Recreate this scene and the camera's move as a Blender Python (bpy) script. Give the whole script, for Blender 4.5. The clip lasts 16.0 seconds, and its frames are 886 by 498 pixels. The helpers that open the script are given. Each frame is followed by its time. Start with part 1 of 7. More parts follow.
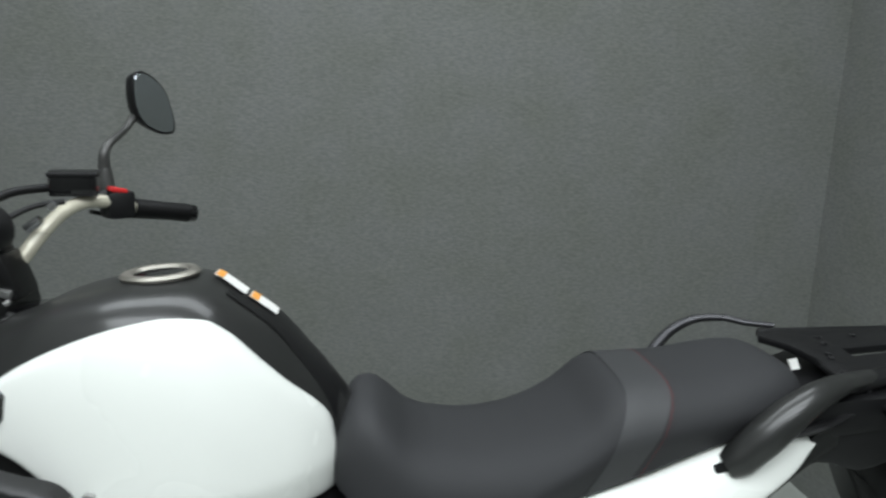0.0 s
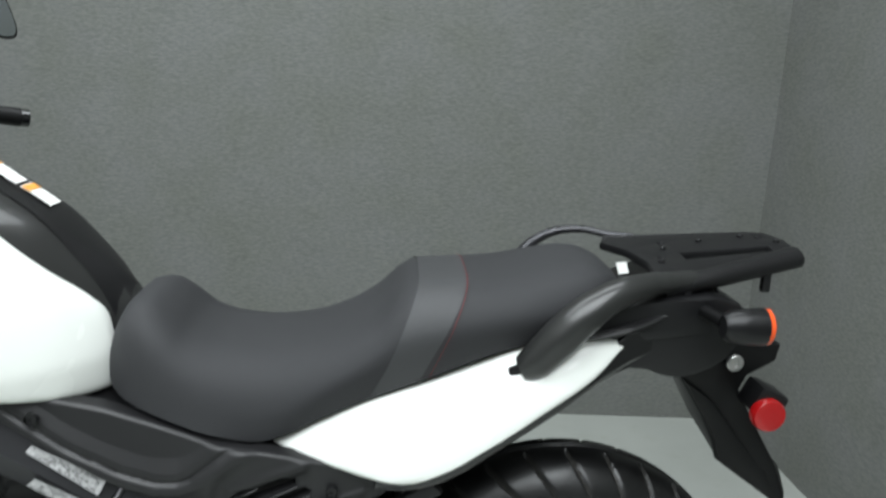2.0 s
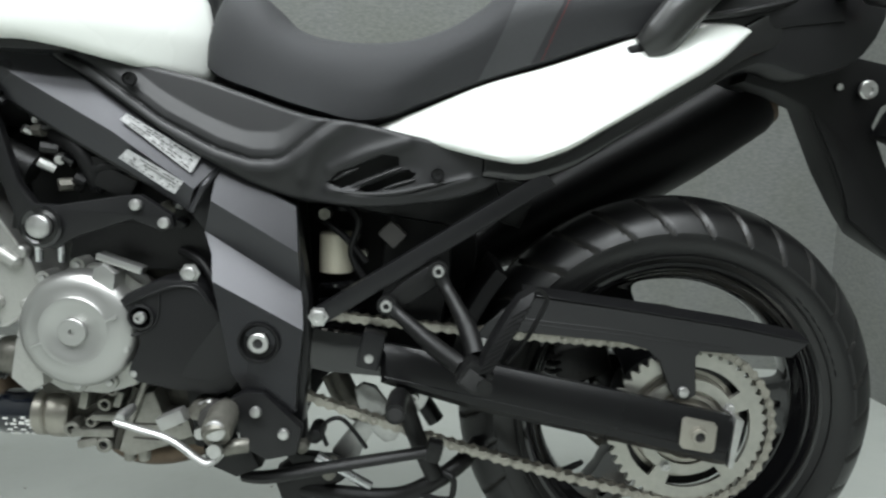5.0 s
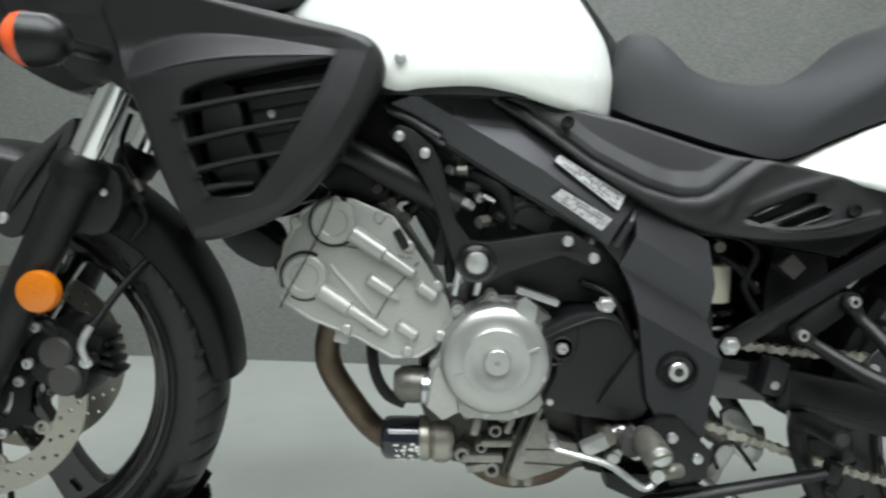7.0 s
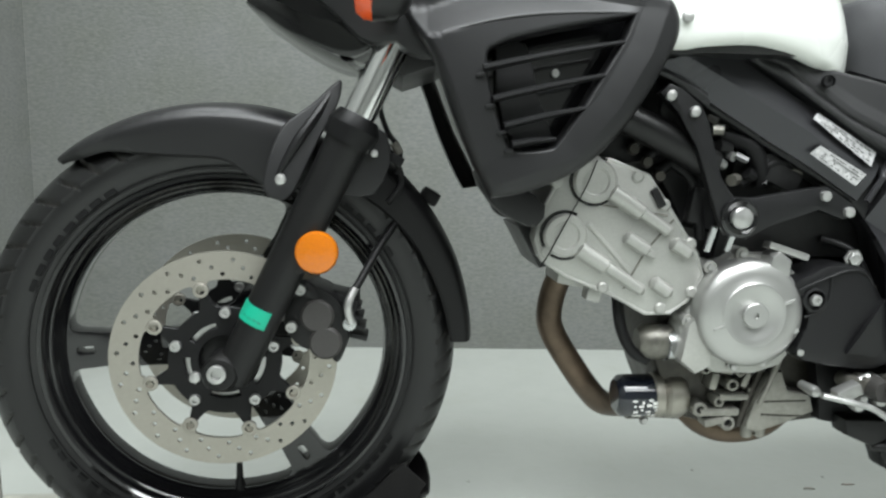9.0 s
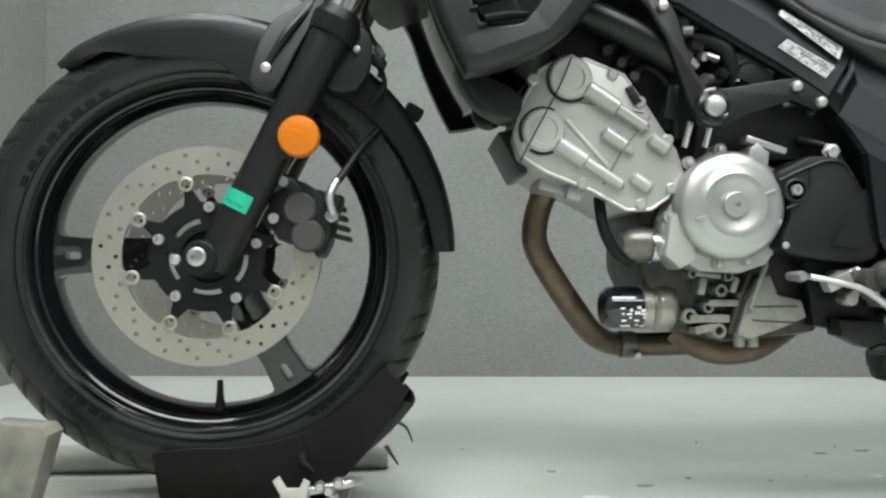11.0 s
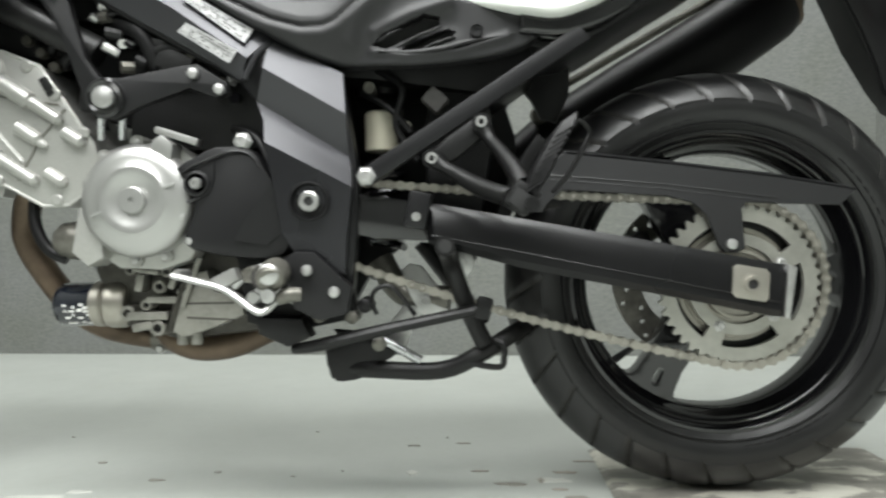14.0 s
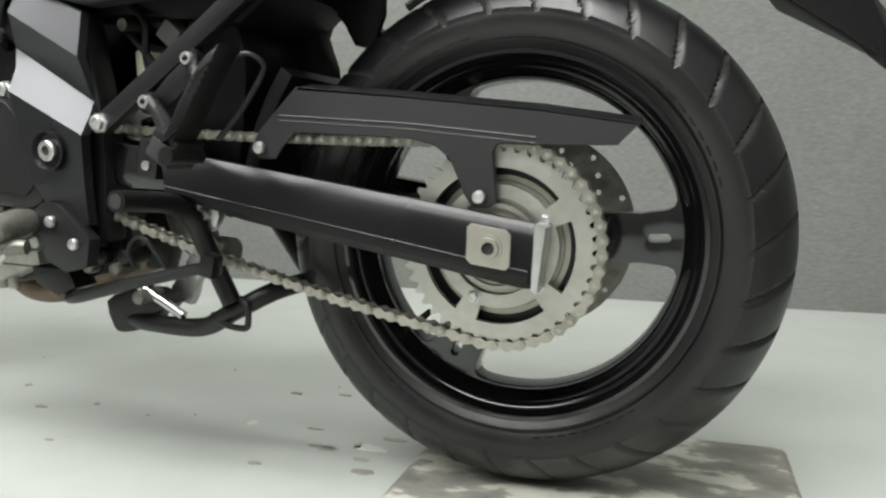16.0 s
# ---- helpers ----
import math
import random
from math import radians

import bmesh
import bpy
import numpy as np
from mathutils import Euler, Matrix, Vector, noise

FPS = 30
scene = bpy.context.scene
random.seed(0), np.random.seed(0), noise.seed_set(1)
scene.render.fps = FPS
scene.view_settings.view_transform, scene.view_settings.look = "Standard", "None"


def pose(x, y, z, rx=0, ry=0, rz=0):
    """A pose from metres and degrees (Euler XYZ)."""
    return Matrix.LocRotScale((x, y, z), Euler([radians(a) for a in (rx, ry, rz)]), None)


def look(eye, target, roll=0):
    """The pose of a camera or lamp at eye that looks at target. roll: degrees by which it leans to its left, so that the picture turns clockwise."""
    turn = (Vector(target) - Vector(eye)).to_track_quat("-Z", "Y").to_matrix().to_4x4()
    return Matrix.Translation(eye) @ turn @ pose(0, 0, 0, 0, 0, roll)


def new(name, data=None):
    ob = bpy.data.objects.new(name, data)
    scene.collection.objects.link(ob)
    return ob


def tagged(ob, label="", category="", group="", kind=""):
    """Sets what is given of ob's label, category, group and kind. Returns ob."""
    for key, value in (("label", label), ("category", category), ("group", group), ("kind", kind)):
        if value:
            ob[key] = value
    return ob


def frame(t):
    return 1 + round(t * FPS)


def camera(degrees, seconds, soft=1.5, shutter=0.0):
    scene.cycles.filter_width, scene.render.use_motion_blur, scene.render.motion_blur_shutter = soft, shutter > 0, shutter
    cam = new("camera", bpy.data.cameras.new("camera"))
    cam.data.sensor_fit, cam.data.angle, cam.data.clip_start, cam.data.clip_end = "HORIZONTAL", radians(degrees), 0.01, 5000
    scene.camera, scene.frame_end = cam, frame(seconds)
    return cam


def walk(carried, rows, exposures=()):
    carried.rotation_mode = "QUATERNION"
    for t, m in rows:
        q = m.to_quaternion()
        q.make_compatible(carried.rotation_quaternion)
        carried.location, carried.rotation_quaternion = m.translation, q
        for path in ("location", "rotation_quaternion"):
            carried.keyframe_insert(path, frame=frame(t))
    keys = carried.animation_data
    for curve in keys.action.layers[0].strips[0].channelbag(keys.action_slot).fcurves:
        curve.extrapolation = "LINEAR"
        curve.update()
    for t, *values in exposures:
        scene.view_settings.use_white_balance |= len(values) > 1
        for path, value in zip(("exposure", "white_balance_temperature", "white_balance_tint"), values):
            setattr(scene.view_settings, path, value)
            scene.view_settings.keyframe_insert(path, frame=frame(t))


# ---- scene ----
cam = camera(64.5, 16.0, soft=2.4, shutter=0.4)
ROWS = [
    (0.0, -0.623, -0.9926, 1.3234, 78.66, -2.09, -5.85),
    (0.5, -0.4748, -0.9763, 1.3153, 78.73, -2.34, -6.04),
    (1.0, -0.3472, -0.9537, 1.3063, 78.15, -2.05, -5.19),
    (1.5, -0.2864, -0.9461, 1.2852, 76.78, -1.7, -4.46),
    (2.0, -0.2728, -0.9826, 1.2233, 75.51, -1.68, -3.46),
    (2.5, -0.2657, -1.0176, 1.1054, 74.89, -1.56, -2.02),
    (3.0, -0.2595, -1.0193, 0.9539, 76.5, -1.62, -1.34),
    (3.2, -0.256, -1.017, 0.885, 78.46, -1.6, -1.05),
    (5.3, -0.4101, -1.0238, 0.6852, 82.88, -1.47, -0.2),
    (5.5, -0.4624, -1.0321, 0.6847, 83.2, -1.4, -0.37),
    (6.0, -0.6113, -1.0451, 0.7027, 82.85, -1.34, -0.71),
    (6.5, -0.7599, -1.0521, 0.707, 83.15, -1.15, -0.45),
    (7.0, -0.911, -1.0583, 0.7103, 83.29, -1.02, -0.66),
    (7.5, -1.0621, -1.0606, 0.7078, 83.6, -0.9, -1.65),
    (8.0, -1.175, -1.058, 0.7059, 83.4, -0.74, -2.35),
    (8.5, -1.2629, -1.0581, 0.6942, 82.95, -0.58, -3.11),
    (9.0, -1.3213, -1.0689, 0.6525, 83.24, -0.44, -3.7),
    (9.2, -1.33, -1.0771, 0.632, 83.28, -0.41, -3.58),
    (11.3, -1.2462, -1.1018, 0.3427, 92.39, 0.29, -2.17),
    (11.5, -1.1817, -1.1091, 0.3463, 91.88, 0.18, -0.45),
    (12.0, -1.0288, -1.1168, 0.3673, 90.44, 0.32, 1.91),
    (12.5, -0.8662, -1.1265, 0.3807, 89.76, 0.45, 2.7),
    (13.0, -0.6906, -1.1227, 0.3893, 89.47, 0.59, 2.78),
    (13.5, -0.5265, -1.0973, 0.3885, 89.58, 0.66, 2.23),
    (14.0, -0.3699, -1.0638, 0.3901, 89.16, 0.84, 2.13),
    (14.5, -0.2202, -1.0235, 0.3971, 87.97, 0.91, 3.16),
    (15.0, -0.0731, -0.9743, 0.3928, 87.07, 1.07, 6.19),
    (15.5, 0.0728, -0.9115, 0.3962, 85.44, 1.18, 12.09),
    (16.0, 0.1995, -0.8346, 0.414, 83.05, 1.36, 19.41),
]
EXPOSURES = [(0.0, -0.28, 6400, 10), (1.0, -0.08, 6400, 10), (1.5, 0.10, 6410, 10), (2.0, 0.13, 6420, 10), (3.0, 0.2, 6460, 10), (5.5, 0.42, 6500, 10), (7.5, 0.5, 6520, 10), (9.0, 0.75, 6560, 10), (11.5, 0.86, 6650, 10), (14.0, 0.9, 6780, 11), (16.0, 0.92, 6850, 12)]
walk(cam, [(t, pose(x, y, z, rx, ry, rz)) for t, x, y, z, rx, ry, rz in ROWS], EXPOSURES)

# ---- light: a closed photo bay lit from the ceiling ----
world = bpy.data.worlds.new("bay_world")
scene.world = world
world.use_nodes = True
world.node_tree.nodes["Background"].inputs[0].default_value = (0.05, 0.05, 0.05, 1)
world.node_tree.nodes["Background"].inputs[1].default_value = 0.2


def area_lamp(name, x, y, z, sx, sy, power, target, colour=(0.925, 0.975, 0.995)):
    data = bpy.data.lights.new(name, "AREA")
    data.shape, data.size, data.size_y = "RECTANGLE", sx, sy
    data.energy, data.color = power, colour
    ob = new(name, data)
    ob.matrix_basis = look((x, y, z), target)
    return ob


LAMPS = [(-0.9, 0.55, 2.86, 3.0, 0.70, 40), (-0.8, -0.85, 2.86, 3.0, 0.60, 50), (-0.8, -1.70, 2.86, 3.0, 0.60, 66), (-0.8, -2.80, 2.86, 3.0, 0.60, 42)]
for lx, ly, lz, sx, sy, power in LAMPS:
    area_lamp("tube_light", lx, ly, lz, sx, sy, power, (lx, ly + 0.001, 0.0))


# ---- materials ----
def material(name, colour, rough=0.5, metal=0.0, grain=60.0, vary=0.12, bump=0.1, bump_scale=None, blotch=4.0,
             coat=0.0, spec=0.5, rough_vary=0.08, stretch=(1, 1, 1), per_object=0.0, dist=0.002):
    """A principled surface varied by a fine grain and a broad blotch, with fine relief."""
    m = bpy.data.materials.new(name)
    m.use_nodes = True
    nt = m.node_tree
    n, l = nt.nodes, nt.links
    b = n["Principled BSDF"]
    tc = n.new("ShaderNodeTexCoord")
    mp = n.new("ShaderNodeMapping")
    mp.inputs["Scale"].default_value = stretch
    l.new(tc.outputs["Object"], mp.inputs["Vector"])
    fine = n.new("ShaderNodeTexNoise")
    fine.inputs["Scale"].default_value, fine.inputs["Detail"].default_value = grain, 4
    broad = n.new("ShaderNodeTexNoise")
    broad.inputs["Scale"].default_value, broad.inputs["Detail"].default_value = blotch, 3
    l.new(mp.outputs[0], fine.inputs["Vector"])
    l.new(mp.outputs[0], broad.inputs["Vector"])
    mix = n.new("ShaderNodeMath")
    mix.operation = "MULTIPLY_ADD"
    l.new(fine.outputs[0], mix.inputs[0])
    mix.inputs[1].default_value = 0.5
    l.new(broad.outputs[0], mix.inputs[2])
    rng = n.new("ShaderNodeMapRange")
    rng.inputs[1].default_value, rng.inputs[2].default_value = 0.4, 1.1
    rng.inputs[3].default_value, rng.inputs[4].default_value = 1 - vary, 1 + vary
    l.new(mix.outputs[0], rng.inputs[0])
    hsv = n.new("ShaderNodeHueSaturation")
    hsv.inputs["Color"].default_value = (*colour, 1)
    if per_object:
        info = n.new("ShaderNodeObjectInfo")
        r2 = n.new("ShaderNodeMapRange")
        r2.inputs[3].default_value, r2.inputs[4].default_value = 1 - per_object, 1 + per_object
        l.new(info.outputs["Random"], r2.inputs[0])
        mul = n.new("ShaderNodeMath")
        mul.operation = "MULTIPLY"
        l.new(rng.outputs[0], mul.inputs[0])
        l.new(r2.outputs[0], mul.inputs[1])
        l.new(mul.outputs[0], hsv.inputs["Value"])
    else:
        l.new(rng.outputs[0], hsv.inputs["Value"])
    l.new(hsv.outputs[0], b.inputs["Base Color"])
    rr = n.new("ShaderNodeMapRange")
    rr.inputs[1].default_value, rr.inputs[2].default_value = 0.3, 0.7
    rr.inputs[3].default_value, rr.inputs[4].default_value = max(0.02, rough - rough_vary), min(1, rough + rough_vary)
    l.new(broad.outputs[0], rr.inputs[0])
    l.new(rr.outputs[0], b.inputs["Roughness"])
    b.inputs["Metallic"].default_value = metal
    b.inputs["Specular IOR Level"].default_value = spec
    b.inputs["Coat Weight"].default_value = coat
    b.inputs["Coat Roughness"].default_value = 0.08
    if bump:
        bn = n.new("ShaderNodeBump")
        bn.inputs["Strength"].default_value, bn.inputs["Distance"].default_value = bump, dist
        if bump_scale:
            rel = n.new("ShaderNodeTexNoise")
            rel.inputs["Scale"].default_value, rel.inputs["Detail"].default_value = bump_scale, 2
            l.new(mp.outputs[0], rel.inputs["Vector"])
            l.new(rel.outputs[0], bn.inputs["Height"])
        else:
            l.new(fine.outputs[0], bn.inputs["Height"])
        l.new(bn.outputs[0], b.inputs["Normal"])
    return m


WHITE = material("pearl_white_paint", (0.83, 0.85, 0.81), 0.28, grain=900, vary=0.015, bump=0.01, coat=0.7)
SATIN = material("satin_black_plastic", (0.0085, 0.0085, 0.0093), 0.48, grain=500, vary=0.18, bump=0.10, bump_scale=1800, dist=0.0005, spec=0.55)
SHROUDPL = material("grained_black_plastic", (0.0072, 0.0072, 0.0078), 0.38, grain=700, vary=0.2, bump=0.14, bump_scale=1500, dist=0.0006, spec=0.48)
PLASTIC = material("matte_black_plastic", (0.0060, 0.0060, 0.0066), 0.38, grain=500, vary=0.2, bump=0.12, bump_scale=1800, dist=0.0006, spec=0.42)
GLOSS = material("gloss_black_paint", (0.004, 0.004, 0.0045), 0.13, grain=200, vary=0.15, bump=0.02, coat=0.6)
TANKTOP = material("satin_graphite_paint", (0.017, 0.0175, 0.017), 0.34, grain=400, vary=0.12, bump=0.02, coat=0.3)
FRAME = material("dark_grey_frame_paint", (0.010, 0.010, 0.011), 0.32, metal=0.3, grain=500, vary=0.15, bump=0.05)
# Lit and half-lit copies of the frame paint: light put into the colour.
FRAMELIT = material("lit_frame_paint", (0.050, 0.050, 0.054), 0.30, metal=0.6, grain=500, vary=0.12, bump=0.04)
FRAMEMID = material("half_lit_frame_paint", (0.030, 0.030, 0.033), 0.26, metal=0.7, grain=500, vary=0.12, bump=0.04)
VINYL = material("black_seat_vinyl", (0.0250, 0.0256, 0.0275), 0.70, grain=300, vary=0.15, bump=0.35, bump_scale=1400, dist=0.0008, spec=0.36)
GRIPVINYL = material("grey_seat_vinyl", (0.036, 0.037, 0.039), 0.6, grain=300, vary=0.15, bump=0.3, bump_scale=1000, dist=0.0008)
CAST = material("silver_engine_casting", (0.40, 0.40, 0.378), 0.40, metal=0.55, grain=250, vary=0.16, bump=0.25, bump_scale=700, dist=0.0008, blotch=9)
COVER = material("smooth_silver_cover", (0.43, 0.43, 0.418), 0.33, metal=0.8, grain=700, vary=0.06, bump=0.06, bump_scale=900, dist=0.0005)
DIRTYCAST = material("oily_grey_casting", (0.16, 0.155, 0.135), 0.40, metal=0.6, grain=120, vary=0.45, bump=0.3, blotch=30)
LOWCAST = material("stained_alloy_casting", (0.255, 0.25, 0.225), 0.42, metal=0.6, grain=140, vary=0.35, bump=0.25, blotch=24)
# Oily casting, darkened further with the shade behind the covers.
OILYSHADE = material("oily_shaded_crankcase", (0.050, 0.047, 0.040), 0.42, metal=0.5, grain=120, vary=0.5, bump=0.3, blotch=26)
STEEL = material("zinc_plated_steel", (0.52, 0.53, 0.535), 0.24, metal=1.0, grain=300, vary=0.1, bump=0.03)
DULLZINC = material("dull_zinc_fastener", (0.50, 0.50, 0.49), 0.36, metal=0.9, grain=400, vary=0.2, bump=0.05, blotch=60)
DARKBOLT = material("black_fastener", (0.02, 0.02, 0.021), 0.4, metal=0.3, grain=300, vary=0.2, bump=0.05)
CHROME = material("polished_fork_chrome", (0.80, 0.80, 0.80), 0.10, metal=1.0, grain=300, vary=0.04, bump=0.0)
MIRRORGLASS = material("dark_mirror_glass", (0.50, 0.53, 0.56), 0.04, metal=1.0, grain=60, vary=0.04, bump=0.0)
ARMGREY = material("grey_mirror_stem", (0.075, 0.075, 0.072), 0.4, metal=0.5, grain=300, vary=0.15, bump=0.05)
DISC = material("brushed_disc_steel", (0.37, 0.352, 0.312), 0.42, metal=0.85, grain=160, vary=0.10, bump=0.05, stretch=(1, 6, 1))
SPROCKET = material("worn_sprocket_steel", (0.41, 0.405, 0.37), 0.34, metal=0.85, grain=90, vary=0.22, bump=0.06, blotch=16)
CHAIN = material("oiled_chain_steel", (0.33, 0.315, 0.28), 0.3, metal=0.9, grain=220, vary=0.25, bump=0.05, per_object=0.25)
RUBBER = material("tyre_rubber", (0.0055, 0.0055, 0.0057), 0.36, grain=120, vary=0.35, bump=0.15, blotch=12, spec=0.52)
GROOVE = material("dusty_tread_groove", (0.030, 0.029, 0.026), 0.7, grain=160, vary=0.45, bump=0.1, blotch=20, spec=0.25)
RUBBERSIDE = material("soft_black_rubber", (0.0038, 0.0038, 0.0041), 0.46, grain=200, vary=0.25, bump=0.1, spec=0.27)
CASTBLACK = material("black_caliper_casting", (0.0055, 0.0055, 0.0056), 0.38, grain=260, vary=0.3, bump=0.25, spec=0.34)
CALGREY = material("grey_caliper_caps", (0.036, 0.034, 0.032), 0.55, grain=200, vary=0.25, bump=0.2)
RUST = material("heat_tinted_exhaust", (0.12, 0.088, 0.062), 0.42, metal=0.6, grain=60, vary=0.5, bump=0.06, blotch=14)
AMBER = material("amber_reflector", (0.52, 0.14, 0.003), 0.10, grain=300, vary=0.2, bump=0.7, bump_scale=190, coat=0.6)
ORANGE = material("orange_signal_lens", (0.80, 0.10, 0.02), 0.2, grain=300, vary=0.05, bump=0.2, bump_scale=400, coat=0.5)
RED = material("red_reflector", (0.36, 0.006, 0.007), 0.2, grain=300, vary=0.05, bump=0.25, bump_scale=260, coat=0.6)
REDPLASTIC = material("red_switch_plastic", (0.55, 0.02, 0.02), 0.4, grain=300, vary=0.05, bump=0.0)
REDTHREAD = material("red_stitching", (0.09, 0.010, 0.012), 0.7, grain=900, vary=0.2, bump=0.2)
GREEN = material("green_tape", (0.0, 0.34, 0.21), 0.45, grain=120, vary=0.08, bump=0.1)
GREENINK = material("faded_green_print", (0.0, 0.18, 0.11), 0.5, grain=120, vary=0.1, bump=0.0)
LABEL = material("white_label", (0.75, 0.75, 0.72), 0.45, grain=120, vary=0.05, bump=0.0)
LABELGREY = material("worn_silver_label", (0.42, 0.42, 0.42), 0.4, grain=700, vary=0.5, bump=0.0, blotch=200)
LABELORANGE = material("orange_label_band", (0.75, 0.33, 0.06), 0.45, grain=120, vary=0.1, bump=0.0)
INK = material("dark_label_print", (0.11, 0.11, 0.11), 0.5, grain=120, vary=0.1, bump=0.0)
FILTER = material("navy_black_filter_enamel", (0.006, 0.008, 0.014), 0.15, grain=120, vary=0.1, bump=0.0, coat=0.8)
BARWHITE = material("cream_bar_paint", (0.60, 0.57, 0.46), 0.3, metal=0.2, grain=200, vary=0.08, bump=0.02, coat=0.3)
MUFFLER = material("matte_black_muffler", (0.0042, 0.0042, 0.0044), 0.42, grain=200, vary=0.25, bump=0.08, spec=0.16)
BRACKET = material("weathered_bracket_steel", (0.17, 0.165, 0.14), 0.5, metal=0.2, grain=60, vary=0.45, bump=0.2, blotch=22)
PIPE = material("chipped_white_pipe", (0.35, 0.35, 0.31), 0.45, grain=40, vary=0.25, bump=0.15, blotch=16)
CLEAR = material("smoked_signal_housing", (0.006, 0.006, 0.0065), 0.34, grain=120, vary=0.1, bump=0.0, spec=0.35)


def ramp(nt, stops):
    r = nt.nodes.new("ShaderNodeValToRGB")
    while len(r.color_ramp.elements) < len(stops):
        r.color_ramp.elements.new(0.5)
    for e, (p, c) in zip(r.color_ramp.elements, stops):
        e.position, e.color = p, (c, c, c, 1) if isinstance(c, float) else (*c, 1)
    return r


def wall_material():
    m = bpy.data.materials.new("grey_carpeted_wall")
    m.use_nodes = True
    nt = m.node_tree
    n, l = nt.nodes, nt.links
    b = n["Principled BSDF"]
    tc = n.new("ShaderNodeTexCoord")
    mp = n.new("ShaderNodeMapping")
    mp.inputs["Scale"].default_value = (0.38, 0.38, 1.0)
    l.new(tc.outputs["Object"], mp.inputs[0])
    fleck = n.new("ShaderNodeTexNoise")
    fleck.inputs["Scale"].default_value, fleck.inputs["Detail"].default_value = 150, 6
    cloud = n.new("ShaderNodeTexNoise")
    cloud.inputs["Scale"].default_value, cloud.inputs["Detail"].default_value = 5, 4
    l.new(mp.outputs[0], fleck.inputs["Vector"])
    l.new(tc.outputs["Object"], cloud.inputs["Vector"])
    a = ramp(nt, [(0.32, (0.155, 0.161, 0.155)), (0.50, (0.177, 0.183, 0.176)), (0.68, (0.203, 0.209, 0.198))])
    l.new(fleck.outputs[0], a.inputs[0])
    c = ramp(nt, [(0.3, (0.90, 0.91, 0.86)), (0.7, (1.0, 1.0, 1.0))])
    l.new(cloud.outputs[0], c.inputs[0])
    mul = n.new("ShaderNodeMix")
    mul.data_type, mul.blend_type = "RGBA", "MULTIPLY"
    mul.inputs[0].default_value = 1.0
    l.new(a.outputs[0], mul.inputs[6])
    l.new(c.outputs[0], mul.inputs[7])
    l.new(mul.outputs[2], b.inputs["Base Color"])
    b.inputs["Roughness"].default_value = 0.9
    b.inputs["Specular IOR Level"].default_value = 0.15
    bump = n.new("ShaderNodeBump")
    bump.inputs["Strength"].default_value, bump.inputs["Distance"].default_value = 0.22, 0.004
    l.new(fleck.outputs[0], bump.inputs["Height"])
    l.new(bump.outputs[0], b.inputs["Normal"])
    return m


def floor_material():
    m = bpy.data.materials.new("painted_concrete_floor")
    m.use_nodes = True
    nt = m.node_tree
    n, l = nt.nodes, nt.links
    b = n["Principled BSDF"]
    tc = n.new("ShaderNodeTexCoord")

    def noise_tex(scale, detail, rough=0.5):
        t = n.new("ShaderNodeTexNoise")
        t.inputs["Scale"].default_value, t.inputs["Detail"].default_value, t.inputs["Roughness"].default_value = scale, detail, rough
        l.new(tc.outputs["Object"], t.inputs["Vector"])
        return t

    cloud, fine, dirt = noise_tex(3.2, 5, 0.6), noise_tex(60, 4), noise_tex(11, 6, 0.65)
    base = ramp(nt, [(0.28, (0.366, 0.385, 0.358)), (0.5, (0.388, 0.408, 0.380)), (0.72, (0.412, 0.432, 0.402))])
    l.new(cloud.outputs[0], base.inputs[0])
    stain = ramp(nt, [(0.22, (0.62, 0.60, 0.55)), (0.30, (0.93, 0.93, 0.91)), (0.45, (1.0, 1.0, 1.0))])
    l.new(dirt.outputs[0], stain.inputs[0])
    mul = n.new("ShaderNodeMix")
    mul.data_type, mul.blend_type = "RGBA", "MULTIPLY"
    mul.inputs[0].default_value = 0.9
    l.new(base.outputs[0], mul.inputs[6])
    l.new(stain.outputs[0], mul.inputs[7])
    l.new(mul.outputs[2], b.inputs["Base Color"])
    rr = ramp(nt, [(0.3, 0.36), (0.7, 0.48)])
    l.new(dirt.outputs[0], rr.inputs[0])
    l.new(rr.outputs[0], b.inputs["Roughness"])
    bump = n.new("ShaderNodeBump")
    bump.inputs["Strength"].default_value, bump.inputs["Distance"].default_value = 0.12, 0.003
    l.new(fine.outputs[0], bump.inputs["Height"])
    l.new(bump.outputs[0], b.inputs["Normal"])
    return m


def worn_plate_material():
    m = bpy.data.materials.new("worn_painted_steel_plate")
    m.use_nodes = True
    nt = m.node_tree
    n, l = nt.nodes, nt.links
    b = n["Principled BSDF"]
    tc = n.new("ShaderNodeTexCoord")
    mp = n.new("ShaderNodeMapping")
    mp.inputs["Scale"].default_value = (1, 2.2, 1)
    l.new(tc.outputs["Object"], mp.inputs[0])
    t = n.new("ShaderNodeTexNoise")
    t.inputs["Scale"].default_value, t.inputs["Detail"].default_value, t.inputs["Roughness"].default_value = 9, 5, 0.6
    l.new(mp.outputs[0], t.inputs["Vector"])
    c = ramp(nt, [(0.36, (0.18, 0.175, 0.155)), (0.50, (0.27, 0.26, 0.23)), (0.55, (0.55, 0.54, 0.47)), (0.75, (0.64, 0.63, 0.56))])
    l.new(t.outputs[0], c.inputs[0])
    l.new(c.outputs[0], b.inputs["Base Color"])
    b.inputs["Roughness"].default_value, b.inputs["Metallic"].default_value = 0.42, 0.25
    return m


WALL, FLOOR, PLATE = wall_material(), floor_material(), worn_plate_material()
CEILING = material("white_ceiling_paint", (0.72, 0.72, 0.70), 0.8, grain=40, vary=0.04, bump=0.1)
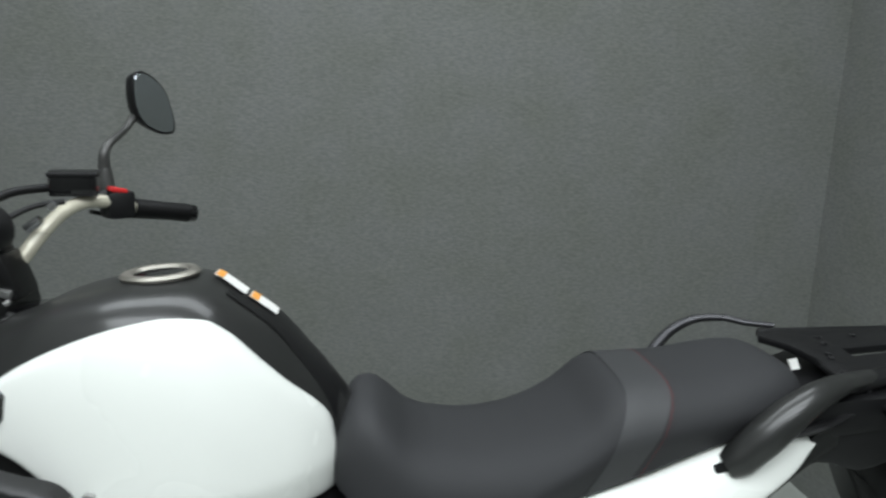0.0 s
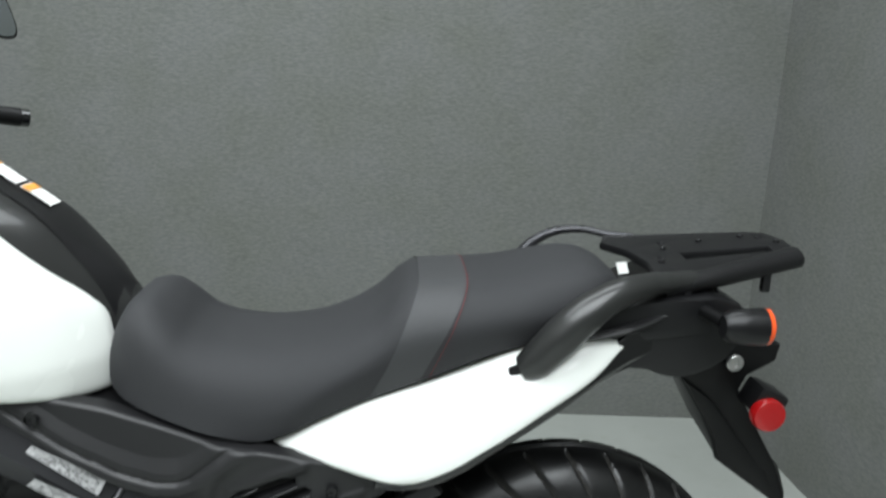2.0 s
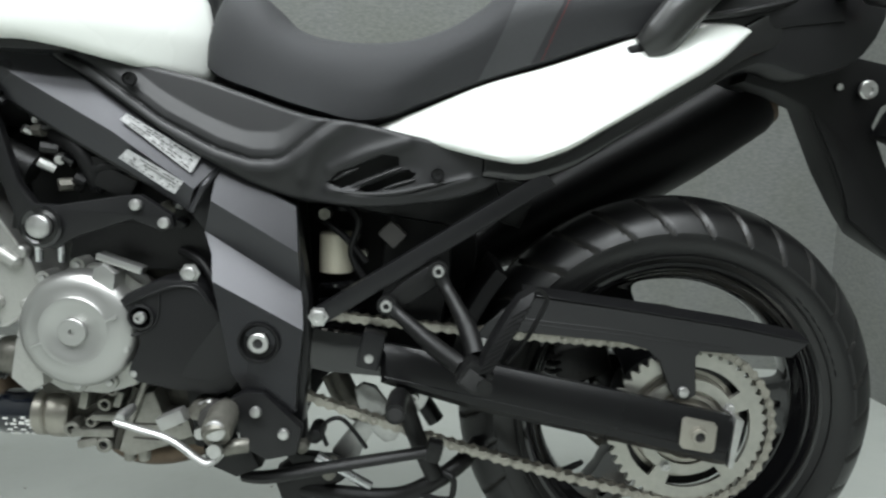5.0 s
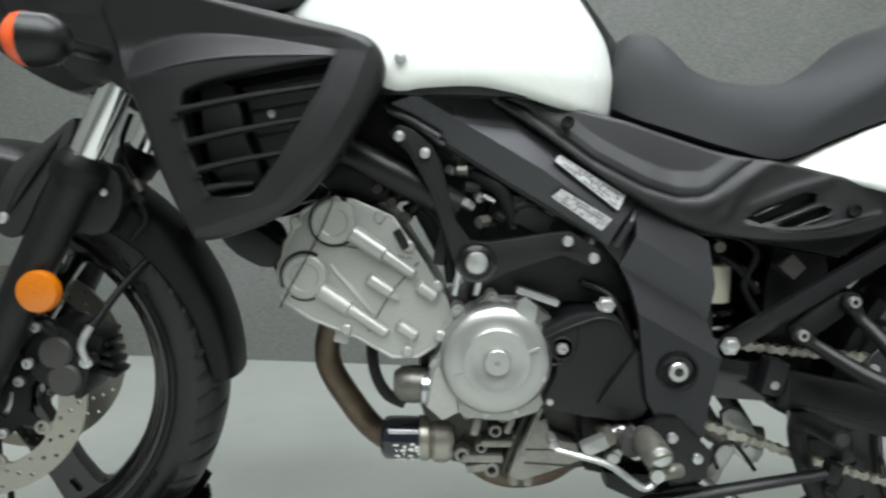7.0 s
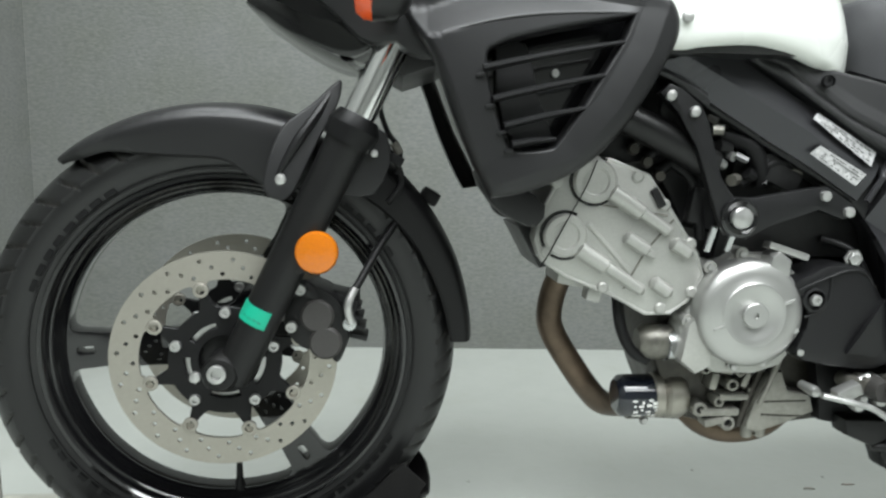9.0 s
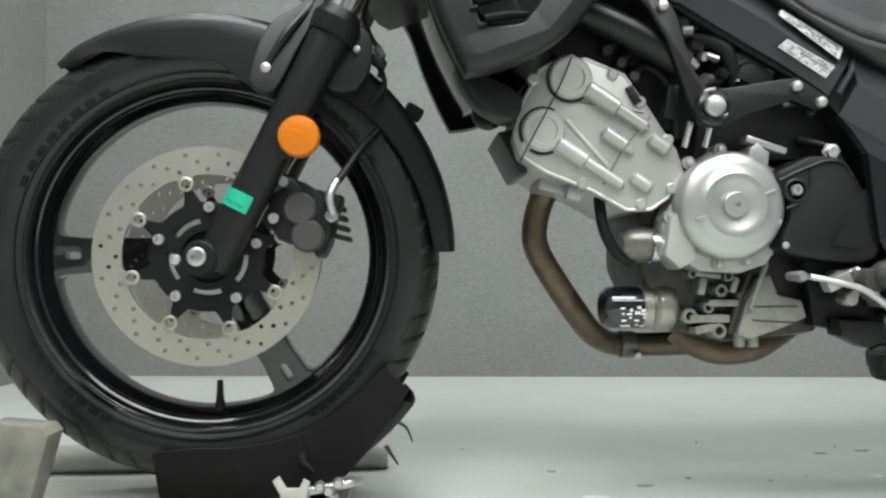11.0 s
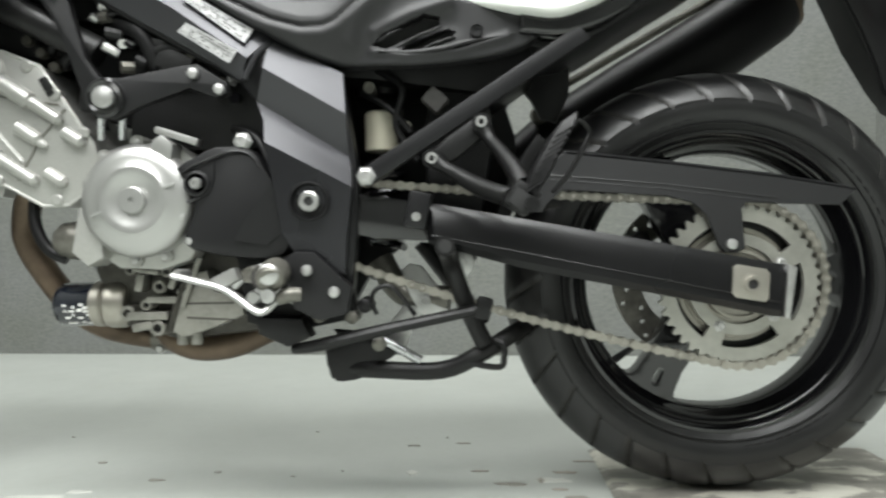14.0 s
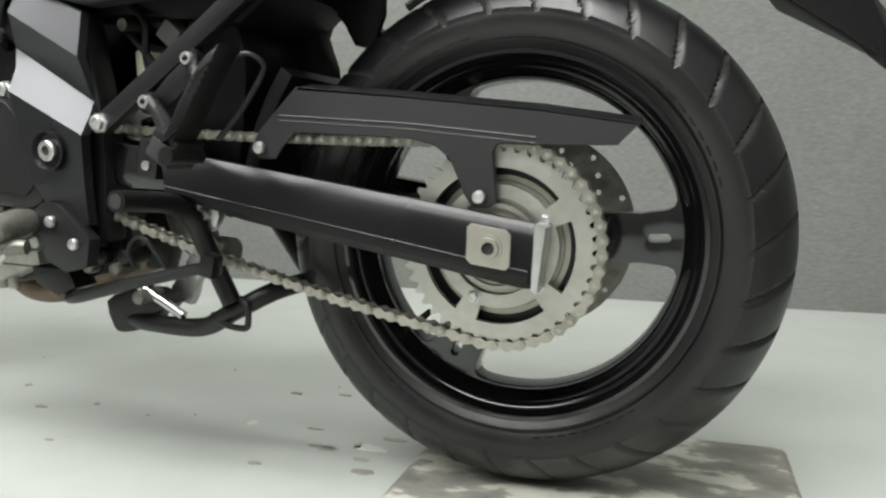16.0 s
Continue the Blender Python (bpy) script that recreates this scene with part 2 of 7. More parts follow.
# Near-black that paints the shade inside holes, sockets and slots.
RECESS = material("recess_shade", (0.02, 0.02, 0.02), 0.9, grain=50, vary=0.1, bump=0.0)


# ---- mesh tools ----
def part(name, bm, mat, parent=None, label="", sharp=38, smooth=True):
    """Links a bmesh as one mesh object under a thing or a part."""
    bmesh.ops.recalc_face_normals(bm, faces=bm.faces)
    bm.normal_update()
    lim = radians(sharp)
    for e in bm.edges:
        if len(e.link_faces) == 2 and e.calc_face_angle(0) > lim:
            e.smooth = False
    for f in bm.faces:
        f.smooth = smooth
    me = bpy.data.meshes.new(name)
    bm.to_mesh(me)
    bm.free()
    me.materials.append(mat)
    ob = new(name, me)
    ob.parent = parent
    if label:
        tagged(ob, label)
    return ob


def piece(name, me, parent, m, label=""):
    """Another object on a mesh that is already there."""
    ob = new(name, me)
    ob.parent = parent
    ob.matrix_basis = m
    if label:
        tagged(ob, label)
    return ob


def curve_loop(pts, k=4, closed=True):
    """Catmull-Rom through the points; a point given twice stays a corner."""
    p = [Vector(q) for q in pts]
    n, res = len(p), []
    for i in range(n if closed else n - 1):
        a, b, c, d = (p[(i + j) % n] if closed else p[min(max(i + j, 0), n - 1)] for j in (-1, 0, 1, 2))
        if (b - c).length < 1e-6:
            continue
        for s in range(k):
            t = s / k
            res.append(0.5 * ((2 * b) + (c - a) * t + (2 * a - 5 * b + 4 * c - d) * t * t + (3 * b - a - 3 * c + d) * t ** 3))
    if not closed:
        res.append(p[-1])
    return res


def plate(outline, y0, y1, holes=(), bevel=0.0, k=0, seg=2):
    """An upright plate in the x-z plane between y0 and y1, with holes through it."""
    bm = bmesh.new()
    loops = []
    for pts in (outline, *holes):
        pts = curve_loop([(a, b, 0) for a, b in pts], k) if k else [Vector((a, b, 0)) for a, b in pts]
        loops.append(pts)
    edges = []
    for pts in loops:
        vs = [bm.verts.new((q.x, y0, q.y)) for q in pts]
        edges += [bm.edges.new((vs[i], vs[(i + 1) % len(vs)])) for i in range(len(vs))]
    if len(loops) == 1:
        bm.faces.new(vs)
    else:
        bmesh.ops.triangle_fill(bm, use_beauty=True, use_dissolve=False, edges=edges)
    rim = [e for e in bm.edges if e.is_boundary]
    ex = bmesh.ops.extrude_face_region(bm, geom=bm.faces[:])
    for v in ex["geom"]:
        if isinstance(v, bmesh.types.BMVert):
            v.co.y = y1
    bmesh.ops.recalc_face_normals(bm, faces=bm.faces)
    if bevel:
        bm.normal_update()
        es = [e for e in bm.edges if len(e.link_faces) == 2 and e.calc_face_angle(0) > 1.2 and abs(e.verts[0].co.y - e.verts[1].co.y) < 1e-6]
        bmesh.ops.bevel(bm, geom=es, offset=bevel, segments=seg, affect="EDGES", profile=0.6, clamp_overlap=True)
    return bm


def interp(pts, x):
    """Smooth interpolation along x (monotone cubic)."""
    if x <= pts[0][0]:
        return pts[0][1]
    if x >= pts[-1][0]:
        return pts[-1][1]
    n = len(pts)
    i = next(j for j in range(n - 1) if pts[j + 1][0] >= x)
    d = [(pts[j + 1][1] - pts[j][1]) / (pts[j + 1][0] - pts[j][0]) for j in range(n - 1)]

    def slope(j):
        if j == 0:
            return d[0]
        if j == n - 1:
            return d[-1]
        return 0 if d[j - 1] * d[j] <= 0 else 2 * d[j - 1] * d[j] / (d[j - 1] + d[j])

    h = pts[i + 1][0] - pts[i][0]
    t = (x - pts[i][0]) / h
    a, b = pts[i][1], pts[i + 1][1]
    return (2 * t ** 3 - 3 * t ** 2 + 1) * a + (t ** 3 - 2 * t ** 2 + t) * h * slope(i) + (-2 * t ** 3 + 3 * t ** 2) * b + (t ** 3 - t ** 2) * h * slope(i + 1)


def skin(lo, hi, yfun, nx=40, nz=14, thick=0.012, roll=0.010, x0=None, x1=None, side=-1, cut=None):
    """A curved panel between a lower and an upper edge curve, its border rolled inwards."""
    bm = bmesh.new()
    x0 = max(lo[0][0], hi[0][0]) if x0 is None else x0
    x1 = min(lo[-1][0], hi[-1][0]) if x1 is None else x1
    grid = []
    for i in range(nx + 1):
        u = i / nx
        x = x0 + (x1 - x0) * (0.5 - 0.5 * math.cos(math.pi * u))
        a, b = interp(lo, x), interp(hi, x)
        col = []
        for j in range(nz + 1):
            v = 0.5 - 0.5 * math.cos(math.pi * j / nz)
            z = a + (b - a) * v
            edge = min(v * (b - a), (1 - v) * (b - a), x - x0, x1 - x)
            r = roll * (1 - math.sqrt(max(0, 1 - (1 - min(1, edge / roll)) ** 2)))
            col.append(bm.verts.new((x, yfun(x, z) - side * r, z)))
        grid.append(col)
    for i in range(nx):
        for j in range(nz):
            mid = (grid[i][j].co + grid[i + 1][j + 1].co) / 2
            if not (cut and cut(mid.x, mid.z)):
                bm.faces.new((grid[i][j], grid[i + 1][j], grid[i + 1][j + 1], grid[i][j + 1]))
    bmesh.ops.delete(bm, geom=[v for v in bm.verts if not v.link_faces], context="VERTS")
    bmesh.ops.remove_doubles(bm, verts=bm.verts, dist=1e-5)
    ex = bmesh.ops.extrude_face_region(bm, geom=bm.faces[:])
    for v in ex["geom"]:
        if isinstance(v, bmesh.types.BMVert):
            v.co.y -= side * thick
    return bm


def loft(rings, cap=True, closed=True):
    bm = bmesh.new()
    vs = [[bm.verts.new(p) for p in r] for r in rings]
    for a, b in zip(vs, vs[1:]):
        m = len(a)
        for j in range(m if closed else m - 1):
            bm.faces.new((a[j], a[(j + 1) % m], b[(j + 1) % m], b[j]))
    if cap and closed:
        bm.faces.new(vs[0])
        bm.faces.new(vs[-1])
    return bm


def sweep(path, radius, n=12, k=5, flat=1.0, up=(0, 0, 1)):
    """A bent round (or flattened) bar along the path."""
    p = curve_loop(path, k, closed=False) if k else [Vector(q) for q in path]
    m = len(p)
    rings, side = [], None
    for i in range(m):
        t = (p[min(i + 1, m - 1)] - p[max(i - 1, 0)]).normalized()
        if side is None:
            side = t.cross(Vector(up))
            if side.length < 1e-3:
                side = t.cross(Vector((1, 0, 0)))
        side = (side - t * side.dot(t)).normalized()
        other = t.cross(side)
        if isinstance(radius, (tuple, list)):
            f = i / (m - 1) * (len(radius) - 1)
            j = min(int(f), len(radius) - 2)
            r = radius[j] + (radius[j + 1] - radius[j]) * (f - j)
        else:
            r = radius
        rings.append([p[i] + side * (math.cos(a) * r) + other * (math.sin(a) * r * flat) for a in (2 * math.pi * q / n for q in range(n))])
    return loft(rings)


def lathe(profile, centre, n=48, axis="y", a0=0.0, a1=2 * math.pi, ring=False):
    """A turned part: the profile of (radius, offset along the axis), round the axis through the centre. ring: the profile closes on itself."""
    bm = bmesh.new()
    profile = [*profile, profile[0]] if ring else profile
    cx, cy, cz = centre
    full = abs(a1 - a0 - 2 * math.pi) < 1e-6
    cols = []
    for i in range(n if full else n + 1):
        a = a0 + (a1 - a0) * i / n
        col = []
        for r, o in profile:
            c, s = r * math.cos(a), r * math.sin(a)
            q = {"y": (cx + c, cy + o, cz + s), "x": (cx + o, cy + c, cz + s), "z": (cx + c, cy + s, cz + o)}[axis]
            col.append(bm.verts.new(q))
        cols.append(col)
    for i in range(n if full else n):
        a, b = cols[i], cols[(i + 1) % len(cols)]
        for j in range(len(profile) - 1):
            bm.faces.new((a[j], b[j], b[j + 1], a[j + 1]))
    bmesh.ops.remove_doubles(bm, verts=bm.verts, dist=1e-6)
    if not ring:
        bmesh.ops.holes_fill(bm, edges=[e for e in bm.edges if e.is_boundary], sides=0)
    return bm


def block(centre, size, rot=(0, 0, 0), bevel=0.004, seg=2):
    bm = bmesh.new()
    bmesh.ops.create_cube(bm, size=1, matrix=Matrix.Diagonal((*size, 1)))
    if bevel:
        bmesh.ops.bevel(bm, geom=bm.edges[:], offset=bevel, segments=seg, affect="EDGES", profile=0.6)
    bmesh.ops.transform(bm, matrix=pose(*centre, *rot), verts=bm.verts)
    return bm


def join(*bms):
    res = bmesh.new()
    for b in bms:
        me = bpy.data.meshes.new("tmp")
        b.to_mesh(me)
        b.free()
        res.from_mesh(me)
        bpy.data.meshes.remove(me)
    return res


def circle(cx, cz, r, n=24, a0=0.0):
    return [(cx + r * math.cos(a0 + 2 * math.pi * i / n), cz + r * math.sin(a0 + 2 * math.pi * i / n)) for i in range(n)]


def slot(cx, cz, r0, r1, a0, a1, n=8, rad=0.0):
    """A curved slot between two radii and two angles (degrees) with rounded ends."""
    pts = []
    for i in range(n + 1):
        a = radians(a0 + (a1 - a0) * i / n)
        pts.append((cx + r1 * math.cos(a), cz + r1 * math.sin(a)))
    for i in range(n + 1):
        a = radians(a1 + (a0 - a1) * i / n)
        pts.append((cx + r0 * math.cos(a), cz + r0 * math.sin(a)))
    return pts


def bolt_mesh(name, r, h, socket=True, hexa=False, mat=DULLZINC):
    """A bolt head that faces -y, its seat at y 0."""
    if hexa:
        bm = lathe([(r * 1.35, 0), (r * 1.35, -h * 0.25), (r, -h * 0.3), (r, -h * 0.9), (r * 0.85, -h), (r * 0.5, -h), (r * 0.45, -h * 0.9), (0, -h * 0.9)], (0, 0, 0), 6)
    else:
        prof = [(r, 0), (r, -h * 0.75), (r * 0.86, -h)]
        prof += [(r * 0.5, -h), (r * 0.45, -h * 0.4), (0, -h * 0.4)] if socket else [(r * 0.4, -h * 1.15), (0, -h * 1.2)]
        bm = lathe(prof, (0, 0, 0), 14)
    ob = part(name, bm, mat)
    me = ob.data
    bpy.data.objects.remove(ob)
    return me


BOLT_S, BOLT_M, BOLT_L = bolt_mesh("bolt", 0.0055, 0.005), bolt_mesh("bolt", 0.0080, 0.007), bolt_mesh("bolt", 0.015, 0.010, False)
DOME_S, DOME_M = bolt_mesh("bolt", 0.0052, 0.004, False), bolt_mesh("bolt", 0.0076, 0.006, False)
DARK_T = bolt_mesh("bolt", 0.005, 0.003, mat=DARKBOLT)
DARK_S = bolt_mesh("bolt", 0.0070, 0.004, mat=DARKBOLT)
PIVOT = bolt_mesh("bolt", 0.0135, 0.006)
NUT = bolt_mesh("bolt", 0.0062, 0.008, hexa=True)
HEX_M = bolt_mesh("bolt", 0.010, 0.010, hexa=True)


def bolts(parent, me, places, label=""):
    for x, y, z in places:
        piece("bolt", me, parent, pose(x, y, z), label)


# ---- the bay ----
def wall(name, a, b, height, thick, label, mat=WALL):
    """A wall from a to b on the floor plan; its thickness lies to the left of the way."""
    ax, ay = a
    bx, by = b
    d = Vector((bx - ax, by - ay, 0))
    nrm = Vector((-d.y, d.x, 0)).normalized() * thick
    bm = bmesh.new()
    lo = [Vector((ax, ay, -0.034)), Vector((bx, by, -0.034)), Vector((bx, by, -0.034)) + nrm, Vector((ax, ay, -0.034)) + nrm]
    v0 = [bm.verts.new(q) for q in lo]
    v1 = [bm.verts.new(q + Vector((0, 0, height))) for q in lo]
    bm.faces.new(v0)
    bm.faces.new(v1)
    for i in range(4):
        bm.faces.new((v0[i], v0[(i + 1) % 4], v1[(i + 1) % 4], v1[i]))
    return tagged(part(name, bm, mat, smooth=False), label, "wall", kind="structure")


CORNER_R, CORNER_L = (1.000, 1.446), (-2.66, 1.722)
wall("wall_back", (CORNER_R[0] + 0.1, 1.4385), (CORNER_L[0] - 0.1, 1.7295), 2.96, 0.1, "back wall covered with mottled grey carpet cloth")
wall("wall_right", (0.83, -4.4), CORNER_R, 2.96, -0.1, "side wall covered with mottled grey carpet cloth")
wall("wall_left", (-2.74, -4.4), CORNER_L, 2.96, 0.1, "side wall covered with mottled grey carpet cloth")
# Unseen wall added behind the camera; its distance and tone shape the reflections.
wall("unseen_wall_front", (-2.92, -4.4), (1.1, -4.4), 2.96, -0.1, "unseen plain grey wall added to close the bay")


def floor_sheet():
    """The floor slab: level under the motorcycle and falling slightly towards the back wall."""
    rows = []
    for i in range(41):
        y = -4.6 + 6.5 * i / 40
        f = min(1.0, max(0.0, (y - 0.30) / 1.2))
        z = -0.030 * f * f * (3 - 2 * f)
        rows.append([Vector((-2.95, y, z)), Vector((1.25, y, z)), Vector((1.25, y, z - 0.1)), Vector((-2.95, y, z - 0.1))])
    return loft(rows)


ob = part("floor", floor_sheet(), FLOOR)
tagged(ob, "pale grey painted concrete floor with scuffs and oil spots", "floor", kind="structure")
ob = part("ceiling", block((-0.85, -1.35, 2.975), (4.2, 6.5, 0.1), bevel=0), CEILING, smooth=False)
tagged(ob, "plain white ceiling over the bay", "ceiling", kind="structure")

# ---- wheels ----
RX, RZ, RR, RW = 0.0, 0.3227, 0.3145, 0.070
REAR_Y = 0.030
FX, FZ, FR, FW = -1.56, 0.376, 0.342, 0.058


def tyre_mesh(cx, cz, R, W, rim_r, count, sweep_back, depth, SH, knob=0.0):
    """A tyre with swept tread grooves cut into it; the groove floors carry the second material."""
    prof = []
    # sidewall, shoulder, crown, shoulder, sidewall
    ns, nc = 11, 30
    half = [(rim_r + (R * SH - 0.0022 - rim_r) * i / ns, W * (0.80 + 0.20 * math.sin(i / ns * math.pi * 0.60))) for i in range(ns + 1)]
    prof += [(r, -y, None) for r, y in half]
    for i in range(nc + 1):
        s = -1 + 2 * i / nc
        a = s * 1.18
        y = W * math.sin(a) / math.sin(1.18)
        r = R - (R * (1 - SH)) * (1 - math.cos(a)) / (1 - math.cos(1.18))
        prof.append((r, y, s))
    prof += [(r, y, None) for r, y in half[::-1]]
    N = 1080
    verts, faces, cut = [], [], []
    for i in range(N):
        th = 2 * math.pi * i / N
        for r, y, s in prof:
            g = 0.0
            if s is not None:
                side = 0.0 if s < 0 else 0.5
                ph = (th * count / (2 * math.pi) + sweep_back * abs(s) ** 1.5 + side) % 1.0
                if 0.14 < abs(s) <= 1.0:
                    g = max(g, 1 - abs(ph - 0.5) * (2 * math.pi * R / count) / 0.0044)
                    if abs(s) > 0.5 and knob:
                        g = max(g, (1 - min(ph, 1 - ph) * (2 * math.pi * R / count) / 0.0040) * 0.8)
                if abs(s) < 0.05:
                    g = max(g, 0.6)
                r = r - depth * min(1.0, max(0.0, g) * 3.0)
            verts.append((cx + r * math.cos(th), y, cz + r * math.sin(th)))
            cut.append(g > 0.15)
    m = len(prof)
    for i in range(N):
        a, b = i * m, (i + 1) % N * m
        for j in range(m - 1):
            faces.append((a + j, b + j, b + j + 1, a + j + 1))
    me = bpy.data.meshes.new("tyre")
    me.from_pydata(verts, [], faces)
    me.materials.append(RUBBER)
    me.materials.append(GROOVE)
    for p, f in zip(me.polygons, faces):
        p.use_smooth = True
        if sum(cut[v] for v in f) >= 3:
            p.material_index = 1
    me.set_sharp_from_angle(angle=radians(40))
    return me


def tyre(parent, label, *args):
    ob = new("tyre", tyre_mesh(*args))
    ob.parent = parent
    return tagged(ob, label)


def rim_mesh(cx, cz, rim_r, w, inner):
    """A cast rim: rolled lip, two steps, and a barrel that falls to the spokes' ring."""
    half = [(rim_r + 0.012, -w + 0.004), (rim_r + 0.010, -w - 0.002), (rim_r + 0.005, -w - 0.002), (rim_r + 0.001, -w + 0.002), (rim_r - 0.002, -w + 0.006), (rim_r - 0.0025, -w + 0.010), (rim_r - 0.006, -w + 0.012),
            (rim_r - 0.008, -w + 0.016), (rim_r - 0.0085, -w + 0.020), (rim_r - 0.011, -w + 0.023), (inner + 0.005, -0.020), (inner + 0.001, -0.015), (inner, -0.007)]
    return lathe(half + [(r, -y) for r, y in half[::-1]] + [(rim_r + 0.002, 0.012), (rim_r + 0.002, -0.012)], (cx, 0, cz), 120, ring=True)


def spider(cx, cz, inner, hub, angles, half, y):
    """Three broad cast spokes in one disc with rounded openings and a slot in each spoke."""
    holes = []
    for i, a in enumerate(angles):
        b = angles[(i + 1) % 3] + (360 if angles[(i + 1) % 3] < a else 0)
        pts = []
        r0, r1 = hub + 0.012, inner - 0.010
        s0, s1 = math.degrees(half * 1.02 / r0), math.degrees(half / r1)
        for f in (0.0, 0.25, 0.5, 0.75, 1.0):
            t = radians(a + s1 + 3 + (b - a - 2 * s1 - 6) * f)
            pts.append((cx + r1 * math.cos(t), cz + r1 * math.sin(t)))
        for r, s in ((r1 - 0.035, math.degrees(half * 0.9 / (r1 - 0.035))), ((r0 + r1) / 2, math.degrees(half * 0.9 / ((r0 + r1) / 2)))):
            t = radians(b - s)
            pts.append((cx + r * math.cos(t), cz + r * math.sin(t)))
        for f in (1.0, 0.5, 0.0):
            t = radians(a + s0 + (b - a - 2 * s0) * f)
            pts.append((cx + r0 * math.cos(t), cz + r0 * math.sin(t)))
        for r, s in (((r0 + r1) / 2, math.degrees(half * 0.9 / ((r0 + r1) / 2))), (r1 - 0.035, math.degrees(half * 0.9 / (r1 - 0.035)))):
            t = radians(a + s)
            pts.append((cx + r * math.cos(t), cz + r * math.sin(t)))
        holes.append([(q.x, q.y) for q in curve_loop([(u, v, 0) for u, v in pts], 5)])
        t = radians(a)
        m = inner - 0.034
        sl = []
        for q in range(12):
            w = 2 * math.pi * q / 12
            du = 0.0055 * math.cos(w) + (0.0075 if math.cos(w) > 0 else -0.0075)
            dv = 0.0055 * math.sin(w)
            sl.append((cx + (m + du) * math.cos(t) - dv * math.sin(t), cz + (m + du) * math.sin(t) + dv * math.cos(t)))
        holes.append(sl)
    return plate(circle(cx, cz, inner + 0.004, 72), -y, y, holes, bevel=0.006)


# the handlebar is turned slightly: wheel, far fork leg and fender turn about the near leg
STEER = pose(FX, -0.118, FZ) @ Matrix.Rotation(radians(6.2), 4, Vector((0.174, 0, 0.35)).normalized()) @ pose(-FX, 0.118, -FZ)
bike = tagged(new("motorcycle"), "white and black touring motorcycle standing upright in a wheel chock", "motorcycle")

# rear wheel
rear = part("rear_wheel", rim_mesh(RX, RZ, 0.2115, 0.056, 0.192), GLOSS, bike, "gloss black cast wheel")
part("spokes", spider(RX, RZ, 0.2010, 0.062, [0, 120, 240], 0.034, 0.017), GLOSS, rear)
part("hub", lathe([(0.030, -0.085), (0.060, -0.080), (0.068, -0.055), (0.074, -0.02), (0.074, 0.02), (0.055, 0.07), (0.030, 0.085)], (RX, 0, RZ), 40), CASTBLACK, rear)
rear_tyre = tyre(rear, "black tyre with swept grooves", RX, RZ, RR, RW, 0.2205, 30, 0.66, 0.006, 0.8426)
rear.matrix_basis = pose(-0.002, REAR_Y, -0.0012)
part("valve_stem", sweep([(RX - 0.146, -0.005, RZ - 0.121), (RX - 0.120, -0.018, RZ - 0.100)], (0.006, 0.004), k=0), RUBBERSIDE, rear)
part("brake_disc", plate(circle(RX, RZ, 0.134, 72), 0.070, 0.075,
     [circle(RX, RZ, 0.088, 48)] + [circle(RX + r * math.cos(radians(a)), RZ + r * math.sin(radians(a)), 0.0038, 10) for k2 in range(36) for r, a in [((0.100, 0.112, 0.124)[k2 % 3], k2 * 10)]]), DIRTYCAST, rear)

def sidewall_marks(tyre, cx, cz, y, r0, r1, spans, ring_r):
    """Raised rings and bars of moulded lettering on a tyre's outer wall."""
    for r in ring_r:
        part("moulded_ring", lathe([(r - 0.0009, y + 0.002), (r - 0.0006, y - 0.0012), (r + 0.0006, y - 0.0012), (r + 0.0009, y + 0.002)], (cx, 0, cz), 96, ring=True), RUBBER, tyre)
    for a0, a1, count in spans:
        bm = bmesh.new()
        for q in range(count):
            b0 = a0 + (a1 - a0) * (q + 0.12) / count
            b1 = a0 + (a1 - a0) * (q + 0.80) / count
            vs = []
            for layer in (0.002, -0.0010):
                for a, r in ((b0, r0), (b1, r0), (b1, r1), (b0, r1)):
                    vs.append(bm.verts.new((cx + r * math.cos(radians(a)), y + layer, cz + r * math.sin(radians(a)))))
            bm.faces.new(vs[4:])
            for j in range(4):
                bm.faces.new((vs[j], vs[(j + 1) % 4], vs[4 + (j + 1) % 4], vs[4 + j]))
        tagged(part("moulded_lettering", bm, RUBBERSIDE, tyre), kind="stuff")


# front wheel
front = part("front_wheel", rim_mesh(FX, FZ, 0.250, 0.048, 0.231), GLOSS, bike, "gloss black cast wheel")
part("spokes", spider(FX, FZ, 0.2405, 0.055, [60, 180, 300], 0.030, 0.015), GLOSS, front)
part("hub", lathe([(0.022, -0.075), (0.042, -0.072), (0.050, -0.05), (0.052, 0), (0.050, 0.05), (0.042, 0.072), (0.022, 0.075)], (FX, 0, FZ), 40), CASTBLACK, front)
front_tyre = tyre(front, "black tyre with blocky tread", FX, FZ, FR, FW, 0.259, 27, 0.42, 0.007, 0.895, 1.0)
part("hub_ring", lathe([(0.044, -0.0772), (0.060, -0.0772), (0.060, -0.070), (0.044, -0.070)], (FX, 0, FZ), 40, ring=True), DULLZINC, front, "bright hub ring behind the carrier")
part("valve_stem", sweep([(FX + 0.004, -0.01, FZ - 0.234), (FX + 0.004, -0.012, FZ - 0.214), (FX + 0.004, -0.012, FZ - 0.190)], (0.009, 0.0055, 0.0045), k=0), RUBBERSIDE, front)


sidewall_marks(rear_tyre, RX, RZ, -0.0658, 0.238, 0.249, [(-84, -52, 9), (14, 48, 8), (100, 140, 9), (205, 240, 8)], (0.2310,))
sidewall_marks(front_tyre, FX, FZ, -0.0560, 0.272, 0.279, [(-60, -30, 8), (30, 62, 7), (120, 160, 8), (205, 240, 8)], (0.2680,))


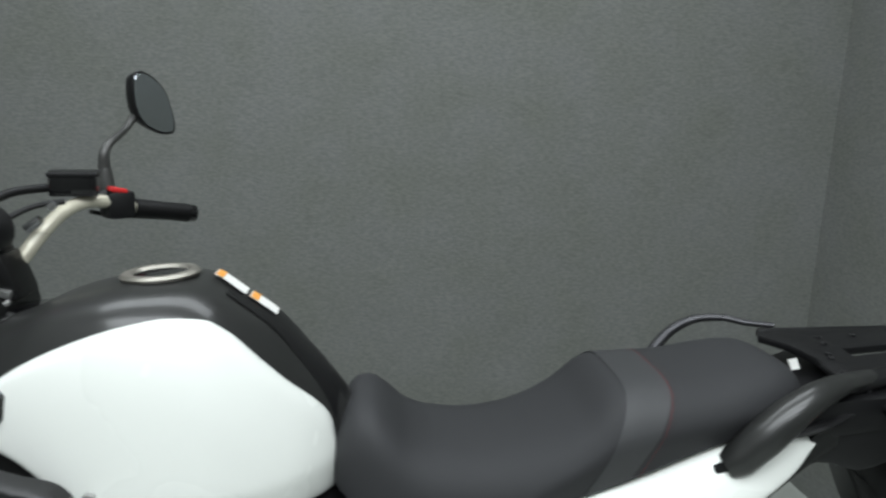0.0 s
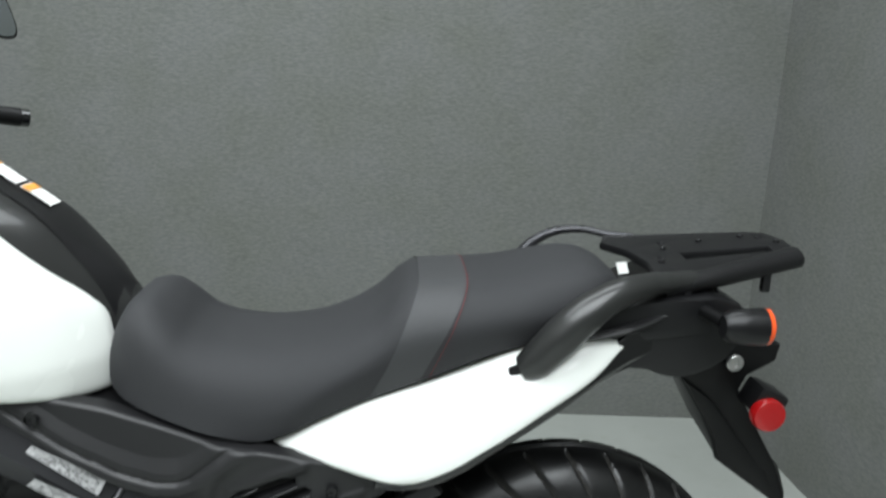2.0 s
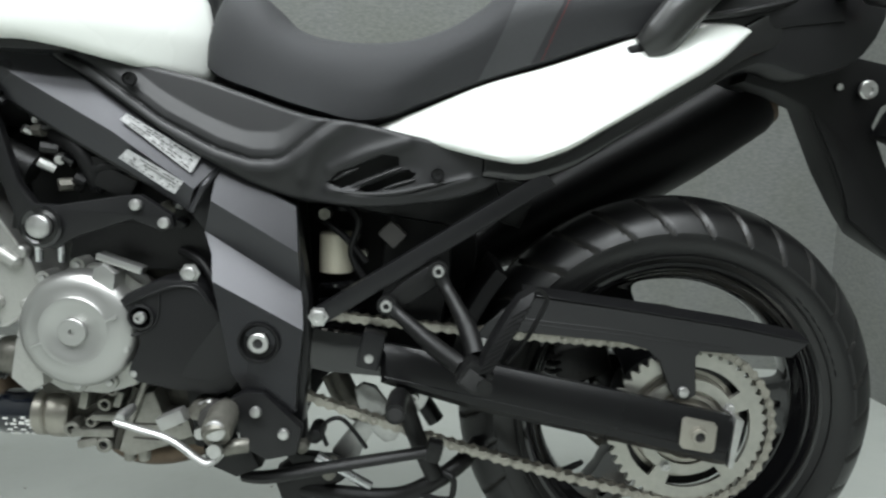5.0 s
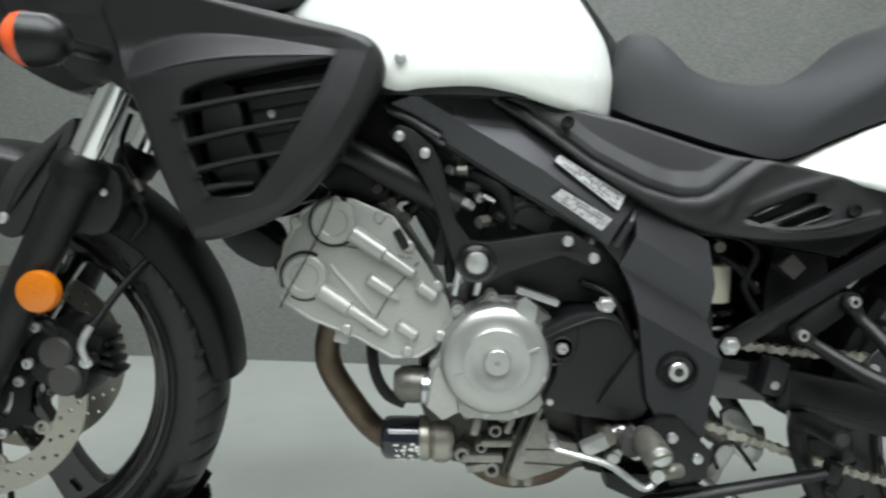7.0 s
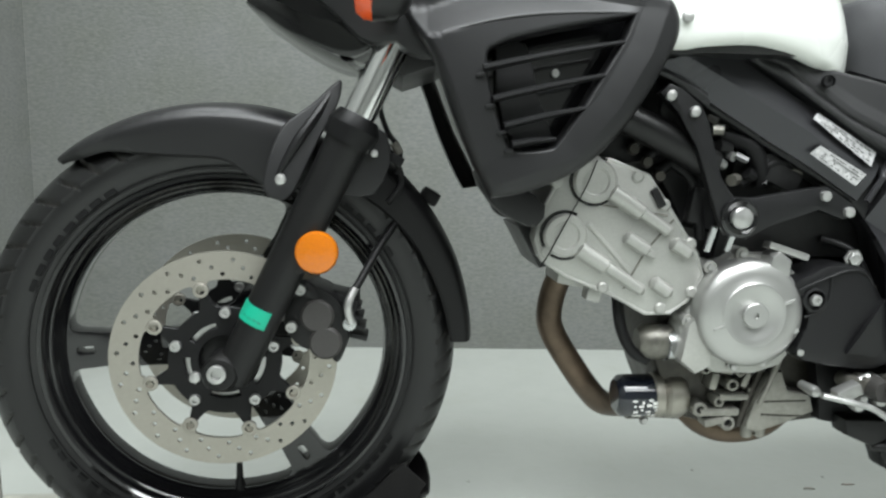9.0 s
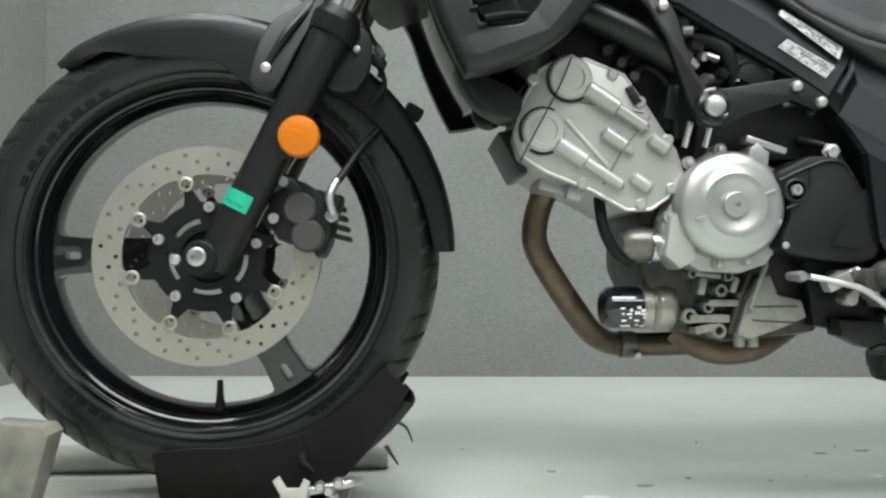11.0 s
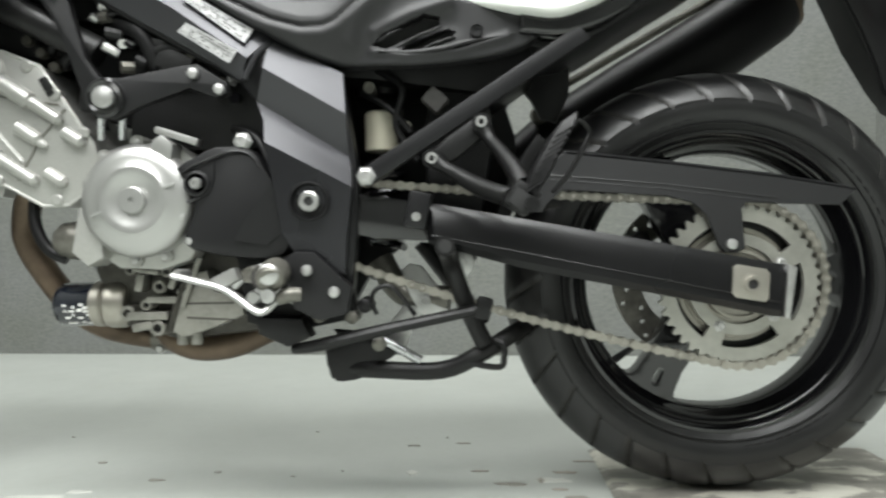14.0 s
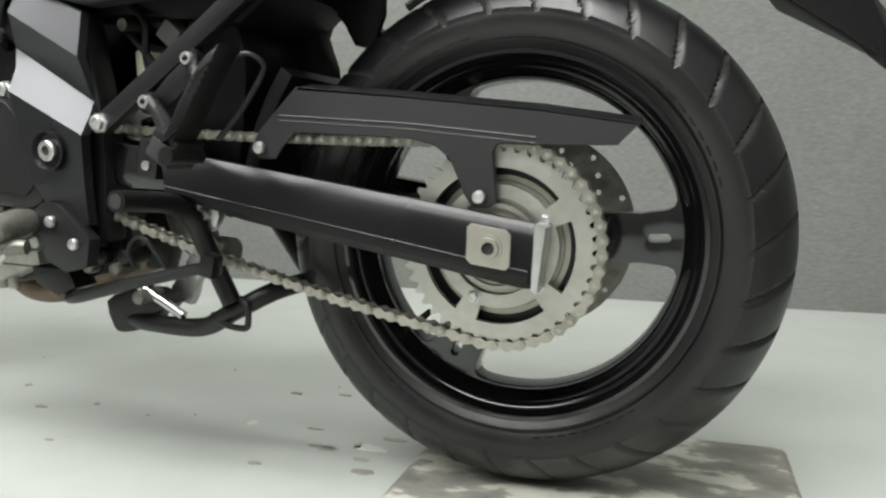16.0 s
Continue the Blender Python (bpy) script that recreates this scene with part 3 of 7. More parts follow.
def front_disc(y, mat_ring):
    holes = []
    for i in range(60):
        r = (0.124, 0.1345, 0.145)[i % 3]
        a = radians(i * 6)
        holes.append(circle(FX + r * math.cos(a), FZ + r * math.sin(a), 0.0033, 9))
    inner = []
    for i in range(80):
        a = 2 * math.pi * i / 80
        lobe = max(0.0, math.cos(a * 8 - 2.234)) ** 6
        r = 0.1165 - 0.012 * lobe
        inner.append((FX + r * math.cos(a), FZ + r * math.sin(a)))
    holes.append(inner)
    d = part("brake_disc", plate(circle(FX, FZ, 0.156, 96), y - 0.0025, y + 0.0025, holes), mat_ring, front, "drilled steel brake disc")
    outline = []
    for i in range(160):
        a = 2 * math.pi * i / 160
        lobe = max(0.0, math.cos(a * 8 - 2.234)) ** 3
        outline.append((FX + (0.078 + 0.027 * lobe) * math.cos(a), FZ + (0.078 + 0.027 * lobe) * math.sin(a)))
    ch = [circle(FX, FZ, 0.036, 32)]
    ch += [slot(FX, FZ, 0.048, 0.0555, 30 + 72 * i, 74 + 72 * i) for i in range(5)]
    part("disc_carrier", plate(outline, y - 0.004, y + 0.004, ch, bevel=0.0012, seg=1), RUBBERSIDE, d, "black disc carrier")
    for i in range(8):
        a = (2.234 + 2 * math.pi * i) / 8
        me = BUTTON
        piece("button", me, d, pose(FX + 0.106 * math.cos(a), y - 0.0025, FZ + 0.106 * math.sin(a)))
    for i in range(5):
        a = radians(16 + 72 * i)
        piece("bolt", BOLT_M, d, pose(FX + 0.070 * math.cos(a), y - 0.004, FZ + 0.070 * math.sin(a)))
    return d


_b = part("button", lathe([(0.0105, 0.001), (0.0105, -0.004), (0.0085, -0.005), (0.0062, -0.005), (0.0055, 0.004), (0, 0.004)], (0, 0, 0), 18), DISC)
BUTTON = _b.data
bpy.data.objects.remove(_b)
front_disc(-0.082, DISC)
front_disc(0.082, DISC)


# ---- fork, caliper, front fender ----
AX0, AX1 = Vector((-1.548, 0, 0.362)), Vector((-1.374, 0, 0.712))
UP = (AX1 - AX0).normalized()


def fork_leg(y, left):
    ob = part("fork_leg", sweep([(AX0.x, y, AX0.z), tuple(AX0 + UP * 0.03 + Vector((0, y, 0))), tuple(AX0 + UP * 0.28 + Vector((0, y, 0))), tuple(AX1 + Vector((0, y, 0)) - UP * 0.03)],
                                (0.022, 0.0265, 0.0275, 0.029), 24, k=4), CASTBLACK, bike, "black painted fork lower")
    p = AX1 + Vector((0, y, 0))
    part("dust_seal", sweep([tuple(p - UP * 0.034), tuple(p - UP * 0.012), tuple(p - UP * 0.010), tuple(p + UP * 0.006)], (0.0325, 0.036, 0.036, 0.028), 24, k=0), RUBBERSIDE, ob)
    part("fork_tube", sweep([tuple(p), tuple(p + UP * 0.26)], 0.0215, 24, k=0), CHROME, ob, "polished fork tube")
    part("axle_lug", lathe([(0.021, -0.028), (0.025, -0.023), (0.026, 0.023), (0.022, 0.028)], (FX + 0.002, y, FZ - 0.002), 28), CASTBLACK, ob)
    return ob


left_leg = fork_leg(-0.118, True)
far_leg = fork_leg(0.118, False)
far_leg.matrix_basis = STEER
front.matrix_basis = STEER
part("axle_end", lathe([(0.0125, 0), (0.0125, -0.005), (0.0105, -0.006), (0.007, -0.006), (0.006, 0.002), (0, 0.002)], (FX, -0.147, FZ), 20), DULLZINC, left_leg, "bright axle end")
bolts(left_leg, DOME_M, [(FX - 0.028, -0.146, FZ - 0.004)])
tape_c = AX0 + UP * 0.098
SIDE = Vector((UP.z, 0, -UP.x))


def on_leg(along, turn, r):
    """A point on the left fork leg's surface."""
    return tape_c + Vector((0, -0.118, 0)) + UP * along + (Vector((0, -1, 0)) * math.cos(radians(turn)) - SIDE * math.sin(radians(turn))) * r


part("tape", loft([[on_leg(a, turn, r) for a, r in ((-0.0125, 0.0281), (0.0125, 0.0281), (0.0125, 0.0268), (-0.0125, 0.0268))] for turn in range(-28, 96, 6)]), GREEN, left_leg, "green tape on the leg with faint print")
for q, turn in enumerate((40, 24, 8, -6)):
    part("print_bar", sweep([tuple(on_leg(-0.004 - 0.001 * (q % 2), turn + d, 0.0282)) for d in (-5, 0, 5)], 0.0011, 6, k=0), GREENINK, left_leg)
part("reflector", lathe([(0.0285, 0.004), (0.0285, -0.004), (0.026, -0.008), (0.015, -0.010), (0, -0.0105)], (-1.427, -0.145, 0.538), 32), AMBER, left_leg, "round amber reflector")
part("reflector_bracket", block((-1.435, -0.138, 0.53), (0.05, 0.006, 0.03), (0, -20, 0), 0.002), PLASTIC, left_leg)
# caliper
cal = part("caliper", join(plate([(-1.470, 0.470), (-1.440, 0.488), (-1.404, 0.468), (-1.388, 0.425), (-1.398, 0.388), (-1.408, 0.378), (-1.420, 0.392), (-1.455, 0.400), (-1.478, 0.430)], -0.128, -0.045, bevel=0.008, k=3),
                           block((-1.398, -0.085, 0.450), (0.036, 0.055, 0.042), (0, 20, 0), 0.006)), CASTBLACK, bike, "black two-piston brake caliper")
for px, pz in ((-1.432, 0.446), (-1.421, 0.408)):
    part("piston_cap", lathe([(0.0235, 0.01), (0.0235, -0.006), (0.020, -0.010), (0, -0.010)], (px, -0.126, pz), 24), CALGREY, cal)
cal.matrix_basis = pose(0, 0.028, -0.002)
bolts(cal, BOLT_M, [(-1.454, -0.134, 0.484), (-1.467, -0.134, 0.432)])
part("banjo", lathe([(0.009, 0.01), (0.009, -0.012), (0, -0.013)], (-1.387, -0.128, 0.436), 16), STEEL, cal)
part("mount_arm", sweep([(-1.49, -0.115, 0.46), (-1.455, -0.122, 0.485), (-1.435, -0.118, 0.47)], 0.012, 10), CASTBLACK, cal)
for q in range(5):
    part("pad_fin", block((-1.397 + 0.003 * q, -0.075, 0.470 - 0.015 * q), (0.042, 0.05, 0.007), (0, 14, 0), 0.001), CASTBLACK, cal)
hose = part("brake_hose", sweep([(-1.384, -0.112, 0.440), (-1.388, -0.114, 0.466), (-1.372, -0.100, 0.494), (-1.345, -0.070, 0.540), (-1.312, -0.032, 0.582), (-1.288, -0.008, 0.602), (-1.277, 0.0, 0.604)], 0.0055, 10), RUBBERSIDE, bike, "black brake hose")
part("hose_end", sweep([(-1.384, -0.113, 0.436), (-1.389, -0.116, 0.460), (-1.380, -0.108, 0.484)], 0.0062, 10), DULLZINC, hose)
part("hose_guide", block((-1.272, 0.002, 0.606), (0.03, 0.02, 0.022), (0, 30, 0), 0.006), RUBBERSIDE, hose)
part("speed_cable", sweep([(-1.36, -0.07, 0.70), (-1.33, -0.075, 0.668), (-1.315, -0.07, 0.63), (-1.335, -0.075, 0.60)], 0.0045, 8), RUBBERSIDE, bike)
part("brake_pipe", sweep([(-1.335, -0.06, 0.775), (-1.345, -0.07, 0.735), (-1.335, -0.075, 0.700), (-1.318, -0.075, 0.672), (-1.322, -0.07, 0.640)], 0.0038, 8), RUBBERSIDE, bike)
part("pipe_joint", sweep([(-1.326, -0.076, 0.684), (-1.318, -0.076, 0.668)], 0.0065, 8, k=0), DIRTYCAST, bike)
part("cable_clip", block((-1.322, -0.075, 0.66), (0.02, 0.016, 0.014), (0, 30, 0), 0.003), RUBBERSIDE, bike)


def fender_shell(a0, a1, R, width, skirt, n=40, lift=None):
    """A front fender wrapped round the tyre, with side skirts; angles in degrees."""
    rings = []
    for i in range(n + 1):
        u = i / n
        a = radians(a0 + (a1 - a0) * u)
        w, d = interp(width, u), interp(skirt, u)
        r0 = R + (interp(lift, u) if lift else 0)
        pts = []
        for layer in (0, 1):
            row = []
            for j in range(17):
                s = -1 + 2 * j / 16
                if abs(s) > 0.62:
                    e = (abs(s) - 0.62) / 0.38
                    y, r = w * (1 - 0.05 * e), r0 - w * 0.30 - d * e
                else:
                    e = s / 0.62
                    y, r = w * math.sin(e * math.pi / 2), r0 - w * 0.30 * (1 - math.cos(e * math.pi / 2))
                    y = math.copysign(abs(y), s)
                if abs(s) > 0.62:
                    y = math.copysign(y, s)
                k2 = 0.0035 * layer
                row.append(Vector((FX + (r - k2) * math.cos(a), y - math.copysign(k2, s) * (abs(s) > 0.3), FZ + (r - k2) * math.sin(a))))
            pts += row if layer == 0 else row[::-1]
        rings.append(pts)
    return loft(rings)


fend = part("front_fender", fender_shell(128.5, 70, 0.360, [(0, 0.030), (0.12, 0.062), (0.5, 0.074), (1, 0.078)], [(0, 0.002), (0.18, 0.010), (0.34, 0.034), (0.51, 0.048), (0.67, 0.054), (0.84, 0.078), (1, 0.090)]), SHROUDPL, bike, "matte black plastic front fender")
part("rear_section", fender_shell(63, 1, 0.366, [(0, 0.070), (0.5, 0.070), (0.9, 0.066), (1, 0.060)], [(0, 0.052), (0.4, 0.034), (1, 0.018)]), RUBBERSIDE, fend)
shield = plate([(-1.472, 0.704), (-1.436, 0.731), (-1.398, 0.765), (-1.394, 0.752), (-1.402, 0.727), (-1.426, 0.684), (-1.447, 0.639), (-1.462, 0.612), (-1.476, 0.604), (-1.491, 0.610), (-1.500, 0.624), (-1.492, 0.660)], -0.112, -0.075, bevel=0.012, k=3, seg=3)
for v in shield.verts:
    v.co.y += 0.20 * max(0.0, v.co.z - 0.66)
part("fork_shield", shield, SATIN, fend)
part("shield_ridge", sweep([(-1.482, -0.108, 0.635), (-1.452, -0.106, 0.685), (-1.425, -0.098, 0.722), (-1.402, -0.088, 0.758)], (0.003, 0.007, 0.006, 0.002), 8), PLASTIC, fend)
part("fender_bracket", plate([(-1.365, 0.70), (-1.335, 0.695), (-1.330, 0.655), (-1.352, 0.612), (-1.392, 0.612), (-1.40, 0.64)], -0.115, -0.06, bevel=0.005, k=2), PLASTIC, fend)
fend.matrix_basis = STEER
bolts(fend, DOME_M, [(-1.475, -0.131, 0.634)])
bolts(fend, DOME_S, [(-1.352, -0.118, 0.668)])

# ---- cowl and shroud ----
cowl = part("front_cowl", loft([[Vector((x, 0.02 + w * math.sin(a), zc + h * math.cos(a))) for a in (2 * math.pi * q / 28 for q in range(28))] for x, w, zc, h in
            ((-1.535, 0.02, 0.905, 0.02), (-1.525, 0.10, 0.925, 0.055), (-1.49, 0.15, 0.94, 0.095), (-1.44, 0.18, 0.96, 0.135), (-1.38, 0.20, 0.98, 0.165), (-1.33, 0.205, 0.99, 0.18), (-1.27, 0.20, 0.99, 0.17))]), PLASTIC, bike, "matte black front cowl")
part("chin_panel", plate([(-1.522, 0.880), (-1.497, 0.850), (-1.462, 0.826), (-1.422, 0.806), (-1.388, 0.797), (-1.360, 0.806), (-1.33, 0.83), (-1.31, 0.88), (-1.40, 0.93)], -0.085, 0.14, bevel=0.012, k=3), GLOSS, cowl)
part("stem_cover", plate([(-1.352, 0.90), (-1.348, 0.800), (-1.331, 0.782), (-1.313, 0.772), (-1.26, 0.79), (-1.20, 0.80), (-1.10, 0.86), (-1.10, 0.96), (-1.30, 0.98)], -0.085, 0.12, bevel=0.012), PLASTIC, cowl)
sig = part("front_signal", loft([[Vector((x, -0.278 + w * math.cos(a), 0.838 + h * math.sin(a))) for a in (2 * math.pi * q / 20 for q in range(20))] for x, w, h in
           ((-1.305, 0.010, 0.010), (-1.311, 0.021, 0.020), (-1.323, 0.028, 0.0275), (-1.349, 0.031, 0.0300))]), CLEAR, cowl, "black turn signal housing")
part("lens", loft([[Vector((x, -0.278 + w * math.cos(a), 0.838 + h * math.sin(a))) for a in (2 * math.pi * q / 20 for q in range(20))] for x, w, h in
     ((-1.348, 0.031, 0.0300), (-1.358, 0.030, 0.0285), (-1.366, 0.024, 0.022), (-1.369, 0.010, 0.009))]), ORANGE, sig, "orange signal lens")
part("stalk", sweep([(-1.326, -0.265, 0.838), (-1.330, -0.13, 0.842)], 0.011, 12, k=0), SHROUDPL, sig)

part("cowl_side", plate([(-1.400, 0.842), (-1.368, 0.812), (-1.345, 0.806), (-1.323, 0.808), (-1.306, 0.795), (-1.272, 0.790), (-1.250, 0.815), (-1.235, 0.850), (-1.16, 0.890), (-1.09, 0.905), (-1.06, 0.96), (-1.20, 1.03), (-1.35, 1.03), (-1.46, 0.97), (-1.45, 0.89)], -0.148, -0.120, bevel=0.010, k=2), SHROUDPL, cowl, "matte black side of the cowl")
SH_OUT = [(-1.345, 0.945), (-1.345, 0.945), (-1.240, 0.923), (-1.160, 0.904), (-1.08, 0.885), (-1.01, 0.868), (-0.986, 0.857), (-0.974, 0.838), (-0.974, 0.815), (-0.990, 0.780), (-1.030, 0.714), (-1.070, 0.668),
          (-1.110, 0.640), (-1.164, 0.619), (-1.205, 0.612), (-1.205, 0.612), (-1.224, 0.648), (-1.252, 0.713), (-1.279, 0.788), (-1.315, 0.850)]
SH_WIN = [(-1.212, 0.784), (-1.197, 0.798), (-1.160, 0.809), (-1.090, 0.824), (-1.036, 0.834), (-1.036, 0.834), (-1.050, 0.802), (-1.075, 0.762), (-1.100, 0.720), (-1.124, 0.685), (-1.136, 0.676), (-1.178, 0.674), (-1.190, 0.690), (-1.205, 0.735)]


EDGE = [(-1.285, 0.806), (-1.245, 0.818), (-1.203, 0.828), (-1.150, 0.835), (-1.080, 0.838), (-1.027, 0.839), (-0.96, 0.835)]


def shroud_y(x, z):
    """The shroud's outer face: a shallow bowed panel, a scoop facet that leans in above its crisp upper edge, and a crease along the rear band."""
    y = -0.216 + 0.010 * ((x + 1.10) / 0.13) ** 2 + 0.010 * ((min(z, 0.86) - 0.76) / 0.14) ** 2
    f = min(1.0, max(0.0, (-1.030 - x) / 0.20))
    rise = 0.006 + 0.036 * f
    h = min(1.0, max(0.0, (z - interp(EDGE, x)) / rise))
    y += 0.030 * f ** 0.8 * h - 0.10 * max(0.0, z - interp(EDGE, x) - rise)
    crease = line_distance([(-0.990, 0.850), (-1.012, 0.790), (-1.052, 0.722), (-1.100, 0.664), (-1.190, 0.632)], x, z)
    return y - 0.005 * max(0.0, 1 - crease / 0.030)
def shroud_bend(bm):
    """Lays a small part of the shroud on its bowed face; its own y counts from -0.214."""
    for v in bm.verts:
        v.co.y += shroud_y(v.co.x, min(v.co.z, interp(EDGE, v.co.x))) + 0.214
    return bm


def line_distance(pts, x, z):
    best = 9.0
    for (ax, az), (bx, bz) in zip(pts, pts[1:]):
        dx, dz = bx - ax, bz - az
        f = min(1.0, max(0.0, ((x - ax) * dx + (z - az) * dz) / (dx * dx + dz * dz)))
        best = min(best, math.hypot(x - ax - f * dx, z - az - f * dz))
    return best


def shroud_mesh():
    """The shroud as rings that run from the window's edge to the outline: inset field, groove, rounded band, rolled rim."""
    cx, cz = -1.128, 0.762
    out = [(q.x, q.y) for q in curve_loop([(a, b, 0) for a, b in SH_OUT], 6)]
    win = [(q.x, q.y) for q in curve_loop([(a, b, 0) for a, b in SH_WIN], 6)]

    def reach(loop, a):
        c, s, best = math.cos(a), math.sin(a), 0.0
        for (x0, z0), (x1, z1) in zip(loop, loop[1:] + loop[:1]):
            ex, ez = x1 - x0, z1 - z0
            den = c * ez - s * ex
            if abs(den) < 1e-9:
                continue
            t = ((x0 - cx) * ez - (z0 - cz) * ex) / den
            u = ((x0 - cx) * s - (z0 - cz) * c) / den
            if t > 0 and -1e-6 <= u <= 1 + 1e-6:
                best = max(best, t)
        return best

    angles = sorted([2 * math.pi * i / 200 for i in range(200)] + [math.atan2(z - cz, x - cx) % (2 * math.pi) for x, z in out[::2]])
    cols = []
    for a in angles:
        r0, r1 = reach(win, a), reach(out, a)
        width = r1 - r0
        col = [(r0 + 0.001, 0.034), (r0, 0.010)]
        for i in range(1, 64):
            f = i / 64
            d0, d1 = width * f, width * (1 - f)
            lip = 0.006 * max(0.0, 1 - d0 / 0.006) ** 2
            roll = 0.013 * (1 - math.sqrt(max(0.0, 1 - (1 - min(1.0, d1 / 0.013)) ** 2)))
            col.append((r0 + d0, lip + roll))
        col += [(r1, 0.015), (r1 - 0.001, 0.036)]
        row = []
        for r, y in col:
            x, z = cx + r * math.cos(a), cz + r * math.sin(a)
            row.append((x, shroud_y(x, z) + y, z))
        cols.append(row)
    bm = bmesh.new()
    vs = [[bm.verts.new(p) for p in c] for c in cols]
    for a, b in zip(vs, vs[1:] + vs[:1]):
        for j in range(len(a) - 1):
            bm.faces.new((a[j], b[j], b[j + 1], a[j + 1]))
    bmesh.ops.remove_doubles(bm, verts=bm.verts, dist=1e-5)
    return bm


shroud = part("radiator_shroud", shroud_mesh(), SHROUDPL, bike, "matte black radiator shroud with four slats", sharp=50)
part("ridge", sweep([(x, shroud_y(x, z) + 0.0004, z) for x, z in ((-1.246, 0.817), (-1.203, 0.827), (-1.150, 0.834), (-1.080, 0.837), (-1.030, 0.838))], (0.0010, 0.0018, 0.0020, 0.0018, 0.0008), 8), SHROUDPL, shroud)
for (xa, za), (xb, zb) in (((-1.218, 0.770), (-1.047, 0.803)), ((-1.206, 0.733), (-1.070, 0.763)), ((-1.192, 0.701), (-1.094, 0.723)), ((-1.182, 0.679), (-1.129, 0.686))):
    b = sweep([(xa, -0.212, za), ((xa + xb) / 2, -0.212, (za + zb) / 2 + 0.001), (xb, -0.208, zb)], (0.0052, 0.0042, 0.0030), 10, flat=2.6, up=(0, 1, 0))
    part("slat", shroud_bend(b), SHROUDPL, shroud)
    part("slat_foot", shroud_bend(block((xa - 0.003, -0.213, za - 0.008), (0.012, 0.010, 0.005), (0, -12, 0), 0.002)), PLASTIC, shroud)
part("inner_duct", plate([(-1.20, 0.80), (-1.16, 0.803), (-1.145, 0.74), (-1.125, 0.69), (-1.16, 0.682), (-1.188, 0.70)], -0.180, -0.165, bevel=0.004, k=2), PLASTIC, shroud)
part("duct_back", plate([(-1.25, 0.85), (-1.0, 0.85), (-1.02, 0.76), (-1.10, 0.65), (-1.19, 0.63)], -0.150, -0.140, bevel=0.004), GLOSS, shroud)
bolts(shroud, BOLT_S, [(-1.118, -0.152, 0.772)])
far_shroud = shroud_mesh()
for v in far_shroud.verts:
    v.co.y = 0.014 - v.co.y
bmesh.ops.reverse_faces(far_shroud, faces=far_shroud.faces)
part("far_shroud", far_shroud, SHROUDPL, bike, "matte black radiator shroud on the far side", sharp=50)
part("far_duct", plate([(-1.25, 0.85), (-1.0, 0.85), (-1.02, 0.76), (-1.10, 0.65), (-1.19, 0.63)], 0.155, 0.165, bevel=0.004), GLOSS, bike, "black duct behind the far shroud")
rad = part("radiator", plate([(-1.268, 0.80), (-1.205, 0.82), (-1.160, 0.63), (-1.188, 0.622), (-1.202, 0.645), (-1.232, 0.705)], -0.052, 0.17, bevel=0.006), GLOSS, bike, "black radiator behind the front wheel")
part("lower_bracket", plate([(-1.215, 0.645), (-1.16, 0.628), (-1.118, 0.60), (-1.13, 0.57), (-1.16, 0.578), (-1.19, 0.60)], -0.12, -0.06, bevel=0.005, k=2), PLASTIC, rad)
part("horn", lathe([(0.0, -0.02), (0.022, -0.02), (0.026, -0.012), (0.026, 0.012), (0.0, 0.02)], (-1.156, -0.02, 0.602), 24), RUBBERSIDE, rad)
part("guard_flap", plate([(-1.145, 0.565), (-1.125, 0.57), (-1.100, 0.505), (-1.112, 0.503)], -0.05, 0.10, bevel=0.003), PLASTIC, rad)

# ---- tank ----
TANK_TOP = [(-1.22, 0.975), (-1.14, 1.008), (-1.09, 1.026), (-1.035, 1.054), (-0.98, 1.070), (-0.93, 1.080), (-0.87, 1.082), (-0.84, 1.076), (-0.80, 1.050), (-0.754, 1.018), (-0.71, 0.972), (-0.664, 0.922), (-0.635, 0.885)]
TANK_W = [(-1.22, 0.110), (-1.08, 0.150), (-0.98, 0.178), (-0.90, 0.188), (-0.83, 0.184), (-0.77, 0.166), (-0.72, 0.138), (-0.685, 0.104), (-0.665, 0.076), (-0.655, 0.060)]
TANK_C = 0.015


def tank_n(x):
    """How square the tank's section is: boxy at the front, drawn to a ridge at the seat."""
    return interp([(-1.22, 4.2), (-0.95, 4.2), (-0.82, 3.2), (-0.74, 2.2), (-0.66, 1.6)], x)


def tank_y(x, z, off=0.0):
    zt, w, zb = interp(TANK_TOP, x) + 0.010, interp(TANK_W, x), 0.77
    v = min(1.0, max(0.0, (z - zb) / (zt - zb)))
    n = tank_n(x)
    tuck = 0.018 * max(0.0, 1 - (z - zb) / 0.06)
    return TANK_C - w * (1 - v ** n) ** (1 / n) - off + tuck


rings = []
for i in range(31):
    x = -1.22 + 0.575 * i / 30
    zt, w = interp(TANK_TOP, x), max(0.05, interp(TANK_W, x) - 0.012)
    half = []
    for j in range(15):
        a = math.pi / 2 * j / 14
        half.append((w * math.sin(a) ** (2 / tank_n(x)), 0.80 + (zt - 0.80) * max(0.0, math.cos(a)) ** (2 / tank_n(x))))
    far = []
    for j in range(1, 15):
        a = math.pi / 2 * j / 14
        far.append((w * math.sin(a) ** (2 / 2.3), 0.80 + (zt - 0.80) * max(0.0, math.cos(a)) ** (2 / 2.3)))
    rings.append([Vector((x, TANK_C - y, z)) for y, z in half[::-1]] + [Vector((x, TANK_C + y, z)) for y, z in far])
tank = part("fuel_tank", loft(rings), TANKTOP, bike, "satin graphite fuel tank top")
pad = []
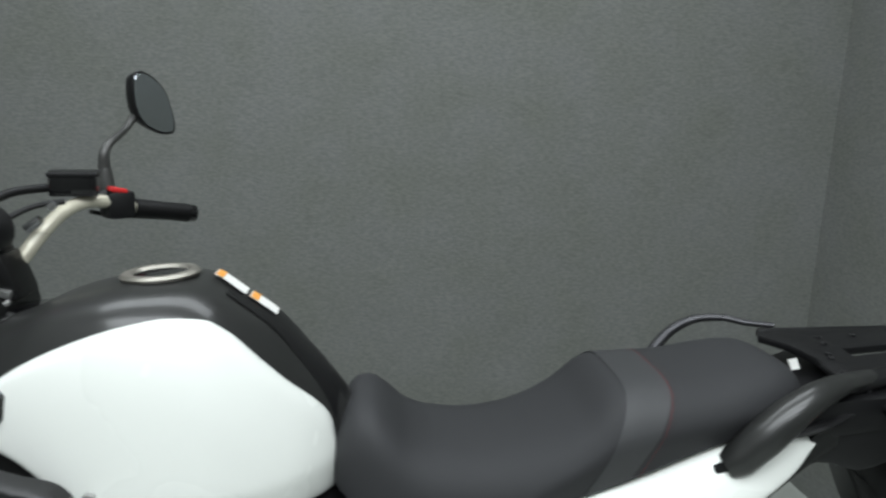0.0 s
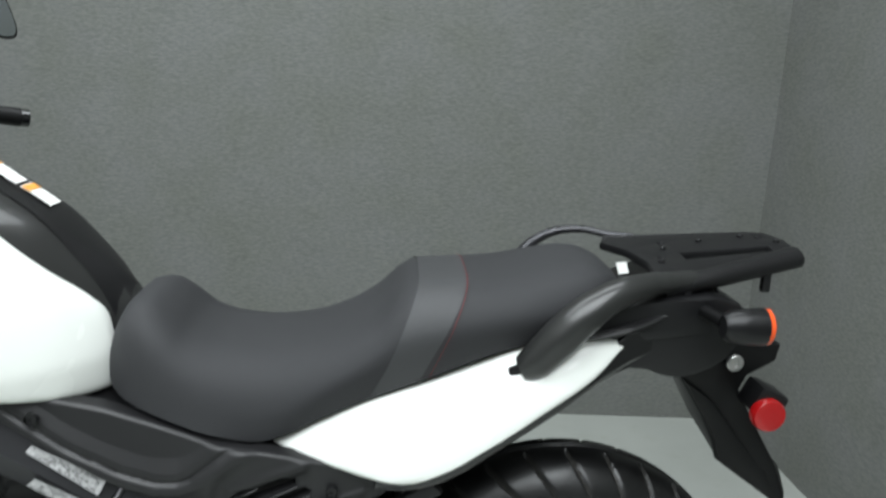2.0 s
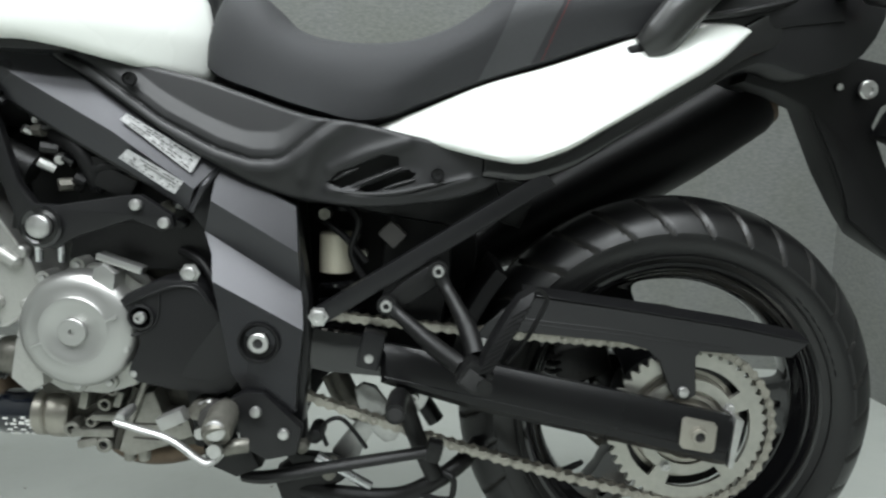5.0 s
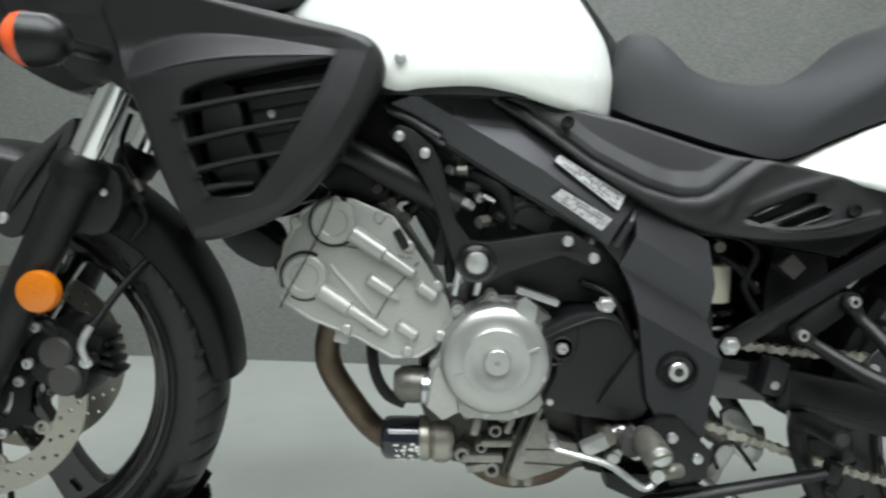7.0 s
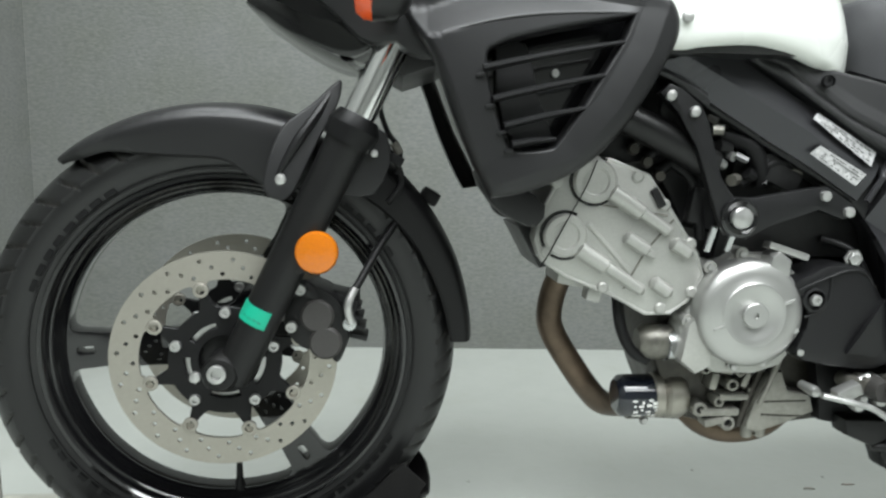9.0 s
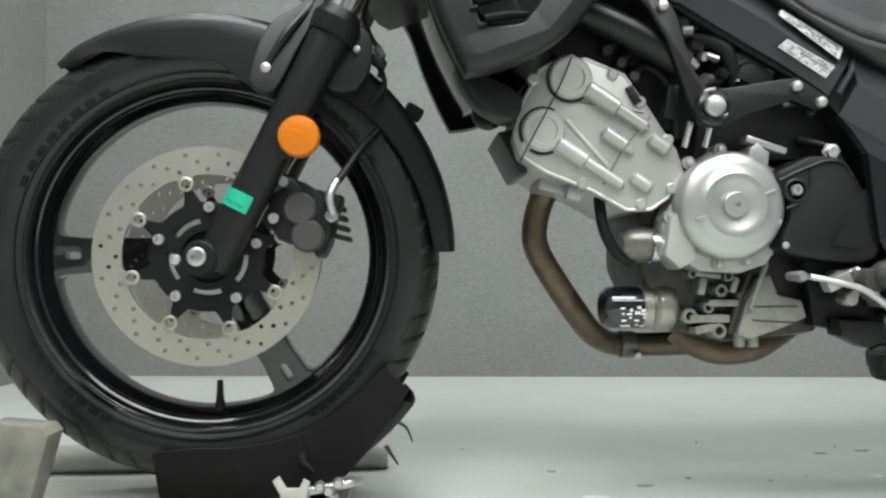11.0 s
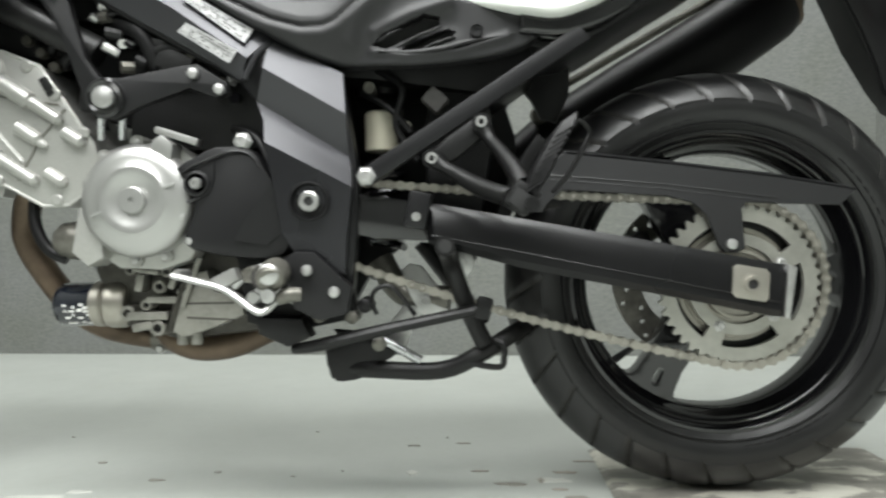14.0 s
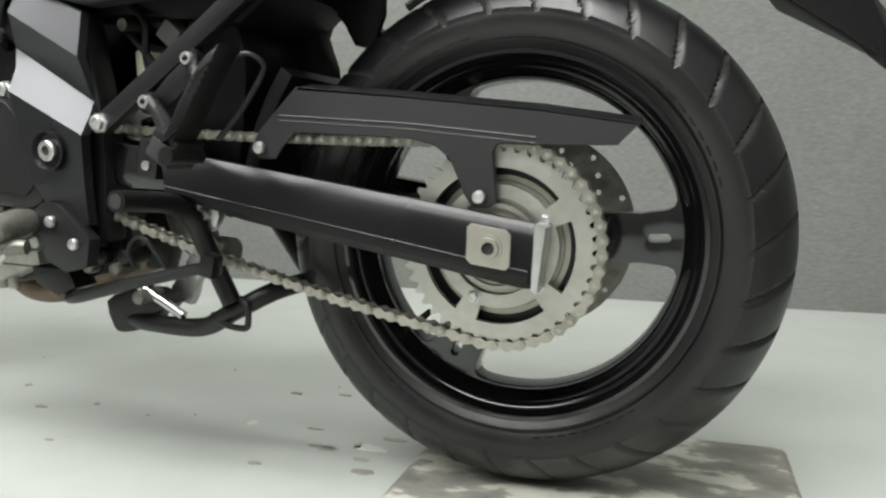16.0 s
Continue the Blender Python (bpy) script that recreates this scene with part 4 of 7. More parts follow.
for i in range(19):
    x = -0.815 + 0.165 * i / 18
    zt, w = interp(TANK_TOP, x), max(0.05, interp(TANK_W, x) - 0.012)
    row = []
    for y in (-0.030, -0.020, -0.008, 0.004, 0.016, 0.030, 0.044, 0.058):
        n, d = (tank_n(x) if y < TANK_C else 2.3), abs(y - TANK_C)
        row.append(Vector((x, y, 0.80 + (zt - 0.80) * max(0.0, 1 - (d / w) ** n) ** (1 / n) + 0.0022)))
    pad.append(row)
part("tank_pad", loft(pad, cap=False, closed=False), PLASTIC, tank, "black pad along the tank ridge")
W_LO = [(-1.13, 0.905), (-1.10, 0.892), (-1.045, 0.868), (-1.000, 0.835), (-0.978, 0.808), (-0.955, 0.803), (-0.931, 0.807), (-0.863, 0.811), (-0.820, 0.805), (-0.749, 0.789), (-0.690, 0.777), (-0.668, 0.776), (-0.655, 0.781)]
W_HI = [(-1.13, 0.925), (-1.10, 0.955), (-1.05, 0.991), (-0.986, 1.023), (-0.921, 1.045), (-0.873, 1.052), (-0.832, 1.047), (-0.803, 1.028), (-0.765, 0.990), (-0.728, 0.950), (-0.690, 0.910), (-0.671, 0.882), (-0.663, 0.845), (-0.659, 0.812), (-0.655, 0.798)]


def white_y(x, z):
    return tank_y(x, z, 0.006)


cov = part("side_cover", skin(W_LO, W_HI, white_y, 54, 24, 0.008, 0.012, side=-1), WHITE, tank, "pearl white tank side cover")

bolts(cov, DOME_M, [(-0.955, tank_y(-0.955, 0.842) - 0.007, 0.842)])
cap = part("filler_ring", lathe([(0.036, -0.001), (0.052, -0.001), (0.054, 0.003), (0.050, 0.007), (0.040, 0.007), (0.036, 0.003)], (0, 0, 0), 48, "z", ring=True), DISC, tank, "brushed metal filler ring")
cap.matrix_basis = pose(-0.910, 0.0, 1.080, -1, -4, 0)
part("filler_cap", lathe([(0.038, 0.0), (0.036, 0.004), (0.02, 0.006), (0, 0.006)], (0, 0, 0), 40, "z"), GLOSS, cap)
for x0, x1, mt in ((-0.838, -0.795, LABEL), (-0.790, -0.752, LABEL)):
    pts = []
    for layer in (0.0035, 0.0015):
        pts.append([[Vector((x, y, interp(TANK_TOP, x) + layer + 0.0022 - 0.25 * max(0, abs(y - TANK_C) - 0.01) ** 1.5)) for y in (0.004, 0.012, 0.020, 0.030, 0.038)] for x in (x0 + (x1 - x0) * q / 6 for q in range(7))])
    bm = bmesh.new()
    g = [[bm.verts.new(v) for v in r] for r in pts[0]]
    for a, b in zip(g, g[1:]):
        for j in range(4):
            bm.faces.new((a[j], a[j + 1], b[j + 1], b[j]))
    lab = part("warning_label", bm, mt, tank, "white warning label on the tank ridge")
    band = bmesh.new()
    xs = (x0 + 0.002, x0 + 0.012)
    g = [[band.verts.new((x, y, interp(TANK_TOP, x) + 0.0067 - 0.25 * max(0, abs(y - TANK_C) - 0.01) ** 1.5)) for y in (0.005, 0.012, 0.020, 0.030, 0.037)] for x in xs]
    for j in range(4):
        band.faces.new((g[0][j], g[0][j + 1], g[1][j + 1], g[1][j]))
    part("label_band", band, LABELORANGE, lab)

# ---- seat ----
S_TOP = [(-0.665, 0.850), (-0.652, 0.884), (-0.634, 0.904), (-0.616, 0.905), (-0.590, 0.888), (-0.556, 0.856), (-0.515, 0.840), (-0.46, 0.835), (-0.40, 0.840), (-0.350, 0.856), (-0.303, 0.884), (-0.262, 0.922), (-0.245, 0.930), (-0.205, 0.932), (-0.12, 0.938), (-0.05, 0.952), (0.0, 0.958), (0.04, 0.945), (0.068, 0.910)]
S_BOT = [(-0.665, 0.795), (-0.645, 0.782), (-0.594, 0.764), (-0.519, 0.741), (-0.454, 0.728), (-0.43, 0.732), (-0.377, 0.754), (-0.295, 0.786), (-0.22, 0.812), (-0.127, 0.845), (0.0, 0.875), (0.068, 0.89)]
S_W = [(-0.665, 0.082), (-0.652, 0.100), (-0.63, 0.116), (-0.59, 0.132), (-0.50, 0.148), (-0.40, 0.152), (-0.28, 0.150), (-0.15, 0.142), (-0.05, 0.130), (0.02, 0.105), (0.068, 0.055)]
S_CREASE = [(-0.52, 0.0), (-0.45, 0.18), (-0.36, 0.48), (-0.29, 0.55), (-0.20, 0.50), (0.0, 0.40), (0.068, 0.3)]


def seat_side(x, y, z, zb, zt):
    """Draws the flank in below the crease that runs along the seat."""
    v = (z - zb) / (zt - zb)
    c = interp(S_CREASE, x)
    return y * (0.92 + 0.08 * (1 - v)) - math.copysign(0.045 * max(0.0, c - v), y) * min(1.0, abs(y) / 0.05)


def seat_rings(x0, x1, n, grow=0.0, n_exp=3.8):
    rings = []
    for i in range(n + 1):
        x = x0 + (x1 - x0) * i / n
        zt, zb, w = interp(S_TOP, x) + grow, interp(S_BOT, x), interp(S_W, x) + grow
        c = interp([(-0.65, 0.018), (0.07, 0.04)], x)
        ring = []
        for j in range(33):
            a = -math.pi / 2 + math.pi * j / 32
            y = w * math.copysign(abs(math.sin(a)) ** (2 / n_exp), a)
            z = zb + (zt - zb) * max(0.0, math.cos(a)) ** (2 / n_exp)
            ring.append(Vector((x, c + seat_side(x, y, z, zb, zt), z)))
        ring += [Vector((x, c + w * 0.7, zb - 0.006)), Vector((x, c - w * 0.7, zb - 0.006))]
        rings.append(ring)
    return rings


seat = part("seat", loft(seat_rings(-0.665, 0.068, 76)), VINYL, bike, "black vinyl dual seat with grey centre band")


def seat_band(x0, x1, slant, grow):
    """A band across the seat that leans back towards its foot."""
    rows = []
    for q in range(7):
        row = []
        for j in range(33):
            a = -math.pi / 2 + math.pi * j / 32
            drop = 1 - max(0.0, math.cos(a)) ** (2 / 3.8)
            x = x0 + (x1 - x0) * q / 6 - slant * drop
            zt, zb, w = interp(S_TOP, x) + grow, interp(S_BOT, x), interp(S_W, x) + grow
            c = interp([(-0.65, 0.018), (0.07, 0.04)], x)
            y = w * math.copysign(abs(math.sin(a)) ** (2 / 3.8), a)
            z = zb + (zt - zb) * max(0.0, math.cos(a)) ** (2 / 3.8)
            row.append(Vector((x, c + seat_side(x, y, z, zb, zt), z)))
        rows.append(row)
    return loft(rows, cap=False, closed=False)


part("centre_band", seat_band(-0.240, -0.172, 0.068, 0.0014), GRIPVINYL, seat, "grey textured centre band")
part("red_piping", seat_band(-0.172, -0.1705, 0.055, 0.0018), REDTHREAD, seat, "thin red piping")

# ---- tail ----
T_LO = [(-0.440, 0.716), (-0.423, 0.709), (-0.367, 0.699), (-0.293, 0.683), (-0.256, 0.678), (-0.205, 0.692), (-0.148, 0.724), (-0.075, 0.767), (0.001, 0.814), (0.036, 0.845), (0.046, 0.854)]
T_HI = [(-0.440, 0.721), (-0.372, 0.748), (-0.297, 0.779), (-0.221, 0.802), (-0.147, 0.828), (-0.117, 0.839), (-0.080, 0.849), (-0.043, 0.860), (-0.014, 0.866), (0.016, 0.867), (0.038, 0.863), (0.046, 0.858)]
TAIL_Y0 = [(-0.44, -0.100), (-0.36, -0.135), (-0.27, -0.153), (-0.15, -0.145), (-0.07, -0.130), (0.0, -0.112), (0.046, -0.090)]
TAIL_Y1 = [(-0.44, -0.096), (-0.25, -0.100), (-0.10, -0.092), (0.046, -0.084)]


def tail_y(x, z):
    a, b = interp(T_LO, x), interp(T_HI, x)
    v = min(1.0, max(0.0, (z - a) / max(0.004, b - a)))
    y0, y1 = interp(TAIL_Y0, x), interp(TAIL_Y1, x)
    return y0 + (y1 - y0) * v ** 1.6 - 0.010 * v * (1 - v)
tail = part("tail_body", plate([(-0.45, 0.70), (-0.36, 0.675), (-0.262, 0.652), (-0.20, 0.665), (-0.12, 0.712), (-0.03, 0.765), (0.06, 0.815), (0.13, 0.80), (0.20, 0.83), (0.225, 0.90), (0.16, 0.925), (0.07, 0.895), (-0.10, 0.84), (-0.30, 0.765)], -0.078, 0.150, bevel=0.02, k=3), PLASTIC, bike, "black under-tail body")
part("side_cover", skin(T_LO, T_HI, tail_y, 46, 14, 0.02, 0.008), WHITE, tail, "pearl white tail side cover")
part("lower_cover", skin([(-0.30, 0.660), (-0.25, 0.655), (-0.20, 0.668), (-0.12, 0.716), (-0.03, 0.771), (0.04, 0.818), (0.10, 0.842), (0.19, 0.862)], [(-0.30, 0.690), (-0.25, 0.690), (-0.20, 0.70), (-0.12, 0.745), (-0.03, 0.805), (0.04, 0.866), (0.10, 0.900), (0.19, 0.925)],
     lambda x, z: interp([(-0.30, -0.135), (-0.15, -0.125), (0.0, -0.100), (0.10, -0.075), (0.2, -0.05)], x), 30, 8, 0.02, 0.008), GLOSS, tail)
part("tail_shoulder", plate([(-0.07, 0.845), (-0.03, 0.882), (0.03, 0.910), (0.10, 0.922), (0.17, 0.925), (0.17, 0.87), (0.05, 0.855), (0.0, 0.855)], -0.0835, -0.03, bevel=0.012), PLASTIC, tail)
part("tail_side", plate([(0.04, 0.855), (0.09, 0.905), (0.18, 0.925), (0.215, 0.895), (0.205, 0.835), (0.12, 0.815)], -0.058, -0.02, bevel=0.010), PLASTIC, tail)
part("tail_ridge", sweep([(-0.03, -0.098, 0.868), (0.04, -0.092, 0.880), (0.10, -0.075, 0.897), (0.15, -0.06, 0.915)], (0.005, 0.010, 0.010, 0.006), 10, flat=0.6), PLASTIC, tail)
# grab rails and rack
for far in (False, True):
    def yy(y):
        return 0.175 - y if far else y
    # The far rail's pale colour paints the highlight along a black rail.
    part("grab_rail", sweep([(-0.098, yy(-0.098), 0.826), (-0.080, yy(-0.102), 0.840), (-0.050, yy(-0.110), 0.878), (-0.020, yy(-0.112), 0.910), (0.020, yy(-0.104), 0.934), (0.066, yy(-0.085), 0.943), (0.105, yy(-0.062), 0.940), (0.150, yy(-0.045), 0.940)],
                            tuple(r * (0.40 if far else 1.0) for r in (0.020, 0.028, 0.030, 0.028, 0.023, 0.019, 0.017, 0.015)), 18, flat=0.9), TANKTOP if not far else FRAMELIT, tail, "smooth black grab rail beside the seat")
    part("rail_foot", block((-0.088, yy(-0.094), 0.829), (0.062, 0.030, 0.018), (0, -16, 0), 0.004), PLASTIC, tail)
RACK = plate([(0.100, -0.062), (0.155, -0.052), (0.300, -0.018), (0.335, 0.020), (0.338, 0.060), (0.325, 0.100), (0.300, 0.112), (0.075, 0.150), (0.060, 0.120), (0.090, 0.075), (0.105, 0.02)], -0.007, 0.007,
             [[(0.165, 0.018), (0.30, 0.022), (0.302, 0.042), (0.165, 0.044)], circle(0.13, 0.03, 0.005, 10), circle(0.15, 0.09, 0.005, 10), circle(0.305, 0.08, 0.005, 10)], bevel=0.004)


def rack_z(x, y):
    return 0.934 + 0.10 * (x - 0.1) + 0.10 * (y + 0.05)


for v in RACK.verts:
    v.co = Vector((v.co.x, v.co.z, rack_z(v.co.x, v.co.z) - v.co.y))
rack = part("luggage_rack", RACK, PLASTIC, tail, "flat black luggage rack")
part("rack_beam", sweep([(0.10, -0.060, 0.930), (0.20, -0.034, 0.944), (0.325, 0.004, 0.962)], (0.015, 0.018, 0.0195), 16, flat=0.85), PLASTIC, tail)
part("far_beam", sweep([(0.07, 0.140, 0.951), (0.20, 0.122, 0.962), (0.31, 0.100, 0.970)], 0.007, 10), PLASTIC, tail)
part("rack_hook", block((0.272, -0.02, 0.932), (0.012, 0.012, 0.034), bevel=0.003), PLASTIC, tail)
part("rack_stay", block((0.135, -0.056, 0.915), (0.012, 0.02, 0.05), (0, 0, 15), 0.003), PLASTIC, tail)
for bx, by in ((0.115, -0.035), (0.125, 0.015), (0.21, 0.085), (0.28, 0.09), (0.322, 0.055), (0.145, 0.065)):
    piece("bolt", DARK_T, tail, pose(bx, by, rack_z(bx, by) + 0.0075, -90))
part("rear_label", block((0.070, 0.026, 0.936), (0.018, 0.003, 0.018), (-30, 0, 20), 0), LABEL, tail, "small white label under the rack")
# rear fender and number plate holder
def fender_taper(bm):
    """Sets the fender's lower half inboard and spreads its far side towards the tip."""
    for v in bm.verts:
        g = min(1.0, max(0.0, (0.77 - v.co.z) / 0.13))
        side = min(1.0, max(0.0, v.co.y / 0.060))
        tip = min(1.0, max(0.0, (0.60 - v.co.z) / 0.10))
        v.co.y += 0.036 * g * (1 - side) + side * (0.030 * g - 0.045 * tip)
        v.co.x += (0.036 * g * min(1.0, max(0.0, (0.67 - v.co.z) / 0.08)) - 0.030 * tip) * side
        v.co.z -= (0.026 * g - 0.022 * tip) * side
    return bm
hold = part("rear_fender", fender_taper(plate([(0.075, 0.80), (0.125, 0.787), (0.168, 0.768), (0.223, 0.688), (0.252, 0.637), (0.261, 0.604), (0.323, 0.558), (0.362, 0.530), (0.384, 0.508), (0.394, 0.508), (0.392, 0.535), (0.372, 0.585), (0.340, 0.640), (0.306, 0.690), (0.272, 0.744), (0.278, 0.770), (0.32, 0.795), (0.325, 0.822), (0.235, 0.840), (0.19, 0.855), (0.20, 0.88), (0.10, 0.86)], 0.0, 0.060, bevel=0.008)), RUBBERSIDE, bike, "black rear fender and plate bracket")
part("fender_face", fender_taper(plate([(0.175, 0.765), (0.225, 0.728), (0.290, 0.655), (0.352, 0.580), (0.382, 0.516), (0.345, 0.546), (0.322, 0.562), (0.264, 0.606), (0.255, 0.640), (0.226, 0.690)], -0.006, 0.002, bevel=0.004)), RUBBERSIDE, hold)
bolts(hold, PIVOT, [(0.252, -0.002, 0.794)])
bolts(hold, DOME_S, [(0.212, -0.001, 0.797)])
rr = part("reflector_mount", block((0.300, -0.012, 0.738), (0.05, 0.05, 0.045), (0, 25, 0), 0.008), PLASTIC, hold)
part("reflector", lathe([(0.0265, 0.006), (0.0265, -0.004), (0.024, -0.008), (0, -0.010)], (0.296, -0.040, 0.7245), 28), RED, rr, "round red reflector")
sg = part("rear_signal", loft([[Vector((x, -0.135 + 0.9 * w * math.cos(a), 0.903 + w * math.sin(a))) for a in (2 * math.pi * q / 20 for q in range(20))] for x, w in ((0.158, 0.015), (0.166, 0.021), (0.188, 0.0245), (0.213, 0.0255))]), CLEAR, bike, "smoked grey turn signal housing")
part("lens", loft([[Vector((x, -0.135 + 0.9 * w * math.cos(a), 0.903 + w * math.sin(a))) for a in (2 * math.pi * q / 20 for q in range(20))] for x, w in ((0.213, 0.0255), (0.219, 0.0245), (0.224, 0.018), (0.226, 0.006))]), ORANGE, sg, "orange signal lens")
part("stalk", sweep([(0.165, -0.125, 0.905), (0.15, -0.05, 0.905)], 0.010, 12, k=0), MUFFLER, sg)

# ---- side panel and frame ----
P_LO = [(-0.860, 0.808), (-0.788, 0.766), (-0.697, 0.705), (-0.618, 0.657), (-0.570, 0.636), (-0.531, 0.625), (-0.443, 0.619), (-0.356, 0.627), (-0.299, 0.642), (-0.257, 0.670)]
P_HI = [(-0.860, 0.814), (-0.793, 0.806), (-0.730, 0.791), (-0.685, 0.781), (-0.662, 0.776), (-0.611, 0.760), (-0.507, 0.730), (-0.446, 0.722), (-0.39, 0.710), (-0.34, 0.700), (-0.28, 0.690), (-0.257, 0.678)]
PAD_LINE = [(-0.822, 0.800), (-0.793, 0.789), (-0.729, 0.742), (-0.702, 0.723), (-0.634, 0.689), (-0.590, 0.676), (-0.562, 0.676), (-0.546, 0.682), (-0.508, 0.714), (-0.488, 0.728)]
RIDGE_LINE = [(-0.470, 0.722), (-0.500, 0.698), (-0.517, 0.676), (-0.524, 0.655)]
SLOTS = [[(-0.495, 0.649), (-0.482, 0.661), (-0.424, 0.686), (-0.404, 0.683), (-0.405, 0.672), (-0.477, 0.641)], [(-0.461, 0.640), (-0.394, 0.668), (-0.383, 0.663), (-0.388, 0.656), (-0.425, 0.640), (-0.444, 0.637)]]


def in_slot(x, z):
    """Whether a point of the side panel lies in one of its cooling slots."""
    for poly in SLOTS:
        inside = False
        for (x0, z0), (x1, z1) in zip(poly, poly[1:] + poly[:1]):
            if (z0 > z) != (z1 > z) and x < x0 + (z - z0) * (x1 - x0) / (z1 - z0):
                inside = not inside
        if inside:
            return True
    return False


def ease(a, b, x):
    """A smooth step from 0 at a to 1 at b."""
    f = min(1.0, max(0.0, (x - a) / (b - a)))
    return f * f * (3 - 2 * f)


def panel_y(x, z):
    """The side panel: a swelling pad behind a fine groove, a hollow under it, two ridges and a dished slot field."""
    y = -0.136 + interp([(-0.86, 0.016), (-0.6, 0.0), (-0.45, -0.004), (-0.257, 0.014)], x)
    d = line_distance(PAD_LINE, x, z)
    y += 0.0036 * math.exp(-(d / 0.0024) ** 2)
    up = z - interp(PAD_LINE, x)
    if up > 0 and x < -0.488:
        y += 0.42 * min(up, 0.034) + 0.16 * max(0.0, up - 0.034) - 0.004 * min(1.0, d / 0.012)
    else:
        y += ease(-0.46, -0.54, x) * (0.5 * min(0.045, max(0.0, d - 0.014)) - 0.0040 * math.exp(-((d - 0.012) / 0.010) ** 2))
    y -= 0.006 * math.exp(-(line_distance(RIDGE_LINE, x, z) / 0.011) ** 2)
    y -= 0.005 * math.exp(-(line_distance([(-0.395, 0.700), (-0.440, 0.686), (-0.490, 0.664)], x, z) / 0.009) ** 2)
    y += 0.006 * math.exp(-(line_distance([(-0.47, 0.655), (-0.40, 0.672)], x, z) / 0.020) ** 2)
    y -= 0.004 * math.exp(-(line_distance([(-0.494, 0.640), (-0.45, 0.632), (-0.38, 0.637), (-0.315, 0.657)], x, z) / 0.006) ** 2)
    return y
side_panel = part("side_panel", skin(P_LO, P_HI, panel_y, 300, 80, 0.02, 0.006, cut=in_slot), SATIN, bike, "satin black side panel with cooling slots")
for bx, by, bz in ((-0.739, -0.133, 0.770), (-0.356, -0.137, 0.662)):
    part("bolt_cup", lathe([(0.0085, 0.004), (0.0085, -0.0030), (0.0075, -0.0030), (0.0070, 0.002), (0, 0.002)], (bx, by - 0.002, bz), 20), PLASTIC, side_panel)
    piece("bolt", DARK_S, side_panel, pose(bx, by + 0.002, bz))
# Dark plate behind the cut slots paints the shade in their depth.
part("slot_shade_back", plate([(-0.505, 0.640), (-0.470, 0.670), (-0.424, 0.692), (-0.396, 0.690), (-0.376, 0.668), (-0.380, 0.650), (-0.430, 0.634), (-0.480, 0.634)], -0.118, -0.112, bevel=0, k=3), RECESS, side_panel, "backing plate coloured as the shade inside the cooling slots")
for (xa, za), (xb, zb) in (((-0.470, 0.6395), (-0.402, 0.6695)), ((-0.434, 0.6375), (-0.384, 0.6555)), ((-0.487, 0.652), (-0.455, 0.667))):
    part("slat", sweep([(xa, -0.134, za), ((xa + xb) / 2, -0.1385, (za + zb) / 2 + 0.001), (xb, -0.136, zb)], (0.0018, 0.0030, 0.0018), 10, flat=0.8, k=4), PLASTIC, side_panel)
part("lip_ridge", sweep([(-0.487, -0.138, 0.639), (-0.442, -0.141, 0.6355), (-0.400, -0.141, 0.640), (-0.368, -0.139, 0.648), (-0.304, -0.128, 0.661)], (0.0012, 0.0032, 0.0036, 0.0032, 0.0010), 8), SATIN, side_panel)
FR_OUT = [(-0.978, 0.790), (-0.945, 0.808), (-0.854, 0.812), (-0.774, 0.748), (-0.662, 0.681), (-0.600, 0.650), (-0.541, 0.620), (-0.522, 0.500), (-0.520, 0.430), (-0.530, 0.322), (-0.560, 0.335), (-0.592, 0.364), (-0.617, 0.470), (-0.648, 0.570), (-0.683, 0.610), (-0.790, 0.671), (-0.898, 0.735), (-0.960, 0.776)]
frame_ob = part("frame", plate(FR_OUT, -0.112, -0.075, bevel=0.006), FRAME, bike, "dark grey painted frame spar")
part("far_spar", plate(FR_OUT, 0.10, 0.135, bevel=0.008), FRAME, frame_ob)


SPAR = [((-0.860, 0.819), (-0.937, 0.802), (-0.979, 0.789)), ((-0.855, 0.803), (-0.915, 0.790), (-0.945, 0.770)), ((-0.765, 0.748), (-0.850, 0.754), (-0.890, 0.738)), ((-0.700, 0.710), (-0.765, 0.706), (-0.810, 0.690)), ((-0.660, 0.686), (-0.715, 0.671), (-0.750, 0.656)), ((-0.634, 0.671), (-0.664, 0.636), (-0.676, 0.608))]


def spar_strip(i, j, ya, yb):
    return loft([[Vector((s[i][0], ya, s[i][1])), Vector((s[j][0], yb, s[j][1])), Vector((s[j][0], yb + 0.012, s[j][1])), Vector((s[i][0], ya + 0.012, s[i][1]))] for s in SPAR])


# Spar faces take the lit copy, which paints the light they catch.
part("spar_top_face", spar_strip(0, 1, -0.112, -0.131), FRAMELIT, frame_ob, "upper face of the spar in the lit frame colour")
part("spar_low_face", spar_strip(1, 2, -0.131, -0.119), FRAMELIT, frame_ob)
COVER_ROWS = [((-0.638, -0.115, 0.664), (-0.538, -0.115, 0.616)), ((-0.642, -0.133, 0.622), (-0.532, -0.133, 0.558)), ((-0.657, -0.112, 0.581), (-0.532, -0.112, 0.504)), ((-0.644, -0.126, 0.553), (-0.527, -0.126, 0.484)), ((-0.638, -0.146, 0.521), (-0.523, -0.146, 0.460)), ((-0.618, -0.138, 0.400), (-0.532, -0.138, 0.395)), ((-0.590, -0.132, 0.352), (-0.536, -0.132, 0.345))]


